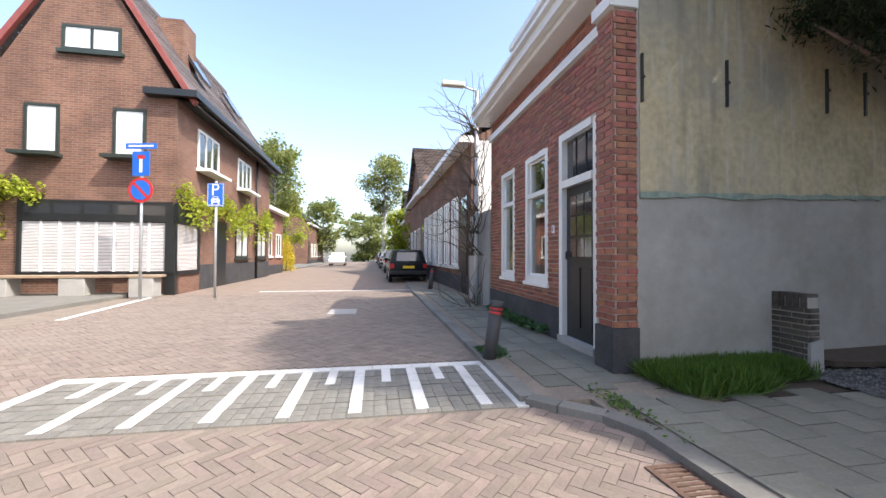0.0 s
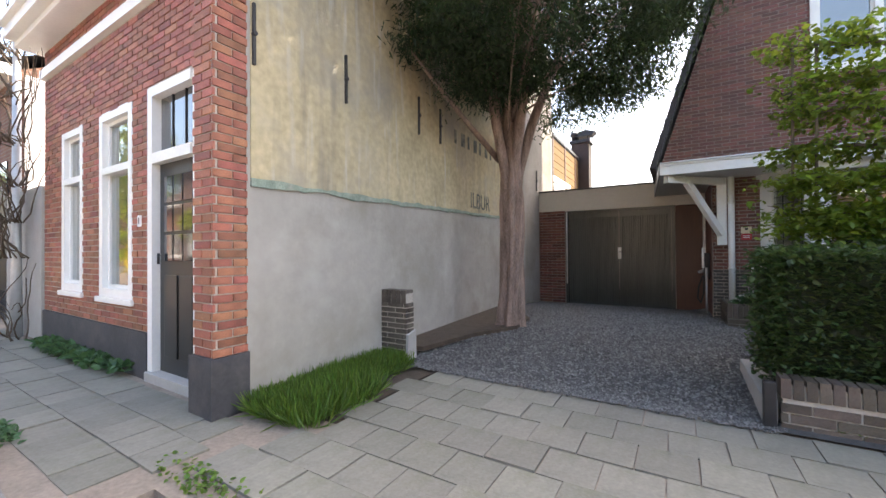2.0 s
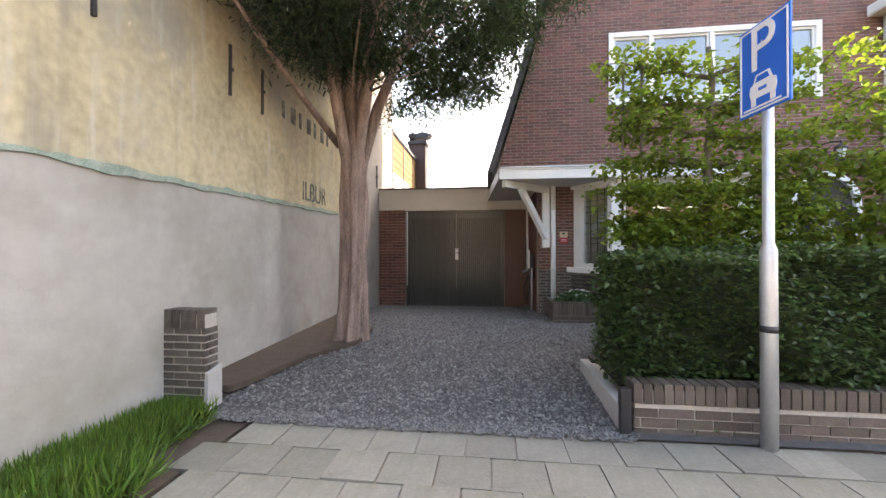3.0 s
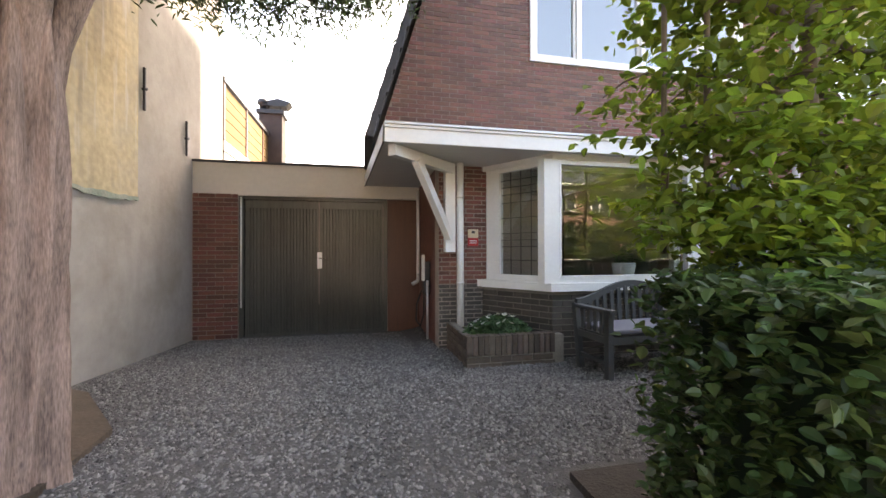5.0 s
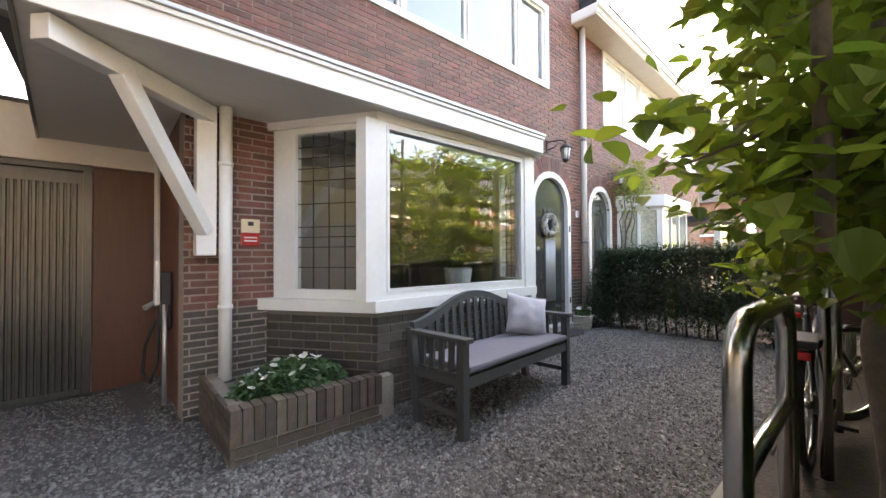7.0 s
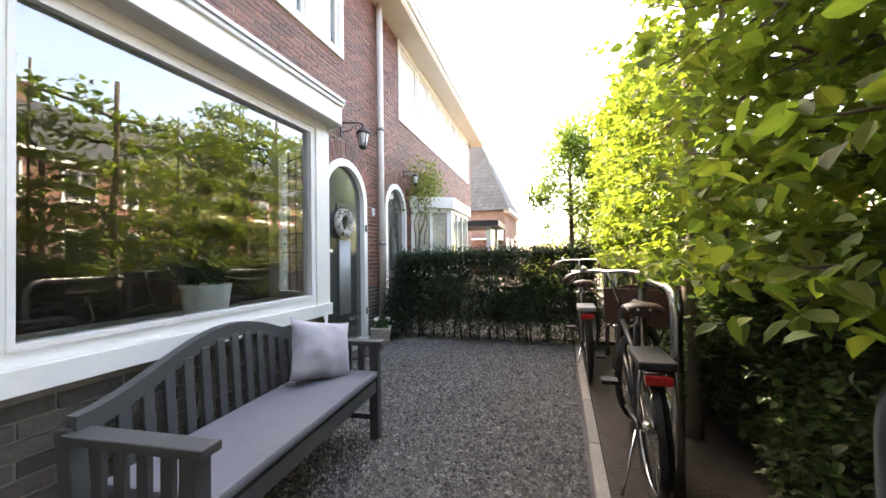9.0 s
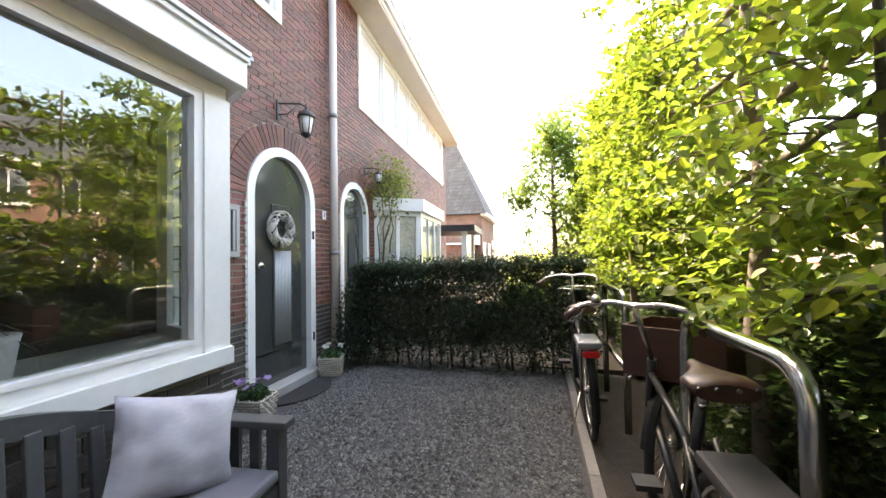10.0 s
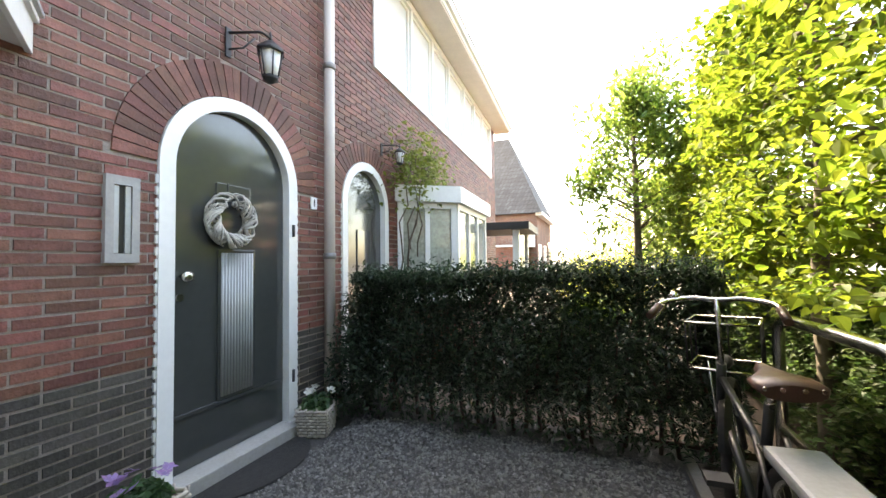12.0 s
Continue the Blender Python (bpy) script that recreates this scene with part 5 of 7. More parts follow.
def lantern(x, y, z, s=1.0):
    """Iron wall lantern on a scrolled bracket; z is the top of the lamp body."""
    t = thing("wall_lantern", (x, y, z), "black iron wall lantern with glass panes on a bracket", "lamp")
    w = FY - .015
    part("wall_plate", box(x - .14 * s - .02, x - .14 * s + .02, w - .012, w, z - .1 * s, z + .09 * s, bev=.004), IRON, t)
    px = x - .14 * s
    part("arm", tube(bmesh.new(), bent([(px, w, z + .06 * s), (x - .05 * s, y + .02, z + .07 * s), (x, y, z + .05 * s)], .01, .03), .009 * s, 6), IRON, t)
    part("scroll", tube(bmesh.new(), [(px, w - .01, z - .05 * s), (px + .05 * s, (w + y) / 2 + .03, z - .03 * s), (px + .1 * s, (w + y) / 2 - .02, z + .05 * s)], .007 * s, 6), IRON, t)
    part("finial", tube(bmesh.new(), [(x, y, z + .02 * s), (x, y, z + .07 * s), (x, y, z + .1 * s)], [.014 * s, .008 * s, .002], 8), IRON, t)
    part("cap", tube(bmesh.new(), [(x, y, z - .05 * s), (x, y, z - .03 * s), (x, y, z + .03 * s)], [.092 * s, .088 * s, .02 * s], 6), IRON, t)
    a, b = .075 * s, .048 * s
    for k in range(6):
        c0, c1 = math.cos(k * math.pi / 3), math.sin(k * math.pi / 3)
        part("bar", tube(bmesh.new(), [(x + a * c0, y + a * c1, z - .05 * s), (x + b * c0, y + b * c1, z - .21 * s)], .005 * s, 5), IRON, t)
    g = part("pane", tube(bmesh.new(), [(x, y, z - .05 * s), (x, y, z - .21 * s)], [a * .95, b * .95], 6), mat("milk_glass", (0.7, 0.72, 0.7), .2, var=.05), t, "clouded glass panes")
    part("foot", tube(bmesh.new(), [(x, y, z - .205 * s), (x, y, z - .225 * s), (x, y, z - .25 * s)], [.055 * s, .05 * s, .012 * s], 6), IRON, t)
    return t


lantern(5.18, 7.41, 2.685)
lantern(7.02, 7.45, 2.5, .7)
d2 = thing("downpipe", (5.975, FY - .07, 0), "beige drainpipe between the two houses", "drainpipe")
PIPEC = mat("pipe_beige", (0.55, 0.50, 0.45), .5, var=.08)
part("pipe", rod((5.975, FY - .07, .0), (5.975, FY - .07, 4.75), .045, 14), PIPEC, d2)
for z in (1.3, 2.925):
    part("collar", rod((5.975, FY - .07, z), (5.975, FY - .07, z + .05), .054, 14), mat("collar_grey", (.2, .19, .18), .5), d2)
gt = thing("gutter", (10, 7.3, 4.8), "white boxed eaves gutter of the adjoining house", "gutter", kind="structure")
part("gutter_box", box(5.75, 13.6, 7.22, FY + .02, 4.78, 4.92, bev=.008), WHITE, gt)
part("gutter_lip", box(5.72, 13.63, 7.17, 7.22, 4.84, 5.0, bev=.008), WHITE, gt)
part("soffit", box(5.75, 13.6, 7.24, FY, 4.75, 4.78), mat("pale_soffit", (.62, .55, .48), .6, var=.1), gt)
structure("roof_neighbour", prism([(7.15, 4.95), (FY + 3, 8.6), (13, 4.95)], 7.6, Matrix(((0, 0, 1, 6.02), (1, 0, 0, 0), (0, 1, 0, 0), (0, 0, 0, 1)))), PANTILE, "dark tiled roof of the adjoining house", "roof")
structure("wall_neighbour_end", box(13.15, 13.4, FY + .25, 12.8, 0, 4.95), WALLB, "end wall of the adjoining house")

# neighbour's bay window and vine
NB = [(7.42, FY), (7.83, 7.02), (9.42, 7.02), (9.95, FY)]
nb = thing("bay_window", (8.6, 7.3, 0), "white bay window of the adjoining house", "bay window", kind="structure")
part("base_wall", prism(NB, .74, pose(0, 0, 0)), WALLB, nb)
part("window_sill", prism([(7.36, FY), (7.79, 6.96), (9.46, 6.96), (10.01, FY)], .07, pose(0, 0, .74)), WHITE, nb)
part("head", prism([(7.34, FY), (7.77, 6.93), (9.48, 6.93), (10.03, FY)], .2, pose(0, 0, 2.0)), WHITE, nb)
for (p, q), nn2 in zip(zip(NB, NB[1:]), (1, 3, 1)):
    L = math.hypot(q[0] - p[0], q[1] - p[1])
    m = pose(p[0], p[1], 0, 0, 0, math.degrees(math.atan2(q[1] - p[1], q[0] - p[0])))
    plain_window(m, L, 1.185, .812, nb, WHITE, mat("curtained_pane", (0.34, 0.36, 0.31), 0.12, var=0.5, scale=2.5, coat=0.8), (1,) * (nn2 + (nn2 == 1)), sill=0)
po = thing("porch", (11.2, 7.2, 0), "small white porch with a dark flat roof", "porch", kind="structure")
for x in (10.5, 11.9):
    part("post", box(x - .06, x + .06, 6.6, 6.72, 0, 1.85), WHITE, po)
part("roof", box(10.3, 12.1, 6.4, FY - .03, 1.85, 1.99), IRON, po)
part("screen", box(10.55, 11.85, 6.64, 6.67, 0.1, 1.82), DARKPANE, po)

vine = thing("wall_vine", (7.35, 7.55, 0), "thin climbing rose trained up the brick front", "climbing plant")
rv = random.Random(3)
tips = []
for k in range(7):
    p = Vector((7.3 + rv.uniform(-.08, .08), 7.58, 0))
    pts = [p.copy()]
    for j in range(12):
        p = p + Vector((rv.uniform(-.1, .16) * (1 + 1.6 * max(0, p.z - 1.5)), rv.uniform(-.05, .015), .215))
        p.y = min(p.y, 7.6)
        pts.append(p.copy())
        if p.z > 1.95:
            tips.append(p.copy())
    part("stem", tube(bmesh.new(), pts, [.016 - .001 * j for j in range(13)], 6), TWIG, vine)


def near_points(pts, sd):
    P = np.array([tuple(p) for p in pts])

    def f(rg, n):
        return P[rg.integers(0, len(P), n)] + np.clip(rg.normal(0, 1, (n, 3)), -1.7, 1.7) * np.array(sd)
    return f


leaves(1500, near_points(tips, (.3, .12, .16)), .055, leaf_mat("rose_leaf", (.12, .15, .04), (.3, .34, .06)), "foliage", vine, seed=5)

# house plant behind the window
ip = thing("window_plant", (2.75, 7.05, .79), "white pot plant on the inner window ledge", "plant")
part("pot", tube(bmesh.new(), [(2.75, 7.1, .785), (2.75, 7.1, .8), (2.75, 7.1, .98), (2.75, 7.1, 1.0), (2.75, 7.1, .99)], [.1, .105, .13, .135, .115], 20), WHITE, ip)
leaves(60, blob_place((2.75, 7.1, 1.0), (.1, .1, .25)), .14, PLANTL, "foliage", ip, shape="blade", seed=6)

# ---- yew by the side wall ----
yew = thing("yew_tree", (-1.88, 5.32, -.02), "old yew with a fluted reddish trunk and dark crown", "tree")
rt = random.Random(12)
B0 = Vector((-1.88, 5.32, -.1))
bm = bmesh.new()
seg, lev = 56, 30
rings = []
for j in range(lev + 1):
    f = j / lev
    z = -.12 + 3.5 * f
    cx, cy = B0.x + .05 * math.sin(f * 3) + .06 * f, B0.y + .04 * math.sin(f * 4 + 1)
    base = (.138 - .008 * f) * (1 - .75 * max(0, f - .55) / .45) + .07 * math.exp(-f * 11) + .05 * max(0, f - .75) * 4 * .3
    ring = []
    for k in range(seg):
        a = 2 * math.pi * k / seg
        r = base * (1 + .19 * math.sin(5 * a + 2 * f + 1) + .13 * math.sin(8 * a - 3 * f) + .12 * noise.noise((math.cos(a) * 2, math.sin(a) * 2, z * 1.5)) + .22 * noise.noise((math.cos(a) * 7, math.sin(a) * 7, z * 1.1)) + .09 * noise.noise((math.cos(a) * 14, math.sin(a) * 14, z * 4)))
        ring.append(bm.verts.new((cx + r * math.cos(a), cy + r * math.sin(a), z)))
    rings.append(ring)
for a, b in zip(rings, rings[1:]):
    for k in range(seg):
        f = bm.faces.new((a[k], a[(k + 1) % seg], b[(k + 1) % seg], b[k]))
        f.smooth = True
bm.faces.new(rings[-1])
part("trunk", bm, BARK, yew)
CC, CR = Vector((-1.15, 5.15, 5.45)), Vector((2.25, 2.95, 2.75))
clumps = []
while len(clumps) < 620:
    d = Vector((rt.gauss(0, 1), rt.gauss(0, 1), rt.gauss(0, 1))).normalized() * rt.uniform(.45, 1.0) ** .5
    p = CC + Vector((d.x * CR.x, d.y * CR.y, d.z * CR.z))
    if p.x < -2.45:
        p.x = rt.uniform(-2.45, -2.1)
    low = 3.0 + .35 * max(0, (p - CC).xy.length - .9) * -0.9
    if p.z > max(2.65, low) - .1:
        clumps.append(p)
fork = Vector((-1.82, 5.32, 2.55))
for k, p in enumerate(rt.sample(clumps, 64)):
    s = fork + Vector((rt.uniform(-.1, .1), rt.uniform(-.1, .1), rt.uniform(.2, 2.2) if p.z > 3.6 else rt.uniform(-.3, .5)))
    mid = s.lerp(p, .5) + Vector((rt.uniform(-.15, .15), rt.uniform(-.15, .15), rt.uniform(-.1, .25)))
    pts = [s * (1 - u) ** 2 + mid * 2 * u * (1 - u) + p * u * u for u in [i / 7 for i in range(8)]]
    r0 = rt.uniform(.015, .04)
    part("limb", tube(bmesh.new(), pts, [r0 * (1 - .85 * i / 7) for i in range(8)], 6), BARK, yew)
for a, b in (((-.06, .02), (-2.05, 4.7)), ((.07, -.05), (-1.2, 5.0)), ((.01, .09), (-1.75, 6.1)), ((-.04, -.08), (-1.9, 4.2)), ((.09, .05), (-.7, 5.9))):
    part("limb", tube(bmesh.new(), [fork + Vector((a[0] * .6, a[1] * .6, -1.1)), fork + Vector((a[0] * 1.1, a[1] * 1.1, -.4)), fork + Vector((a[0] * 3, a[1] * 3, .3)), Vector((b[0], b[1], 5.2))], [.04, .07, .066, .035], 12), BARK, yew)
# low bare branch reaching along the wall
part("limb", tube(bmesh.new(), [(-2.0, 5.35, 2.35), (-2.2, 4.8, 2.75), (-2.35, 4.2, 3.12), (-2.4, 3.75, 3.34)], [.045, .035, .025, .01], 6), BARK, yew)
clumps += [Vector((-2.38, 3.9 - .1 * k, 3.42 + .05 * k)) for k in range(2)]
CL = np.array([tuple(p) for p in clumps])


def yew_place(rg, n):
    i = rg.integers(0, len(CL), n)
    p = CL[i] + rg.normal(0, 1, (n, 3)) * np.array((.17, .17, .10))
    p[:, 0] = np.maximum(p[:, 0], -2.58)
    return p


cr = leaves(205000, yew_place, .082, YEWL, "crown", yew, shape="needle", droop=.5, seed=9)
# fallen needles and pale bark litter at the wall foot
bm = bmesh.new()
for k in range(160):
    x, y = rt.uniform(-2.6, -2.2), rt.uniform(3.9, 6.3)
    bx(bm, -.02, .02, -.007, .007, 0, .006, pose(x, y, gz(x, y) + .004 + rt.random() * .015, rt.uniform(-20, 20), rt.uniform(-20, 20), rt.uniform(0, 360)))
solid("bark_litter", bm, mat("litter", (.5, .42, .33), .9, var=.4, scale=20), "pale bark litter strewn along the wall foot", "litter", kind="stuff")
lf_ = structure("soil_verge", prism([(-2.63, 3.6), (-2.25, 3.75), (-2.05, 4.6), (-1.7, 5.2), (-1.75, 5.9), (-2.3, 6.6), (-2.63, 6.8)], .05, pose(0, 0, -.125, 1.1, 0, 0)), SOIL, "brown soil verge along the wall foot", "soil")

# small brick pier
pr = thing("brick_pier", (-2.47, 3.57, -.12), "short weathered brick gate pier with a concrete foot", "pier")
part("core", box(-2.64, -2.31, 3.51, 3.635, -.2, .60), MORTARL, pr)
pc = courses((0, 3.51, 0), (1, 0, 0), (0, -1, 0), 1, -.16, .50, lambda z: [(-2.64, -2.302)], h=.056, joint=.013) + courses((-2.31, 0, 0), (0, 1, 0), (1, 0, 0), 1, -.16, .50, lambda z: [(3.502, 3.635)], h=.056, joint=.013)
for k in range(5):
    x = -2.64 + k * .0678
    pc.append([Vector(p) for p in ((x, 3.502, .495), (x + .058, 3.502, .495), (x + .058, 3.64, .495), (x, 3.64, .495), (x, 3.502, .635), (x + .058, 3.502, .635), (x + .058, 3.64, .635), (x, 3.64, .635))])
PIERB = mat("pier_brick", (0.062, 0.052, 0.043), rand=0.45, hue=0.02, stain=(0.16, 0.15, 0.12), stain_scale=9, **BK)
pieces("brick", pc, PIERB, PIERB, pr, limit=120)
part("concrete_foot", prism([(3.48, -.2), (3.645, -.2), (3.645, .2), (3.5, .165)], .03, Matrix(((0, 0, 1, -2.303), (1, 0, 0, 0), (0, 1, 0, 0), (0, 0, 0, 1)))), CONCRETE, pr, "pale concrete side slab")

# ---- low wall, hedges and pleached trees ----
lw = structure("low_wall", bx(bx(bmesh.new(), .74, 14, 3.515, 3.65, -.2, .165), .72, .8, 3.65, 4.6, -.2, .02), MORTARL, "low weathered brick garden wall")
wb_ = courses((0, 3.515, 0), (1, 0, 0), (0, -1, 0), 13, -.14, .075, lambda z: [(.73, 9)])
for k in range(132):
    x = .73 + k * .0625
    wb_.append([Vector(p) for p in ((x, 3.501, .078), (x + .052, 3.501, .078), (x + .052, 3.655, .078), (x, 3.655, .078), (x, 3.501, .205), (x + .052, 3.501, .205), (x + .052, 3.655, .205), (x, 3.655, .205))])
pieces("brick", wb_, LBRICK_P, LBRICK_I, lw, limit=290, key=lambda c: c[0][0], rest="bricks")
part("edging", box(.64, .72, 3.53, 4.6, -.2, .06, bev=.01), CONCRETE, lw, "concrete edging")
solid("corner_post", box(.635, .705, 3.47, 3.525, -.2, .18, bev=.01), IRON, "short dark stake at the wall corner", "stake")


def shell(x0, x1, y0, y1, z0, z1, n, amp=.05, bottom=0.0):
    """Spots on the skin of a clipped hedge, a little uneven."""
    def f(rg, m):
        out = []
        A = [(x1 - x0) * (z1 - z0)] * 2 + [(y1 - y0) * (z1 - z0)] * 2 + [(x1 - x0) * (y1 - y0)]
        A = np.array(A) / sum(A)
        side = rg.choice(5, m, p=A)
        u, v = rg.uniform(0, 1, m), rg.uniform(0, 1, m)
        p = np.stack([x0 + (x1 - x0) * u, y0 + (y1 - y0) * u, z0 + (z1 - z0) * v], 1)
        e = rg.normal(0, amp, m) - amp * .5
        w = .05 * np.sin(p[:, 0] * 3.1 + p[:, 2] * 4) + .035 * np.sin(p[:, 1] * 7 + p[:, 2] * 5.3 + p[:, 0] * 6)
        for s, ax, val, sg_ in ((0, 1, y0, -1), (1, 1, y1, 1), (2, 0, x0, -1), (3, 0, x1, 1)):
            k = side == s
            if ax == 1:
                p[k, 0] = x0 + (x1 - x0) * u[k]
            else:
                p[k, 1] = y0 + (y1 - y0) * u[k]
            p[k, ax] = val + sg_ * (e[k] + w[k])
        k = side == 4
        p[k, 0], p[k, 1], p[k, 2] = x0 + (x1 - x0) * u[k], y0 + (y1 - y0) * v[k], z1 + e[k] + w[k] * .6
        return p
    return f


hg = thing("clipped_hedge", (4, 4.1, 0), "dense clipped dark green hedge behind the low wall", "hedge")
# solid box inside the leaves; its darker colour stands in for the inner shade
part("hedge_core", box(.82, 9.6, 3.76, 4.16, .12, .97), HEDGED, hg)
leaves(84000, shell(.72, 9.7, 3.64, 4.27, .14, 1.04, 0, .03), .042, HEDGEL, "foliage", hg, seed=11, droop=0)
h2 = thing("cross_hedge", (6.25, 6.1, 0), "dark clipped yew hedge with thin stems at its foot", "hedge")
rh = random.Random(4)
for k in range(22):
    y = 4.75 + k * .125 + rh.uniform(-.04, .04)
    pts = [(6.22 + rh.uniform(-.04, .04), y + rh.uniform(-.05, .05), z) for z in (-.02, .3, .6, .95)]
    part("stem", tube(bmesh.new(), pts, [.014, .012, .009, .005], 6), TWIG, h2)


def thin_low(place, z0, z1):
    def f(rg, m):
        p = place(rg, m)
        return p[rg.uniform(0, 1, m) < np.clip((p[:, 2] - z0) / (z1 - z0), .12, 1)]
    return f


leaves(48000, thin_low(shell(6.06, 6.42, 4.75, 7.42, .03, 1.19, 0, .05), -.02, .34), .05, HEDGED, "foliage", h2, shape="lance", seed=12)
leaves(7000, lambda rg, n: np.stack([rg.uniform(6.1, 6.4, n), rg.uniform(4.8, 7.4, n), rg.uniform(.25, 1.12, n)], 1), .05, HEDGED, "inner_foliage", h2, shape="lance", seed=13)
leaves(2500, blob_place((6.0, 7.35, .1), (.28, .2, .95)), .05, HEDGED, "corner_foliage", h2, shape="lance", seed=14)

# pleached row: trunk, tiers of trained boughs, leaves


def pleached(x, y, w, z0, z1, n, seed, dy=.3, size=.085, stakes=()):
    t = thing("pleached_tree", (x, y, 0), "pleached lime with tiers of fresh light green leaves", "tree", "pleached trees along the hedge")
    r = random.Random(seed)
    part("trunk", tube(bmesh.new(), [(x + .02 * math.sin(k), y + .02 * math.cos(k * 2), -.1 + (z1 + .1) * k / 9) for k in range(10)], [.052 - .0035 * k for k in range(10)], 10), TRUNK, t)
    spots = []
    tiers = int((z1 - z0) / .25)
    for k in range(tiers):
        z = z0 + .08 + .25 * k
        for s in (-1, 1):
            p = Vector((x, y, z))
            pts = [p.copy()]
            nst = 9
            for j in range(nst):
                p = p + Vector((s * w / 2 / nst, r.uniform(-.035, .035), r.uniform(-.02, .035)))
                pts.append(p.copy())
                spots.append(p.copy())
                for q in range(3):
                    a = r.choice((-1, 1))
                    e = p + Vector((r.uniform(-.1, .16) * s, a * r.uniform(.1, dy), r.uniform(-.08, .07)))
                    spots += [p.lerp(e, .5), e, e]
                    if q == 0:
                        part("twig", tube(bmesh.new(), [p, p.lerp(e, .5) + Vector((0, 0, .02)), e], [.006, .005, .002], 5), TWIG, t)
            part("bough", tube(bmesh.new(), pts, [.022 * (1 - .75 * j / nst) for j in range(nst + 1)], 6), TRUNK, t)
    for sx_, sy_ in stakes:
        part("lath", rod((sx_, sy_, z0 + .12), (sx_ + .015, sy_, z1 - .1), .011, 8), TRUNK, t, "thin upright timber lath")
    leaves(n, near_points(spots, (.075, .065, .034)), size, LIME, "crown", t, seed=seed, droop=.3)
    if seed < 25:
        low = lambda rg, m: np.stack([rg.uniform(x - w / 2, x + w / 2, m), rg.uniform(y - .38, y + .05, m), rg.uniform(1.04, 1.62, m)], 1)
        leaves(2400, low, size, LIME, "lower_foliage", t, seed=seed + 40, droop=.3)
    return t


pleached(1.70, 4.45, 1.5, 1.0, 2.85, 9400, 21, .3, .054, ((1.0, 4.52), (1.13, 4.44)))
pleached(3.75, 4.36, 2.3, 1.0, 2.95, 6400, 22, .28, .06, ((3.05, 4.42), (4.45, 4.3)))
pleached(6.1, 4.3, 2.3, 1.0, 3.35, 13000, 23, .36, .06, ((5.4, 4.33),))
pleached(8.4, 4.15, 2.4, 1.15, 3.6, 9000, 24, .36, .075)
pleached(10.8, 4.1, 2.4, 1.15, 3.5, 4000, 25, .34)

lt = thing("laurel_tree", (9.2, 4.95, 0), "upright laurel with glossy pointed leaves", "tree")
part("trunk", tube(bmesh.new(), [(9.2, 4.95, -.02), (9.22, 4.93, 1.2), (9.18, 4.96, 3.4)], [.07, .055, .02], 8), TRUNK, lt)
rl = random.Random(6)
lsp = []
for k in range(46):
    z = rl.uniform(1.25, 3.9)
    rr2 = .62 * (1 - ((z - 2.3) / 2.2) ** 2) * rl.uniform(.4, 1) + .1
    a = rl.uniform(0, 6.28)
    e = Vector((9.2 + rr2 * math.cos(a), 4.95 + rr2 * math.sin(a), z))
    lsp += [e, e + Vector((0, 0, .12))]
    part("branch", tube(bmesh.new(), [(9.2, 4.95, z - .3), e], [.014, .004], 5), TWIG, lt)
leaves(5200, near_points(lsp, (.13, .13, .15)), .12, LAURELL, "crown", lt, shape="lance", droop=-.5, seed=15)
for k, (x, y, r, h, mname) in enumerate(((13.5, 5.2, .9, .9, BIRCHL), (11.6, 5.6, .7, .55, LAURELL), (16.5, 5.4, 1.4, 1.6, WISTL), (19.5, 4.4, 1.6, 1.8, WISTL), (8.2, 5.9, .6, .5, HEDGEL), (22, 5.6, 1.8, 2.2, BIRCHL))):
    t = thing("garden_shrub", (x, y, 0), "rounded light green shrub in the next front gardens", "shrub", "garden shrubs")
    for q in range(5):
        part("stem", tube(bmesh.new(), [(x, y, -.02), (x + rl.uniform(-.5, .5) * r, y + rl.uniform(-.5, .5) * r, h * .7)], [.02, .006], 5), TWIG, t)
    leaves(1600, blob_place((x, y, .05), (r, r, h)), .09, mname, "foliage", t, seed=30 + k)


# ---- bicycles and stands ----
def hoop(x0, x1, y, h=1.03, bar=.45):
    t = thing("bicycle_stand", ((x0 + x1) / 2, y, 0), "stainless steel tubular bicycle stand with a cross bar", "bicycle stand", "bicycle stands")
    part("hoop", tube(bmesh.new(), bent([(x0, y, -.05), (x0, y, h), (x1, y, h), (x1, y, -.05)], .025, .12, 8), .025, 14), STEEL, t)
    part("cross_bar", rod((x0, y, bar), (x1, y, bar), .02, 12), STEEL, t)


for a, b in ((1.19, 1.78), (2.93, 3.68), (4.80, 5.66)):
    hoop(a, b, 4.66, .98, .68 if a < 2 else .45)
structure("soil_bed", box(.8, 6.1, 4.12, 4.925, -.2, .012), mat("dark_earth", (0.028, 0.023, 0.018), 0.95, var=0.4, scale=14, bump=0.8, bscale=60), "dark bare earth under the pleached trees", "soil")
eb = thing("edging_strip", (4, 4.98, 0), "narrow concrete edging strip along the gravel", "edging", kind="structure")
for k in range(6):
    part("edging_slab", box(2.1 + k * .7, 2.795 + k * .7, 4.93, 4.995, -.1, .02, bev=.006), KERB_P, eb)


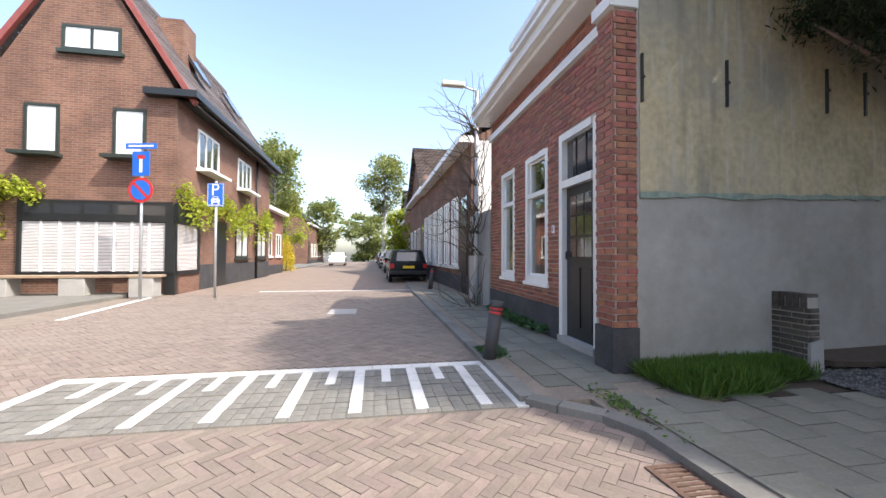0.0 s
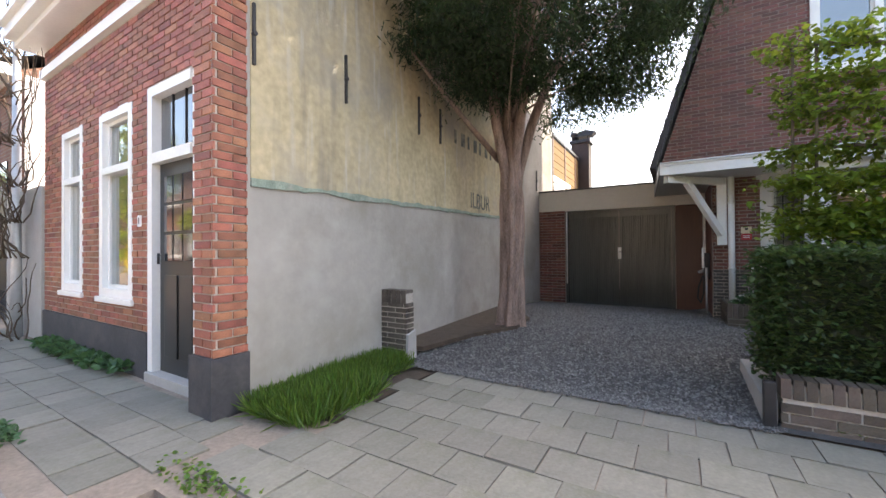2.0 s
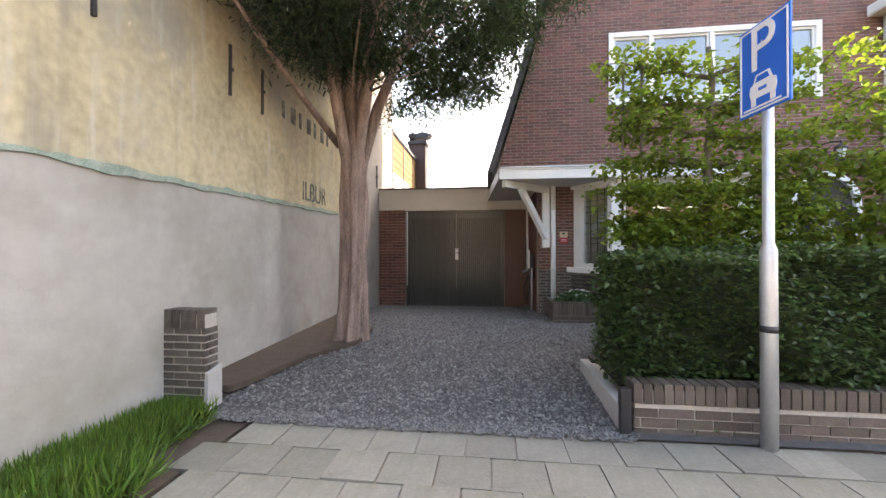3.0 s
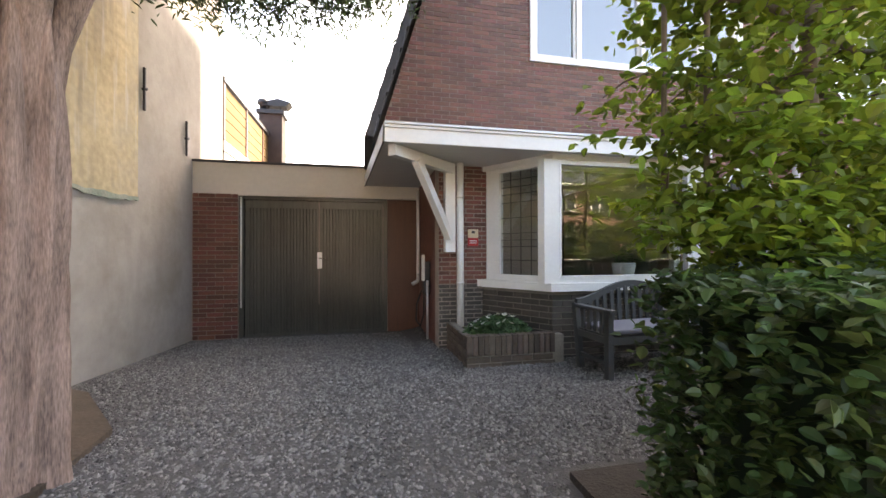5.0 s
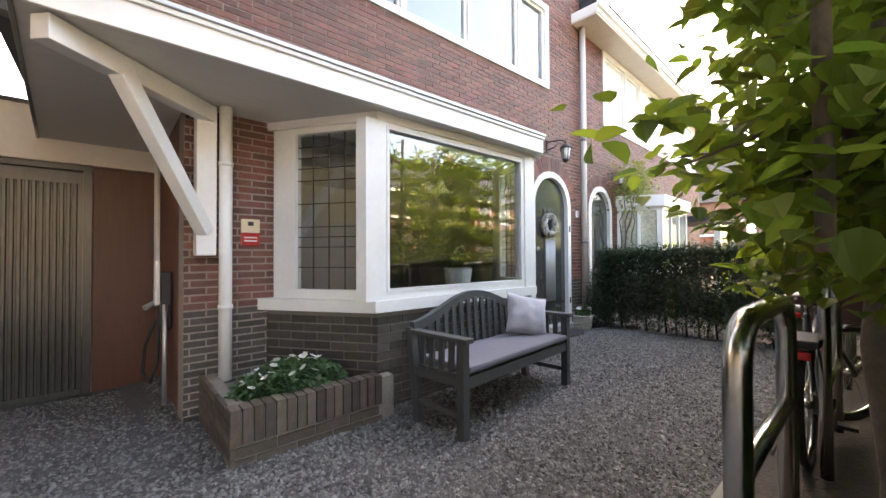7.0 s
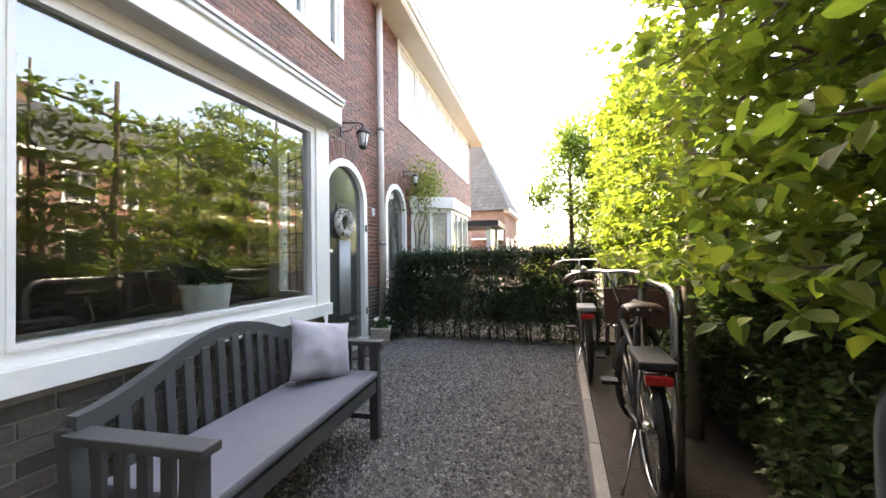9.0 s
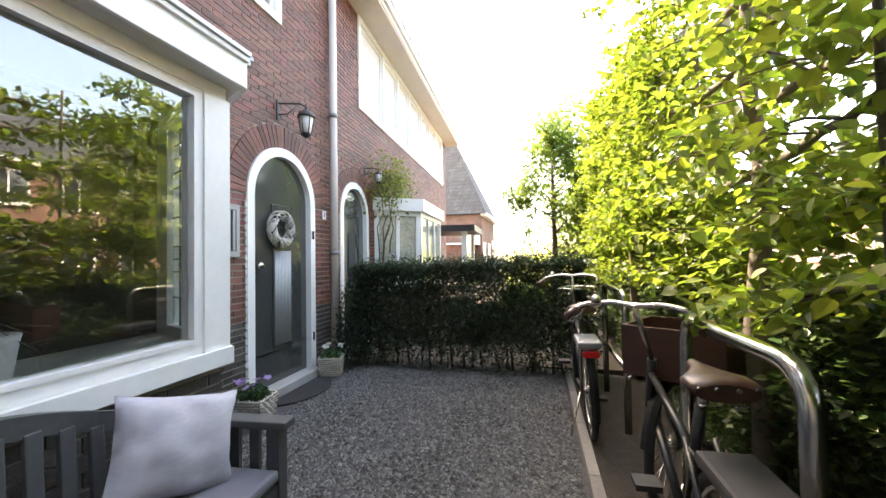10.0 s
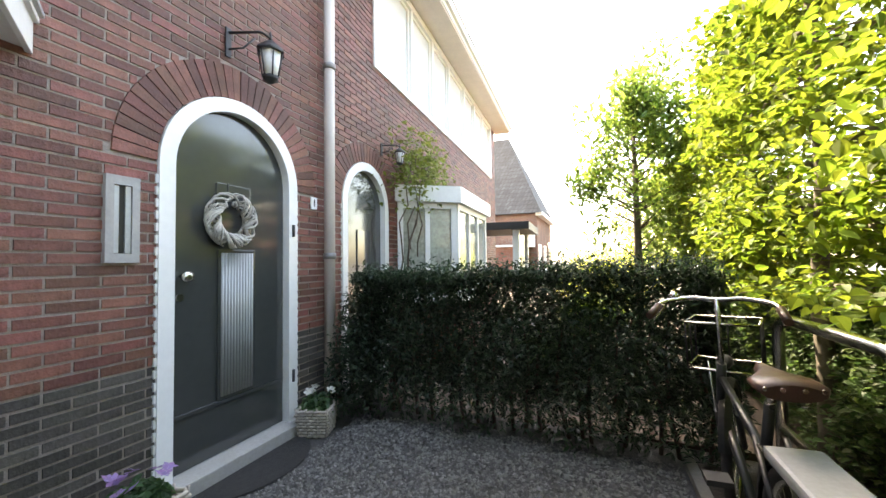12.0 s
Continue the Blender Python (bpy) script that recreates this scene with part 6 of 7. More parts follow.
def bicycle(x, y, lean, frame_mat, crate=False, pad=True, label="", steer=0, turn=0):
    """A city bicycle pointing along +x with its rear hub at x; leans by degrees about its wheel line."""
    M = pose(x, y, .02, lean, 0, steer) @ Matrix.Scale(.875, 4)
    P = lambda a, b, c: M @ Vector((a, b, c))
    t = thing("bicycle", (x + .5, y, 0), label, "bicycle", "bicycles in the stand")
    R = .34
    M2 = M @ Matrix.Translation((.86, 0, 0)) @ Matrix.Rotation(radians(turn), 4, 'Z') @ Matrix.Translation((-.86, 0, 0))
    Q = lambda a, b, c: M2 @ Vector((a, b, c))
    hubs = (0.0, 1.1)
    for hx in hubs:
        W = P if hx == 0 else Q
        ring = [W(hx + R * math.cos(a), 0, R + R * math.sin(a)) for a in [2 * math.pi * k / 36 for k in range(37)]]
        wh = part("wheel", tube(bmesh.new(), [W(hx + (R - .03) * math.cos(a), 0, R + (R - .03) * math.sin(a)) for a in [2 * math.pi * k / 36 for k in range(37)]], .011, 8, caps=False), STEEL, t)
        part("tyre", tube(bmesh.new(), ring, .022, 10, caps=False), RUBBER, wh)
        part("hub", rod(W(hx, -.04, R), W(hx, .04, R), .025, 10), STEEL, wh)
        bm = bmesh.new()
        for k in range(28):
            a = 2 * math.pi * k / 28
            tube(bm, [W(hx + .02 * math.cos(a + .6), .02 * (-1) ** k, R + .02 * math.sin(a + .6)), W(hx + (R - .03) * math.cos(a), 0, R + (R - .03) * math.sin(a))], .0016, 4, caps=False)
        part("spokes", bm, STEEL, wh)
        a0, a1 = (.1, 3.5) if hx == 0 else (.5, 2.9)
        bm = bmesh.new()
        arc = [a0 + (a1 - a0) * k / 20 for k in range(21)]
        rows = [[bm.verts.new(W(hx + r * math.cos(a), s, R + r * math.sin(a))) for s, r in ((-.03, R + .03), (0, R + .042), (.03, R + .03))] for a in arc]
        for p, q in zip(rows, rows[1:]):
            for i in (0, 1):
                bm.faces.new((p[i], p[i + 1], q[i + 1], q[i]))
        bmesh.ops.solidify(bm, geom=bm.faces[:], thickness=.003)
        part("mudguard", bm, frame_mat, t)
    bb, seat, head, hb = (.46, .28), (.24, .86), (.86, .86), (.92, .64)
    fr = part("frame", rod(P(bb[0], 0, bb[1]), P(seat[0], 0, seat[1]), .017, 10), frame_mat, t)
    for a, b, r in ((bb, (.93, .62), .019), ((.3, .62), (.88, .78), .016), (bb, (0, R), .011), ((0, R), (.27, .72), .009), (head, (.94, .58), .02), ((.94, .58), (1.1, R), .014)):
        for s in ((-.05, .05) if b == (0, R) or a == (0, R) or b == (1.1, R) else (0,)):
            F = Q if b == (1.1, R) else P
            part("tube", rod(F(a[0], s * (1 if b != (1.1, R) else .9), a[1]), F(b[0], s, b[1]), r, 8), frame_mat, fr)
    part("chain_case", prism([(-.02, .3), (.0, .40), (.46, .38), (.56, .30), (.52, .2), (.44, .18), (.02, .28)], .04, M @ Matrix.Translation((0, -.03, 0)) @ Matrix.Rotation(radians(90), 4, 'X')), frame_mat, t)
    cr_ = part("crank", rod(P(bb[0], -.09, bb[1]), P(bb[0] + .02, -.09, bb[1] - .17), .009, 6), STEEL, t)
    part("pedal", box(bb[0] - .02, bb[0] + .07, -.2, -.1, bb[1] - .19, bb[1] - .165, m=M), RUBBER, cr_)
    part("pedal", box(bb[0] - .07, bb[0] + .02, .1, .2, bb[1] + .155, bb[1] + .18, m=M), RUBBER, cr_)
    part("seat_post", rod(P(.24, 0, .84), P(.215, 0, .95), .012, 8), STEEL, t)
    # saddle
    bm = bmesh.new()
    prof = [(-.12, .085, 0), (-.1, .1, .012), (-.04, .1, .016), (.02, .065, .012), (.08, .03, .012), (.14, .022, .01), (.155, .012, 0)]
    rows = []
    for u, w, z in prof:
        rows.append([bm.verts.new(P(.155 + 1.08 * u, 1.08 * w * math.sin(a), .962 + z + .03 * math.cos(a) * (1 if math.cos(a) > 0 else .9))) for a in [2 * math.pi * k / 14 for k in range(14)]])
    for p, q in zip(rows, rows[1:]):
        for k in range(14):
            f = bm.faces.new((p[k], p[(k + 1) % 14], q[(k + 1) % 14], q[k]))
            f.smooth = True
    bm.faces.new(rows[0])
    bm.faces.new(rows[-1][::-1])
    bmesh.ops.recalc_face_normals(bm, faces=bm.faces[:])
    sd = part("saddle", bm, LEATHER, t, "brown leather saddle")
    for s in (-.05, .05):
        sp = [P(.075 + .012 * math.cos(k), s + .012 * math.sin(k), .9 + .0045 * k) for k in [i * .6 for i in range(24)]]
        part("spring", tube(bmesh.new(), sp, .0035, 5), STEEL, sd)
        for k in range(2):
            part("rivet", rod(P(.03, s * (.6 + k), .975), P(.022, s * (.6 + k), .975), .007, 8), STEEL, sd)
    # rack
    rk = part("rear_rack", tube(bmesh.new(), [P(a, b, .71) for a, b in ((.2, -.06), (-.22, -.06), (-.25, -.03), (-.25, .03), (-.22, .06), (.2, .06))], .007, 6), STEEL, t)
    for s in (-.06, .06):
        part("stay", rod(P(0, s, R), P(-.15, s, .71), .006, 6), STEEL, rk)
    if pad:
        part("rack_pad", box(-.27, .08, -.085, .085, .72, .765, bev=.012, m=M), RUBBER if crate else mat("rack_cover", (.22, .23, .24), .5, var=.15, scale=8), rk, "black rack pad" if crate else "pale grey rack cover")
    tl = part("rear_light", box(-.285, -.255, -.06, .06, .655, .70, bev=.008, m=M), REDP, t, "red rear light")
    # front
    hw, sw, hx, hz = (.31, .12, .68, 1.14) if crate else (.28, .2, .84, 1.19)
    part("stem", rod(Q(.86, 0, .85), Q(hx, 0, hz + .02), .012, 8), STEEL, t)
    hb_ = part("handlebar", tube(bmesh.new(), bent([Q(hx + .02 - sw, -hw, hz - .06), Q(hx + .02 - sw * .35, -hw * .9, hz), Q(hx + .03, -.12, hz + .02), Q(hx, 0, hz + .01), Q(hx + .03, .12, hz + .02), Q(hx + .02 - sw * .35, hw * .9, hz), Q(hx + .02 - sw, hw, hz - .06)], .011, .04, 4), .012, 10), STEEL, t)
    for s in (-1, 1):
        part("grip", rod(Q(hx + .01 - sw, (hw + .006) * s, hz - .065), Q(hx + .02 - sw * .5, hw * .93 * s, hz - .018), .017, 10), LEATHER if pad else SIGNW, hb_)
        part("brake_lever", tube(bmesh.new(), [Q(hx + .03 - sw * .3, hw * .85 * s, hz), Q(hx + .06 - sw * .4, hw * .9 * s, hz - .04), Q(hx + .06 - sw, hw * .98 * s, hz - .09)], .006, 6), STEEL, hb_)
    part("bell", tube(bmesh.new(), [Q(hx + .01, .2, hz + .015), Q(hx + .01, .2, hz + .035), Q(hx + .01, .2, hz + .055)], [.026, .026, .01], 12), STEEL, hb_)
    part("headlamp", tube(bmesh.new(), [Q(.92, 0, .83), Q(.97, 0, .84), Q(1.0, 0, .845)], [.015, .034, .036], 12), IRON, t)
    part("kickstand", rod(P(.05, .06, .3), P(-.08, .16, .0), .008, 6), STEEL, t)
    if crate:
        CW = mat("crate_wood", (.06, .024, .013), .55, var=.3, scale=5, stretch=(1, 1, 5))
        c = part("front_crate", box(.92, 1.34, -.31, .18, .74, .755, m=M2), CW, t, "brown wooden front crate")
        for q in ((.92, .935, -.31, .18), (1.325, 1.34, -.31, .18), (.935, 1.325, -.31, -.295), (.935, 1.325, .165, .18)):
            part("crate_side", box(*q, .755, 1.01, bev=.003, m=M2), CW, c)
        part("crate_carrier", tube(bmesh.new(), [Q(.9, -.14, .72), Q(1.32, -.14, .72), Q(1.32, .14, .72), Q(.9, .14, .72)], .009, 6), STEEL, t)
        for s in (-.14, .14):
            part("carrier_stay", rod(Q(1.1, s * .4, R), Q(1.28, s, .72), .007, 6), STEEL, t)
    else:
        for z in (.8, 1.06):
            part("carrier_frame", tube(bmesh.new(), [Q(.93, -.17, z), Q(1.24, -.17, z), Q(1.24, .17, z), Q(.93, .17, z), Q(.93, -.17, z)], .007, 6), STEEL, t, "bright wire front carrier")
        for a, b in ((.93, -.17), (1.24, -.17), (1.24, .17), (.93, .17), (1.24, 0), (1.08, -.17), (1.08, .17)):
            part("carrier_wire", rod(Q(a, b, .8), Q(a, b, 1.06), .004, 6), IRON, t)
        part("carrier_stay", rod(Q(1.1, .06, R), Q(1.15, .1, .8), .006, 6), STEEL, t)
    return t


bicycle(3.07, 4.74, -1, BLACKP, True, True, "black city bicycle with brown saddle and a wooden front crate", 0, -35)
bicycle(4.74, 4.91, -2, BLACKP, False, True, "black city bicycle with brown saddle and grey rack cover", 0, -20)

# ---- parking sign on its pole ----


def p_sign(m, w, h, parent, thick=.012):
    part("panel", box(-w / 2, w / 2, 0, thick, -h / 2, h / 2, bev=.003, m=m), BLUES, parent, "blue sign panel with a white border")
    for a in ((-w / 2 + .012, w / 2 - .012, h / 2 - .024, h / 2 - .014), (-w / 2 + .012, w / 2 - .012, -h / 2 + .014, -h / 2 + .024)):
        part("border", box(a[0], a[1], -.004, 0, a[2], a[3], m=m), SIGNW, parent)
    for s in (-1, 1):
        part("border", box(s * (w / 2 - .016) - .005, s * (w / 2 - .016) + .005, -.004, 0, -h / 2 + .024, h / 2 - .024, m=m), SIGNW, parent)
    text("P", h * .72, m @ Matrix.Translation((-w * .02, -.003, h * .2)) @ Matrix.Rotation(radians(90), 4, 'X'), SIGNW, "letter", parent)
    up = m @ Matrix.Rotation(radians(90), 4, 'X')
    sym = lambda pts: [(u * w, v * h - h * .24) for u, v in pts]
    part("car_symbol", prism(sym([(-.24, -.09), (.24, -.09), (.27, -.02), (.25, .06), (.17, .075), (-.17, .075), (-.25, .06), (-.27, -.02)]), .004, up), SIGNW, parent)
    part("car_roof", prism(sym([(-.19, .075), (.19, .075), (.13, .17), (-.13, .17)]), .004, up), SIGNW, parent)
    part("car_window", prism(sym([(-.14, .085), (.14, .085), (.10, .148), (-.10, .148)]), .006, up), BLUES, parent)
    part("car_plate", prism(sym([(-.08, -.02), (.08, -.02), (.08, .015), (-.08, .015)]), .006, up), BLUES, parent)
    for c in (-.19, .19):
        part("car_wheel", prism(sym([(c - .045, -.17), (c + .045, -.17), (c + .045, -.08), (c - .045, -.08)]), .004, up), SIGNW, parent)
    part("ground_line", prism(sym([(-.4, -.2), (.34, -.2), (.34, -.18), (-.4, -.18)]), .004, up), SIGNW, parent)


ps = thing("parking_sign", (1.47, 3.40, -.2), "blue parking sign on a galvanised pole beside the hedge", "road sign", "road signs")
part("pole", tube(bmesh.new(), [(1.47, 3.40, -.15), (1.47, 3.40, 1.07), (1.47, 3.40, 1.12), (1.47, 3.40, 2.46)], [.045, .045, .03, .03], 16), GALV, ps)
part("band", rod((1.47, 3.40, .58), (1.47, 3.40, .62), .047, 16), IRON, ps)
p_sign(pose(1.435, 3.385, 2.19, 0, 0, -84), .37, .55, ps)
for z in (2.05, 2.32):
    part("clamp", rod((1.47, 3.40, z), (1.47, 3.40, z + .03), .038, 12), GALV, ps)

s2 = thing("parking_sign", (-9.8, -4.5, -.2), "blue parking sign on a grey pole by the far pavement", "road sign", "road signs")
part("pole", rod((-9.8, -4.5, -.22), (-9.8, -4.5, 2.7), .03, 10), GALV, s2)
p_sign(pose(-9.76, -4.5, 2.35, 0, 0, 78), .42, .58, s2)
s3 = thing("no_parking_sign", (-9.6, -6.05, -.2), "grey pole with no-parking, dead-end and street name signs", "road sign", "road signs")
part("pole", rod((-9.6, -6.05, -.22), (-9.6, -6.05, 3.5), .032, 10), GALV, s3)
mm = pose(-9.55, -6.05, 2.38, 0, 0, 78)
disc = lambda r, y0, y1: tube(bmesh.new(), [mm @ Vector((0, y0, 0)), mm @ Vector((0, y1, 0))], r, 28)
part("red_disc", disc(.3, .012, 0), REDS, s3)
part("blue_disc", disc(.235, 0, -.004), BLUES, s3)
part("slash", box(-.24, .24, -.007, -.003, -.03, .03, m=mm @ Matrix.Rotation(radians(45), 4, 'Y')), REDS, s3)
part("dead_end_panel", box(-.21, .21, 0, .012, .34, .92, bev=.003, m=mm), BLUES, s3)
part("white_bar", box(-.035, .035, -.004, 0, .42, .74, m=mm), SIGNW, s3)
part("red_bar", box(-.09, .09, -.004, 0, .74, .83, m=mm), REDS, s3)
part("street_name", box(-.38, .38, 0, .012, .98, 1.12, bev=.003, m=mm), BLUES, s3)
part("name_bar", box(-.3, .3, -.003, 0, 1.03, 1.07, m=mm), SIGNW, s3)

# bollard
bo = thing("bollard", (-3.33, .655, -.125), "leaning dark street bollard with a red reflective band", "bollard", "bollards")
L0, L1 = Vector((-3.33, .655, -.16)), Vector((-3.29, .735, .50))
for a, b, r, mname, nm in ((0, .80, .072, mat("bollard_paint", (.05, .05, .052), .7, var=.3, scale=6, bump=.2), "post"), (.80, .84, .073, REDS, "red_band"), (.84, .87, .072, MATS["bollard_paint"] if "bollard_paint" in MATS else IRON, "collar"),
                           (.87, .90, .073, REDS, "red_band"), (.90, 1.0, .072, MATS["bollard_paint"] if "bollard_paint" in MATS else IRON, "head")):
    part(nm, rod(L0.lerp(L1, a), L0.lerp(L1, b), r, 16), mname, bo)
copy_thing(bo, pose(-11.3, 1.15, -.16))

# street lamp with bare climber
lp = thing("street_lamp", (-8.0, 1.76, -.125), "grey street lamp with a bent arm overgrown by bare twigs", "street lamp")
part("pole", tube(bmesh.new(), [(-8.0, 1.76, -.16), (-8.0, 1.76, 1), (-8.0, 1.76, 4.9)], [.07, .055, .04], 12), GALV, lp)
part("arm", rod((-8.0, 1.76, 4.87), (-8.0, 1.42, 4.97), .025, 8), GALV, lp)
part("lamp_head", box(-8.09, -7.91, .92, 1.46, 4.94, 5.05, bev=.03), mat("lamp_cream", (.6, .57, .48), .5, var=.08), lp)
vt = thing("bare_climber", (-7.7, 1.75, -.2), "leafless tangled climber round the lamp post", "climbing plant")
rc = random.Random(17)
for k in range(120):
    p = Vector((-7.8 + rc.uniform(-.3, .3), 1.66 + rc.uniform(-.15, .14), rc.choice((-.2, 1.0, 1.5, 2, 2.6, 3.2, 3.8))))
    d = Vector((rc.uniform(-.6, .6), rc.uniform(-.9, .3), rc.uniform(.2, 1))).normalized()
    pts = [p.copy()]
    for j in range(9):
        d = (d + Vector((rc.uniform(-.5, .5), rc.uniform(-.5, .45), rc.uniform(-.4, .45)))).normalized()
        p = p + d * .16
        p.y = min(p.y, 1.82)
        pts.append(p.copy())
    part("twig", tube(bmesh.new(), pts, [.012 - .001 * j for j in range(10)], 4), TWIG, vt)

# cars


def car(x, y, paint, label, s=1.0, rz=0):
    """Hatchback, tail towards +x when rz is 0; x is the tail."""
    M = pose(x, y, -0.227, 0, 0, rz) @ Matrix.Diagonal((s, s, s, 1))
    P = lambda a, b, c: M @ Vector((a, b, c))
    t = thing("parked_car", P(-2, 0, 0), label, "car", "parked cars")
    low = [(0, .42), (-.03, .78), (-.06, .88), (-2.9, .88), (-3.7, .78), (-3.9, .62), (-3.92, .35), (-3.7, .22), (-.15, .24)]
    top_ = [(-.10, .86), (-.35, 1.36), (-.7, 1.42), (-1.9, 1.41), (-2.75, .9)]

    def loft(prof, half, top_half, z0, z1):
        bm = bmesh.new()
        rows = []
        for sgn in (-1, 1):
            rows.append([bm.verts.new(P(u, sgn * (half + (top_half - half) * max(0, min(1, (v - z0) / (z1 - z0)))), v)) for u, v in prof])
        n = len(prof)
        for i in range(n):
            bm.faces.new((rows[0][i], rows[0][(i + 1) % n], rows[1][(i + 1) % n], rows[1][i]))
        bm.faces.new(rows[0][::-1])
        bm.faces.new(rows[1])
        bmesh.ops.recalc_face_normals(bm, faces=bm.faces[:])
        bmesh.ops.bevel(bm, geom=[e for e in bm.edges], offset=.03, segments=2, affect='EDGES')
        return bm
    body = part("body", loft(low, .8, .8, 0, 1), paint, t)
    part("cabin", loft(top_, .78, .62, .86, 1.42), paint, t)
    part("rear_window", prism([(-.52, .93), (.52, .93), (.46, 1.30), (-.46, 1.30)], .02, Matrix.Identity(4) @ M @ Matrix(((0, -.5, .9, .335), (1, 0, 0, 0), (0, 1, 0, 0), (0, 0, 0, 1)))), DARKPANE, t)
    for sg_ in (-1, 1):
        part("side_window", prism([(-.55, .93), (-1.35, .93), (-1.35, 1.33), (-.72, 1.34)], .012, M @ Matrix(((1, 0, 0, 0), (0, -.27 * sg_, sg_, sg_ * 1.02), (0, 1, 0, 0), (0, 0, 0, 1)))), DARKPANE, t)
        part("side_window", prism([(-1.42, .93), (-2.55, .93), (-1.95, 1.33), (-1.42, 1.33)], .012, M @ Matrix(((1, 0, 0, 0), (0, -.27 * sg_, sg_, sg_ * 1.02), (0, 1, 0, 0), (0, 0, 0, 1)))), DARKPANE, t)
        part("tail_light", box(-.06, .012, sg_ * .7 - .085, sg_ * .7 + .085, .62, .82, bev=.01, m=M), REDP, t)
        part("mirror", box(-2.6, -2.45, sg_ * .86 - .07, sg_ * .86 + .07, .92, 1.04, bev=.02, m=M), paint, t)
        for u in (-.75, -3.15):
            w = part("wheel", rod(P(u, sg_ * .66, .29), P(u, sg_ * .815, .29), .29 * s, 20), RUBBER, t)
            part("rim", rod(P(u, sg_ * .81, .29), P(u, sg_ * .825, .29), .19 * s, 16), GALV, w)
    part("bumper", box(-.1, .06, -.78, .78, .36, .52, bev=.03, m=M), RUBBER, t)
    part("number_plate", box(.012, .03, -.25, .25, .62, .73, m=M), YELLOWP, t, "yellow plate")
    return t


car(-14.5, .78, CARBLACK, "black hatchback parked along the kerb", .93)
car(-22.5, .9, CARGREY, "grey hatchback parked farther along the street")
car(-31, .8, CARWHITE, "white car parked far down the street")
car(-37, .8, CARBLACK, "dark car parked far down the street")
car(-44, -4.2, CARWHITE, "white car parked on the far side of the street", 1, 180)
car(-50, .8, CARGREY, "grey car parked far down the street")

# ---- houses along the street ----


def town_house(x0, x1, yf, face, eave, ridge, wall, label, bays=3, storeys=1, tall=1.9, z_sill=.7, pane=None, depth=8, gable=False, roofm=None, hip=False):
    """A plain brick house; face is -1 for a front towards -y, +1 for a front towards +y."""
    t = thing("town_house", ((x0 + x1) / 2, yf, -.25), label, "house", "houses along the street")
    yb = yf - face * depth
    part("wall", box(x0, x1, min(yf, yb), max(yf, yb), -.25, eave), wall, t)
    ym, o = (yf + yb) / 2, .3
    if gable:
        xm = (x0 + x1) / 2
        part("gable", prism([(x0, eave), (x1, eave), (xm, ridge)], abs(yb - yf), Matrix(((1, 0, 0, 0), (0, 0, 1, min(yf, yb)), (0, 1, 0, 0), (0, 0, 0, 1)))), wall, t)
        sl = [((x0 - .2, eave - .2), (xm, ridge + .1)), ((x1 + .2, eave - .2), (xm, ridge + .1))]
        bm = bmesh.new()
        for (a, za), (b, zb) in sl:
            v = [bm.verts.new(p) for p in ((a, min(yf, yb) - o, za), (b, min(yf, yb) - o, zb), (b, max(yf, yb) + o, zb), (a, max(yf, yb) + o, za))]
            bm.faces.new(v)
        bmesh.ops.solidify(bm, geom=bm.faces[:], thickness=.12)
    elif hip:
        bm = bmesh.new()
        B = [bm.verts.new(p) for p in ((x0 - o, min(yf, yb) - o, eave), (x1 + o, min(yf, yb) - o, eave), (x1 + o, max(yf, yb) + o, eave), (x0 - o, max(yf, yb) + o, eave))]
        xm = (x0 + x1) / 2
        T = [bm.verts.new(p) for p in ((xm, min(yf, yb) + 2.2, ridge), (xm, max(yf, yb) - 2.2, ridge))]
        for q in ((B[0], B[1], T[0]), (B[1], B[2], T[1], T[0]), (B[2], B[3], T[1]), (B[3], B[0], T[0], T[1])):
            bm.faces.new(q)
    else:
        bm = bmesh.new()
        for ye, za, yr in ((yf + face * o, eave, ym), (yb - face * o, eave, ym)):
            n = 1
            for k in range(n):
                u0, u1 = k / n, (k + 1) / n
                A, B = Vector((0, ye + (yr - ye) * u0, za + (ridge - za) * u0 + .05)), Vector((0, ye + (yr - ye) * u1, za + (ridge - za) * u1 + .02))
                v = [bm.verts.new(p) for p in ((x0 - .1, A.y, A.z), (x1 + .1, A.y, A.z), (x1 + .1, B.y, B.z), (x0 - .1, B.y, B.z))]
                bm.faces.new(v)
                w = [bm.verts.new(p) for p in ((x0 - .1, A.y, A.z), (x1 + .1, A.y, A.z), (x1 + .1, A.y, A.z - .06), (x0 - .1, A.y, A.z - .06))]
                bm.faces.new(w)
        part("end_gable", prism([(yf, eave), (yb, eave), (ym, ridge - .05)], x1 - x0 - .02, Matrix(((0, 0, 1, x0 + .01), (1, 0, 0, 0), (0, 1, 0, 0), (0, 0, 0, 1)))), wall, t)
    rf2 = part("roof", bm, roofm or PANTILE, t)
    part("chimney", box(x0 + .8, x0 + 1.4, ym - .3, ym + .3, ridge - 1.2, ridge + .7), wall, rf2)
    part("cornice", box(x0 - .05, x1 + .05, yf - .05 if face > 0 else yf - .35, yf + .35 if face > 0 else yf + .05, eave - .12, eave + .06), WHITE, t)
    part("plinth", box(x0, x1, yf - .03, yf + .03, -.24, .3), PLINTHG, t)
    W = (x1 - x0) / bays
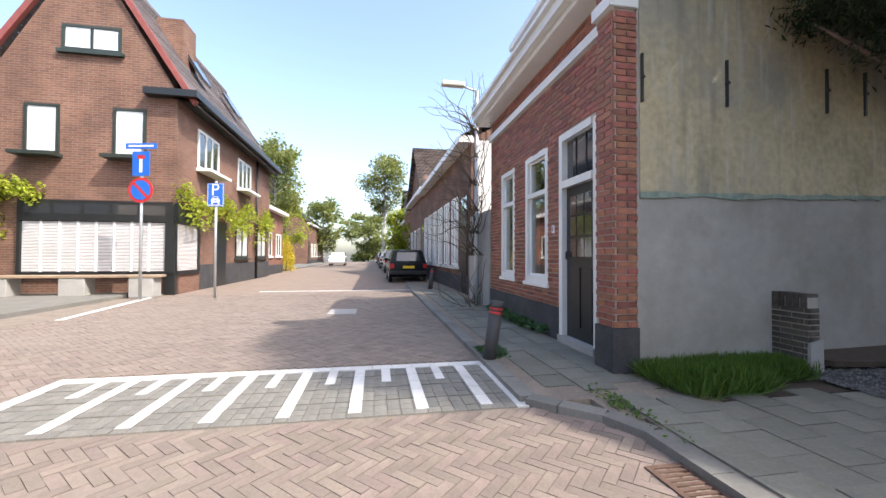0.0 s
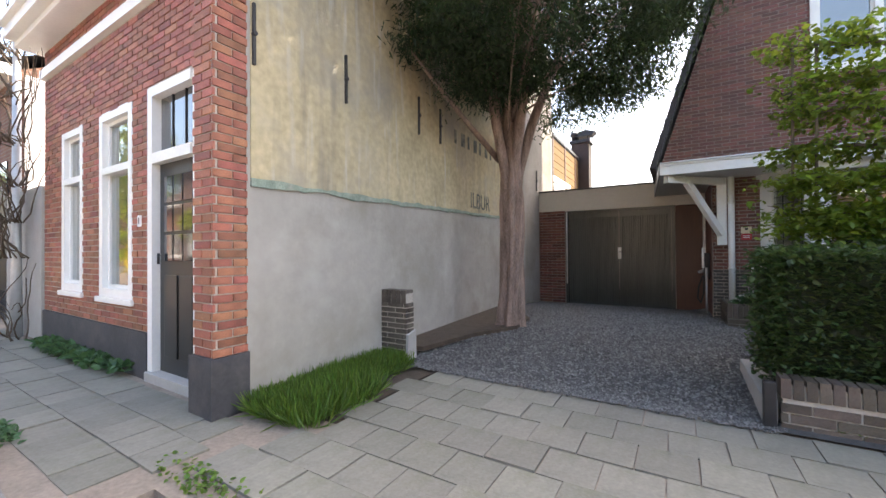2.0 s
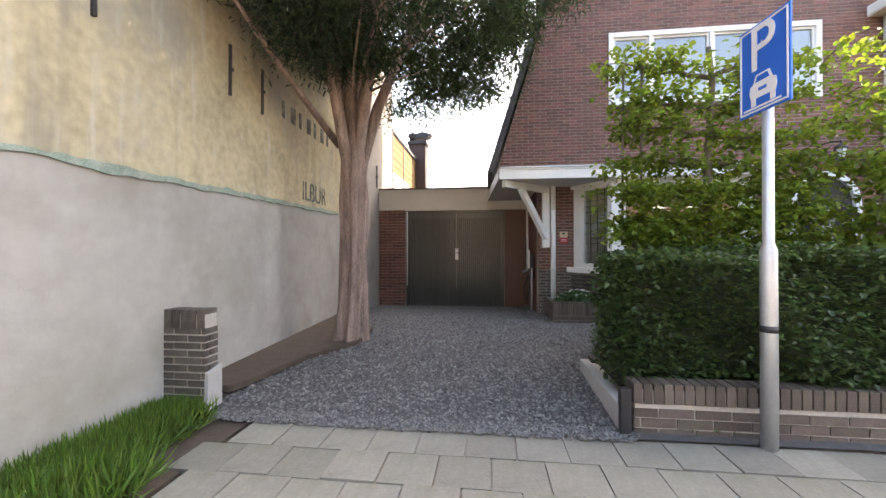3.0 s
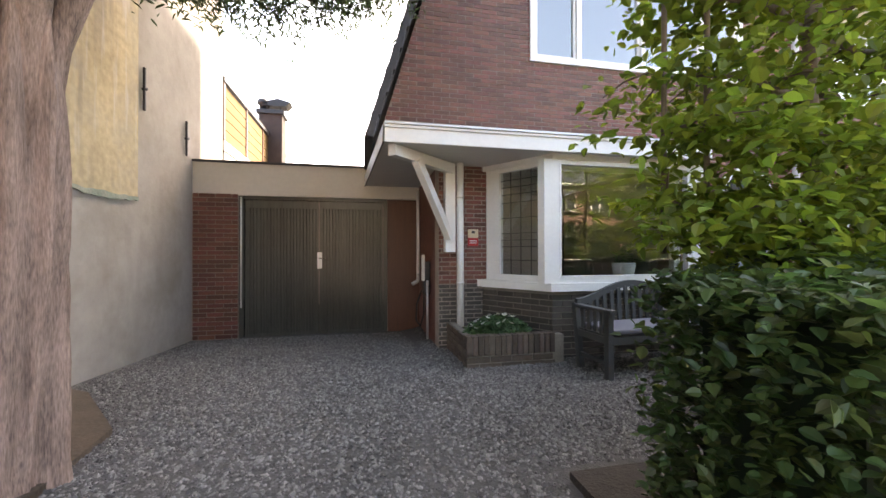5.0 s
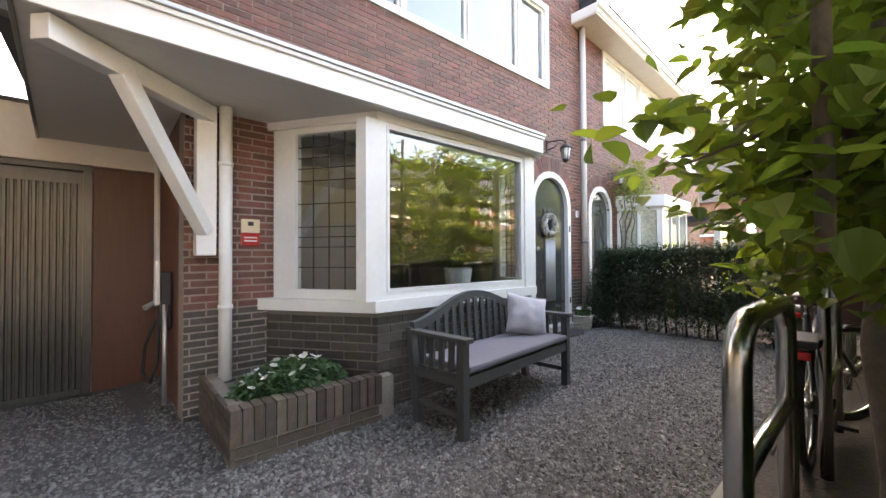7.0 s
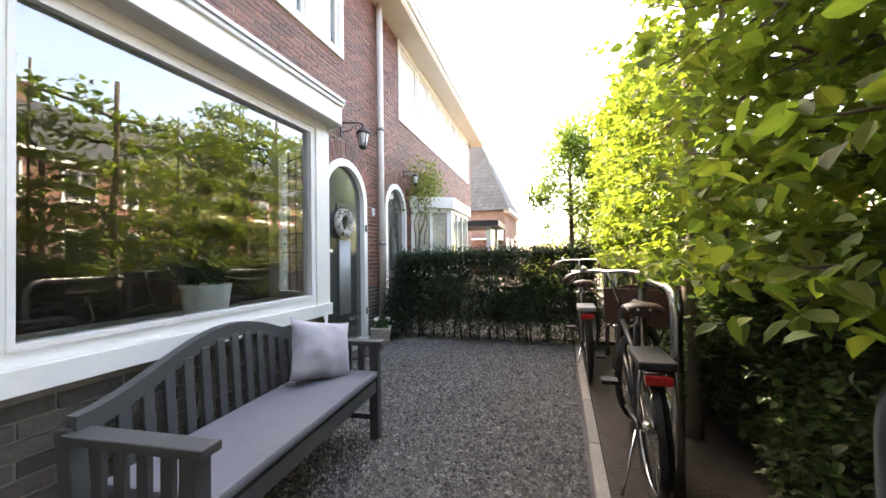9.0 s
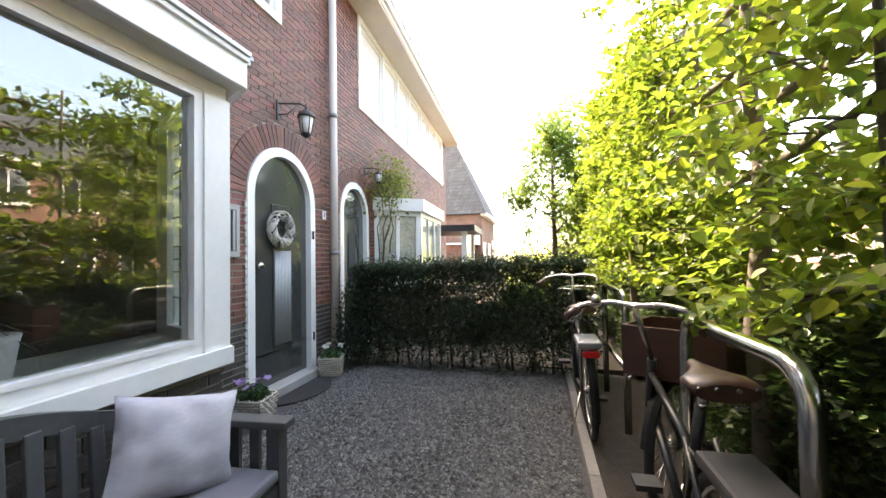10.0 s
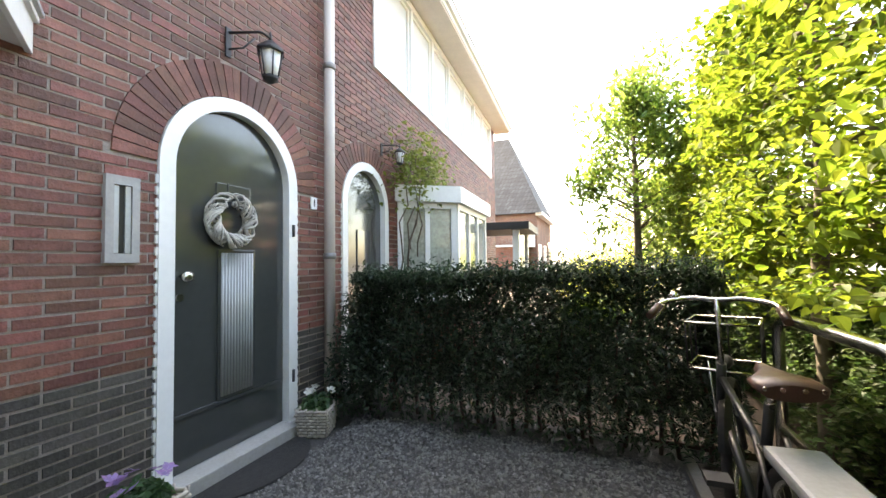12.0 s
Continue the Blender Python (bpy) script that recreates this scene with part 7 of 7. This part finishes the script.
    for st in range(storeys):
        zz = z_sill + st * 2.8
        h = tall if st == 0 else 1.3
        for k in range(bays):
            c = x0 + W * (k + .5)
            w = min(1.25, W * .72)
            m = pose(c - w / 2, yf, 0) if face < 0 else pose(c + w / 2, yf, 0, 0, 0, 180)
            if k == bays - 1 and st == 0 and bays > 2:
                dr = part("door", box(0, w * .8, -.03, .05, -.2, 2.1, m=m), BLACKP, t)
                part("fanlight", box(.05, w * .8 - .05, -.02, .05, 2.12, 2.5, m=m), DARKPANE, dr)
            else:
                plain_window(m, w, h, zz, t, WHITE, pane or DARKPANE, (1, 1))
    return t


_r = town_house(-18.2, -9.1, 1.9, -1, 3.95, 6.2, WALLB, "long low brick house with tall white windows", 7, 1, 2.1, .55, PALEPANE)
part("white_end", box(-9.1, -9.06, 2.0, 9.6, -.2, 3.9), WHITE, _r, "white rendered end wall")
structure("yard_wall", box(-9.1, -7.3, 1.86, 2.0, -.25, 2.0), CONCRETE, "pale grey yard wall between the houses")
town_house(-26, -18.2, 2.0, -1, 4.2, 7.2, WALLB, "brick house with a tiled roof and gable", 4, 1, 1.7, .7, gable=True, roofm=PANTILER)
town_house(-36, -26, 2.4, -1, 4.6, 7.6, WALLR, "terraced brick house with a tiled roof", 5, 1, 1.6, .7)
town_house(-48, -36, 3.0, -1, 4.6, 8, WALLB, "terraced brick house far along the street", 6, 1, 1.6, .7, gable=True)
town_house(-66, -48, 3.0, -1, 5.4, 8.5, WALLB, "terraced brick houses far along the street", 8, 2, 1.6, .7)
town_house(-25, -20.6, -6.2, 1, 3.4, 5.8, WALLR, "low brick house with a slate roof", 2, 1, 1.3, .8, roofm=PANTILER)
town_house(-62, -46, -8, 1, 4.6, 8, WALLB, "terraced brick houses on the far side", 7, 1, 1.6, .7)
town_house(-6.5, 1.5, -10.6, 1, 5.2, 8.6, WALLC, "pale brick house opposite with a slate roof", 3, 2, 1.6, .8, roofm=PANTILE)
town_house(1.7, 10.5, -10.6, 1, 5.4, 9.2, WALLB, "brown brick house opposite with white windows", 4, 2, 1.6, .8, gable=True, roofm=PANTILE)
town_house(10.8, 20, -10.8, 1, 5.2, 8.6, WALLB, "brown brick house opposite with a dark roof", 4, 2, 1.6, .8)
town_house(21, 33, -10.8, 1, 5.2, 8.8, WALLR, "brick house opposite farther along", 5, 2, 1.6, .8)
dh = town_house(25, 32, 8.5, -1, 3.9, 9.4, WALLB, "detached brick house with a steep tiled roof", 3, 1, 1.5, .7, hip=True, roofm=PANTILE)
bl = thing("balcony", (24.1, 9.3, 2.2), "white wooden balcony with upright slats", "balcony", kind="structure")
part("floor_slab", box(23.1, 25, 8.6, 10.7, 2.0, 2.1), WHITE, bl)
for k in range(14):
    part("baluster", box(23.1 + k * .14, 23.17 + k * .14, 8.6, 8.64, 2.1, 2.85), WHITE, bl)
part("rail", box(23.05, 25, 8.58, 8.66, 2.85, 2.92), WHITE, bl)
part("support", box(23.3, 25, 9.0, 10.7, -.1, 2.0), WALLR, bl)
structure("backdrop_yards", box(-40, -7.5, 12, 12.3, -.2, 3.0), WALLB, "plain yard walls behind the houses")

# ---- street trees ----


def street_tree(x, y, h, w, n, leafm, seed, label, z_base=-.25, low=.35, trunk=None, size=.2):
    t = thing("street_tree", (x, y, z_base), label, "tree", "street trees")
    r = random.Random(seed)
    part("trunk", tube(bmesh.new(), [(x + .1 * math.sin(k + seed), y + .08 * math.cos(k * 1.4), z_base + h * .92 * k / 8) for k in range(9)], [.16 * (1 - .1 * k) for k in range(9)], 8), trunk or TRUNK, t)
    spots = []
    for k in range(46):
        f = r.uniform(low, 1)
        a = r.uniform(0, 6.28)
        rr3 = w * math.sin(math.pi * min(1, (1.04 - f) / (1.08 - low))) ** .6 * r.uniform(.5, 1)
        b = Vector((x, y, z_base + h * f - .12 * h))
        e = Vector((x + rr3 * math.cos(a), y + rr3 * math.sin(a), z_base + h * f))
        part("limb", tube(bmesh.new(), [b, b.lerp(e, .5) + Vector((0, 0, .1)), e], [.05, .03, .01], 5), trunk or TRUNK, t)
        spots += [e, b.lerp(e, .7), e - Vector((0, 0, .3))]
    leaves(n, near_points(spots, (w * .14, w * .14, h * .035)), size, leafm, "crown", t, seed=seed)
    return t


PALEBARK = mat("birch_bark", (.5, .49, .46), .8, var=.3, scale=5, stain=(.08, .08, .08), stain_scale=4)
street_tree(-28, -7.4, 9.2, 2.2, 8000, BIRCHL, 41, "drooping birch with thin spring leaves", trunk=PALEBARK)
street_tree(-33, -8.2, 7.5, 2.2, 4200, WISTL, 42, "light green street tree by the far houses", low=.15)
street_tree(-33, .4, 9.8, 2.0, 5200, BIRCHL, 43, "tall slender street tree with sparse crown", low=.55, trunk=PALEBARK)
street_tree(-29, 1.3, 4.6, 1.2, 2400, WISTL, 44, "small fresh green street tree", low=.3)
street_tree(-56, -7.5, 9.5, 3.2, 5200, BIRCHL, 45, "broad street tree far down the street", low=.2, size=.35)
street_tree(-70, -2, 9, 5, 6000, BIRCHL, 46, "broad trees closing the far street", low=.1, size=.45)
street_tree(14, -6.8, 7.5, 2.6, 4000, BIRCHL, 47, "street tree on the opposite pavement", low=.3)
street_tree(3, -8.3, 6.5, 2.0, 3200, BIRCHL, 48, "street tree before the houses opposite", low=.3)
street_tree(34, 2, 8, 3.5, 4000, BIRCHL, 49, "broad tree far along the gardens", low=.2)

# wisteria on the shop house
wi = thing("wisteria", (LX - .5, -5.8, 2.4), "yellow-green wisteria trained along the shop house", "climbing plant")
rw = random.Random(2)
wsp = []
for k in range(90):
    x = rw.uniform(-20, LX + .15)
    wsp.append(Vector((x, -5.72 + rw.uniform(-.1, .2), 2.35 + .3 * math.sin(x * 2.2) + rw.uniform(-.25, .25) - (.5 if rw.random() < .2 else 0))))
for k in range(26):
    wsp.append(Vector((LX + .14, rw.uniform(-10.6, -8.9), 2.45 + rw.uniform(-.15, .25))))
for k in range(16):
    wsp.append(Vector((LX + .14, rw.uniform(-10.6, -9.8), rw.uniform(1.0, 2.4))))
part("stem", tube(bmesh.new(), [(LX + .05, -5.8, 2.4), (-14, -5.8, 2.45), (-20, -5.8, 2.3)], .03, 6), TWIG, wi)
leaves(3600, near_points(wsp, (.2, .08, .13)), .11, WISTL, "foliage", wi, seed=51)
yb_ = thing("yellow_shrub", (-27, -6.2, -.2), "yellow-flowering shrub spilling over the pavement", "shrub")
part("stem", tube(bmesh.new(), [(-27, -6.4, -.25), (-27, -6.3, 1.5)], [.05, .02], 6), TWIG, yb_)
leaves(1500, blob_place((-27, -6.4, -.2), (1.2, .6, 2.4)), .12, leaf_mat("yellow_flower", (.6, .45, .03), (.6, .5, .05)), "foliage", yb_, seed=52)

# the far street stands a little farther off and turned to meet the junction
FAR = pose(0.707, -0.565, 0.07, 0, 0, 0.6) @ Matrix.Scale(1.08, 4) @ Matrix.Translation((-0.646, 0.666, 0))
for far_ob in [o for o in scene.collection.all_objects if o.parent is None and o.type == 'EMPTY' and o.location.x < -8.9]:
    far_ob.matrix_world = FAR @ Matrix.Translation(far_ob.location)

# grass and weeds
rgx = np.random.default_rng(3)


def blades(n, x0, x1, y0, y1, z, size, name, label, mname=GRASSL, shape="blade", droop=-1.0, seed=60):
    ob = leaves(n, lambda rg, k: np.stack([rg.triangular(x0, x0 + (x1 - x0) * .3, x1, k), rg.uniform(y0, y1, k), np.full(k, z) + rg.uniform(-.01, .02, k)], 1), size, mname, name, shape=shape, droop=droop, seed=seed)
    return tagged(ob, label, "grass", kind="stuff")


blades(8000, -2.62, -1.92, 1.88, 2.75, PZ, .15, "grass_tuft", "long green grass growing at the wall foot")
blades(6000, -2.62, -2.12, 2.55, 3.42, PZ, .15, "grass_tuft", "long green grass growing at the wall foot", seed=66)
blades(900, -2.3, -1.85, 1.95, 2.6, PZ, .2, "grass_tuft", "long green grass growing at the wall foot", seed=67)
for k, (a, b, c, d) in enumerate(((-7.0, -4.3, 1.68, 1.86),)):
    blades(1600, a, b, c, d, PZ + .06, .09, "weed_strip", "leafy weeds along the brick house foot", PLANTL, "leaf", -.3, 61)
blades(420, -3.9, -3.3, .62, .92, PZ, .045, "weed_tuft", "small weeds round the bollard foot", PLANTL, "leaf", -.3, 62)
blades(160, 1.0, 1.35, 3.55, 3.7, PZ, .08, "weed_tuft", "dandelion weeds at the low wall", GRASSL, "leaf", -.3, 63)
blades(160, 1.9, 2.3, 3.55, 3.7, PZ, .08, "weed_tuft", "dandelion weeds at the low wall", GRASSL, "leaf", -.3, 64)
blades(220, -2.4, -1.2, 1.18, 1.36, PZ - .005, .03, "weed_tuft", "thin weeds in the kerb joint", GRASSL, "leaf", -.3, 65)


# ---- paving, piece by piece ----
def block(cx, cy, a, b, ang, z, h, gap=.006):
    c, s = math.cos(ang), math.sin(ang)
    p = [(cx + c * u - s * v, cy + s * u + c * v) for u, v in ((-a / 2 + gap / 2, -b / 2 + gap / 2), (a / 2 - gap / 2, -b / 2 + gap / 2), (a / 2 - gap / 2, b / 2 - gap / 2), (-a / 2 + gap / 2, b / 2 - gap / 2))]
    return [Vector((x, y, z - h)) for x, y in p] + [Vector((x, y, z)) for x, y in p]


def herringbone(inside, x0, x1, y0, y1, z):
    out = []
    W, L = .0667, .2
    R = random.Random(31)
    n = 150
    for i in range(-n, n):
        for j in range(-n, n):
            # two-brick unit of the 90 degree herringbone, turned by 45 degrees
            bx0, by0 = i * W + j * L, i * W - j * L
            for ox, oy, ang in ((L / 2, W / 2, 0), (W / 2 + 0, W + L / 2, 90)):
                u, v = bx0 + ox, by0 + oy
                X = (u - v) * .70711
                Y = (u + v) * .70711
                X, Y = X + (x0 + x1) / 2, Y + (y0 + y1) / 2
                if x0 < X < x1 and y0 < Y < y1 and inside(X, Y):
                    out.append(block(X, Y, L, W, radians(45 + ang), z + R.uniform(-.0018, .0018), .03, .0045))
    return out


def road_in(x, y):
    if -3.42 < x < -2.12 and y > -3.4:
        return False
    if x < -2.12:
        return y < .60
    return y < (1.12 if x > -1.7 else .62 + (x + 2.15) * 1.1)


hb1 = herringbone(lambda x, y: road_in(x, y), -2.2, 4.0, -5.0, 1.2, RZ)
pieces("clinker", hb1, ROAD_P, ROAD_I, road, limit=300, key=lambda c: abs(c[0][0] + 1.1) + abs(c[0][1] - .2), rest="clinkers")
hb2 = herringbone(lambda x, y: road_in(x, y) and (x < -3.3 or y < -3.4), -11.5, -2.2, -6.2, .7, RZ)
pieces("clinker", hb2, ROAD_P, ROAD_I, road, limit=0, rest="clinkers")
slab("road_far", -70, -11.5, -7.2, .7, RZ - .004, mat("far_clinkers", (.235, .18, .145), .9, var=.2, scale=3, bump=.3, stain=(.2, .17, .14), stain_scale=.4), "brick street running on into the distance", "road", .05)
slab("road_east", 4.0, 60, -7.2, 1.3, RZ - .004, MATS["far_clinkers"], "brick street running on past the gardens", "road", .05)

# raised crossing with white bars
tb = thing("speed_table", (-2.75, -1.4, RZ), "grey paved speed table with white marking bars", "road marking", kind="structure")
bars = []
for k in range(7):
    y = .30 - k * .505
    bars.append((-3.28, -2.2, y - .05, y + .05))
    bars.append((-3.28, -2.88, y - .30, y - .21))
bars.append((-3.41, -3.28, -3.42, .62))
bars.append((-3.28, -2.12, -3.42, -3.30))
bars.append((-3.28, -2.12, .52, .62))
for a, b, c, d in bars:
    n = max(1, int(round((max(b - a, d - c)) / .2)))
    for q in range(n):
        if b - a > d - c:
            x0_, x1_, y0_, y1_ = a + (b - a) * q / n, a + (b - a) * (q + 1) / n, c, d
        else:
            x0_, x1_, y0_, y1_ = a, b, c + (d - c) * q / n, c + (d - c) * (q + 1) / n
        part("white_clinker", (lambda c8: ([tuple(v) for v in c8], BOXF))(block((x0_ + x1_) / 2, (y0_ + y1_) / 2, x1_ - x0_, y1_ - y0_, 0, RZ + .008, .03, .005)), WCLINK_I, tb)
gb = []
for i in range(14):
    for j in range(46):
        x, y = -3.33 + .105 * i, -3.32 + .1 * j
        if -3.3 < x < -2.12 and y < .56:
            gb.append(block(x, y, .1, .1, 0, RZ + .003 + .002 * ((i * 7 + j * 3) % 3 - 1), .03))
pieces("clinker", gb, GCLINK_P, GCLINK_I, tb, limit=300, key=lambda c: abs(c[0][1] + .6), rest="grey_clinkers")

# pavement tiles
tl_ = []
RT = random.Random(77)
row = 0
y = 1.46
while y < 3.55:
    off = .15 if row % 2 else 0
    x = -2.6 + off
    while x < 6:
        if x > -1.95 or y > 3.35:
            if y < 3.42 or x > .8:
                tl_.append(block(x, y, .3, .3, RT.uniform(-.012, .012), PZ + RT.uniform(-.005, .005), .04, .008))
        elif x > -1.95 - .3 and y < 1.7:
            tl_.append(block(x, y, .3, .3, RT.uniform(-.03, .03), PZ + RT.uniform(-.006, .006), .04, .008))
        x += .3
    y += .3
    row += 1
pieces("paving_tile", tl_, TILE_P, TILE_P, pave_n, limit=300, jitter=.002, key=lambda c: abs(c[0][0] + .3), rest="paving_tiles")
t2 = []
row = 0
y = 1.02
while y < 1.85:
    x = -2.55 + (.15 if row % 2 else 0)
    while x > -12:
        t2.append(block(x, y, .3, .3, RT.uniform(-.012, .012), PZ + RT.uniform(-.005, .005), .04, .008))
        x -= .3
    y += .3
    row += 1
pieces("paving_tile", t2, TILE_P, TILE_P, pave_n, limit=110, jitter=.002, key=lambda c: -c[0][0], rest="paving_tiles")
# kerb stones: along the house, round the corner, along the drive
ks = []
pts = [(-14, .66), (-2.2, .64), (-2.02, .82), (-1.8, 1.06), (-1.5, 1.2), (8, 1.22)]
for (x0_, y0_), (x1_, y1_) in zip(pts, pts[1:]):
    L = math.hypot(x1_ - x0_, y1_ - y0_)
    n = max(1, int(round(L / .5)))
    ang = math.atan2(y1_ - y0_, x1_ - x0_)
    for k in range(n):
        u = (k + .5) / n
        ks.append(block(x0_ + (x1_ - x0_) * u, y0_ + (y1_ - y0_) * u, L / n, .15, ang, PZ + .004, .12, .008))
kb = thing("kerb", (0, 1, PZ), "weathered concrete kerb stones along the pavement", "kerb", kind="structure")
pieces("kerb_stone", ks, KERB_P, KERB_P, kb, limit=100)
dr_ = thing("drain_grate", (-1.0, 1.08, RZ), "rusty iron gully grate at the kerb", "drain grate")
RUST = mat("rusty_iron", (.12, .07, .05), .8, var=.4, scale=20, bump=.3)
part("grate_frame", bx(bx(bx(bx(bmesh.new(), -1.2, -.8, .90, .93, RZ - .02, RZ + .01), -1.2, -.8, 1.11, 1.14, RZ - .02, RZ + .01), -1.2, -1.17, .93, 1.11, RZ - .02, RZ + .01), -.83, -.8, .93, 1.11, RZ - .02, RZ + .01), RUST, dr_)
for k in range(8):
    part("grate_bar", box(-1.15 + k * .04, -1.13 + k * .04, .93, 1.11, RZ - .015, RZ + .008), RUST, dr_)
mh = thing("manhole_cover", (-7.4, -1.2, RZ), "pale square manhole cover in the street", "manhole cover")
part("cover", box(-7.8, -7.1, -1.5, -.95, RZ - .02, RZ + .012, bev=.004), CONCRETE, mh)
for x, y0, y1 in ((-12.4, -4.2, 1.0),):
    part("line", box(x, x + .14, y0, y1, RZ - .01, RZ + .006), WCLINK_I, tagged(thing("crossing_line", (x, 0, RZ), "white paved line across the street", "road marking"), kind="structure"))
part("line", box(-12, -6.2, -.06, .06, RZ - .01, RZ + .008, m=pose(-1.0, -5.2, 0, 0, 0, 8)), WCLINK_I, tagged(thing("edge_line", (-9, -6, RZ), "white paved edge line at the junction", "road marking"), kind="structure"))


# ---- brickwork, last ----
fb = courses((0, FY, 0), (1, 0, 0), (0, -1, 0), 6, 0.745, 10.6, lambda z: front_spans(z, True), h=.0535, L=.2, depth=.006, joint=.012)
pieces("brick", fb, BRICK_P, BRICK_I, front, limit=300, key=near, rest="bricks")
fb = courses((0, FY, 0), (1, 0, 0), (0, -1, 0), 6, -0.03, 0.745, lambda z: front_spans(z, True), h=.775 / 15, L=.2, depth=.006, joint=.012)
pieces("plinth_brick", fb, DBRICK_P, DBRICK_I, front, limit=150, key=near, rest="plinth_bricks")
fb = courses((0, FY, 0), (1, 0, 0), (0, -1, 0), 9, -0.01, 4.86, lambda z: next_spans(z, True), h=.0535, L=.2)
pieces("brick", fb, BRICK_P, BRICK_I, nextw, limit=200, key=lambda c: c[0][0] + abs(c[0][2] - 1.8), rest="bricks")
fb = courses((0, HY, 0), (1, 0, 0), (0, -1, 0), 5, 0.31, 3.42, lambda z: cut(HX0, -2.91, [(a, b) for a, b, c, d in BO if c < z < d])) \
    + courses((0, HY, 0), (1, 0, 0), (0, -1, 0), 5, 3.545, 3.82, lambda z: [(HX0, -2.91)]) \
    + courses((0, PFY + .008, 0), (1, 0, 0), (0, -1, 0), 5, 0.305, 3.42, lambda z: [(-2.912, -2.64)]) \
    + courses((0, PFY + .008, 0), (1, 0, 0), (0, -1, 0), 5, 3.545, 3.82, lambda z: [(-2.912, -2.64)]) \
    + courses((-2.645, 0, 0), (0, 1, 0), (1, 0, 0), 1, 0.305, 3.42, lambda z: [(PFY, 1.945)], depth=.012, shift=.06)
pieces("brick", fb, OBRICK_P, OBRICK_I, hw, limit=300, key=lambda c: -c[0][0] + abs(c[0][2] - 1.5) * .5, rest="bricks")
fb = courses((0, 9.29, 0), (1, 0, 0), (0, -1, 0), 1, -.2, 1.97, lambda z: [(-2.63, -2.035)])
pieces("brick", fb, BRICK_P, BRICK_I, gar, limit=120, rest="bricks")
# bay base
for (p, q) in zip(BAY, BAY[1:]):
    L = math.hypot(q[0] - p[0], q[1] - p[1])
    u = Vector((q[0] - p[0], q[1] - p[1], 0)) / L
    fb = courses((p[0], p[1], 0), u, (u.y, -u.x, 0), L, -0.03, 0.705, lambda z: [(0, L)])
    pieces("brick", fb, DBRICK_P, DBRICK_I, bay, limit=80, rest="bricks")

# the adjoining house stands a few degrees off the line of this one
BEND = pose(5.975, FY, 0, 0, 0, 2.6) @ Matrix.Translation((-5.975, -FY, 0))
for bent_ob in [o for o in scene.collection.all_objects if o is gt or o.parent is None and o.name in
                ("wall_neighbour", "window_2", "roof_neighbour", "wall_neighbour_end", "porch", "wall_vine", "bay_window.001", "door_2")]:
    bent_ob.matrix_world = BEND @ Matrix.Translation(bent_ob.location)
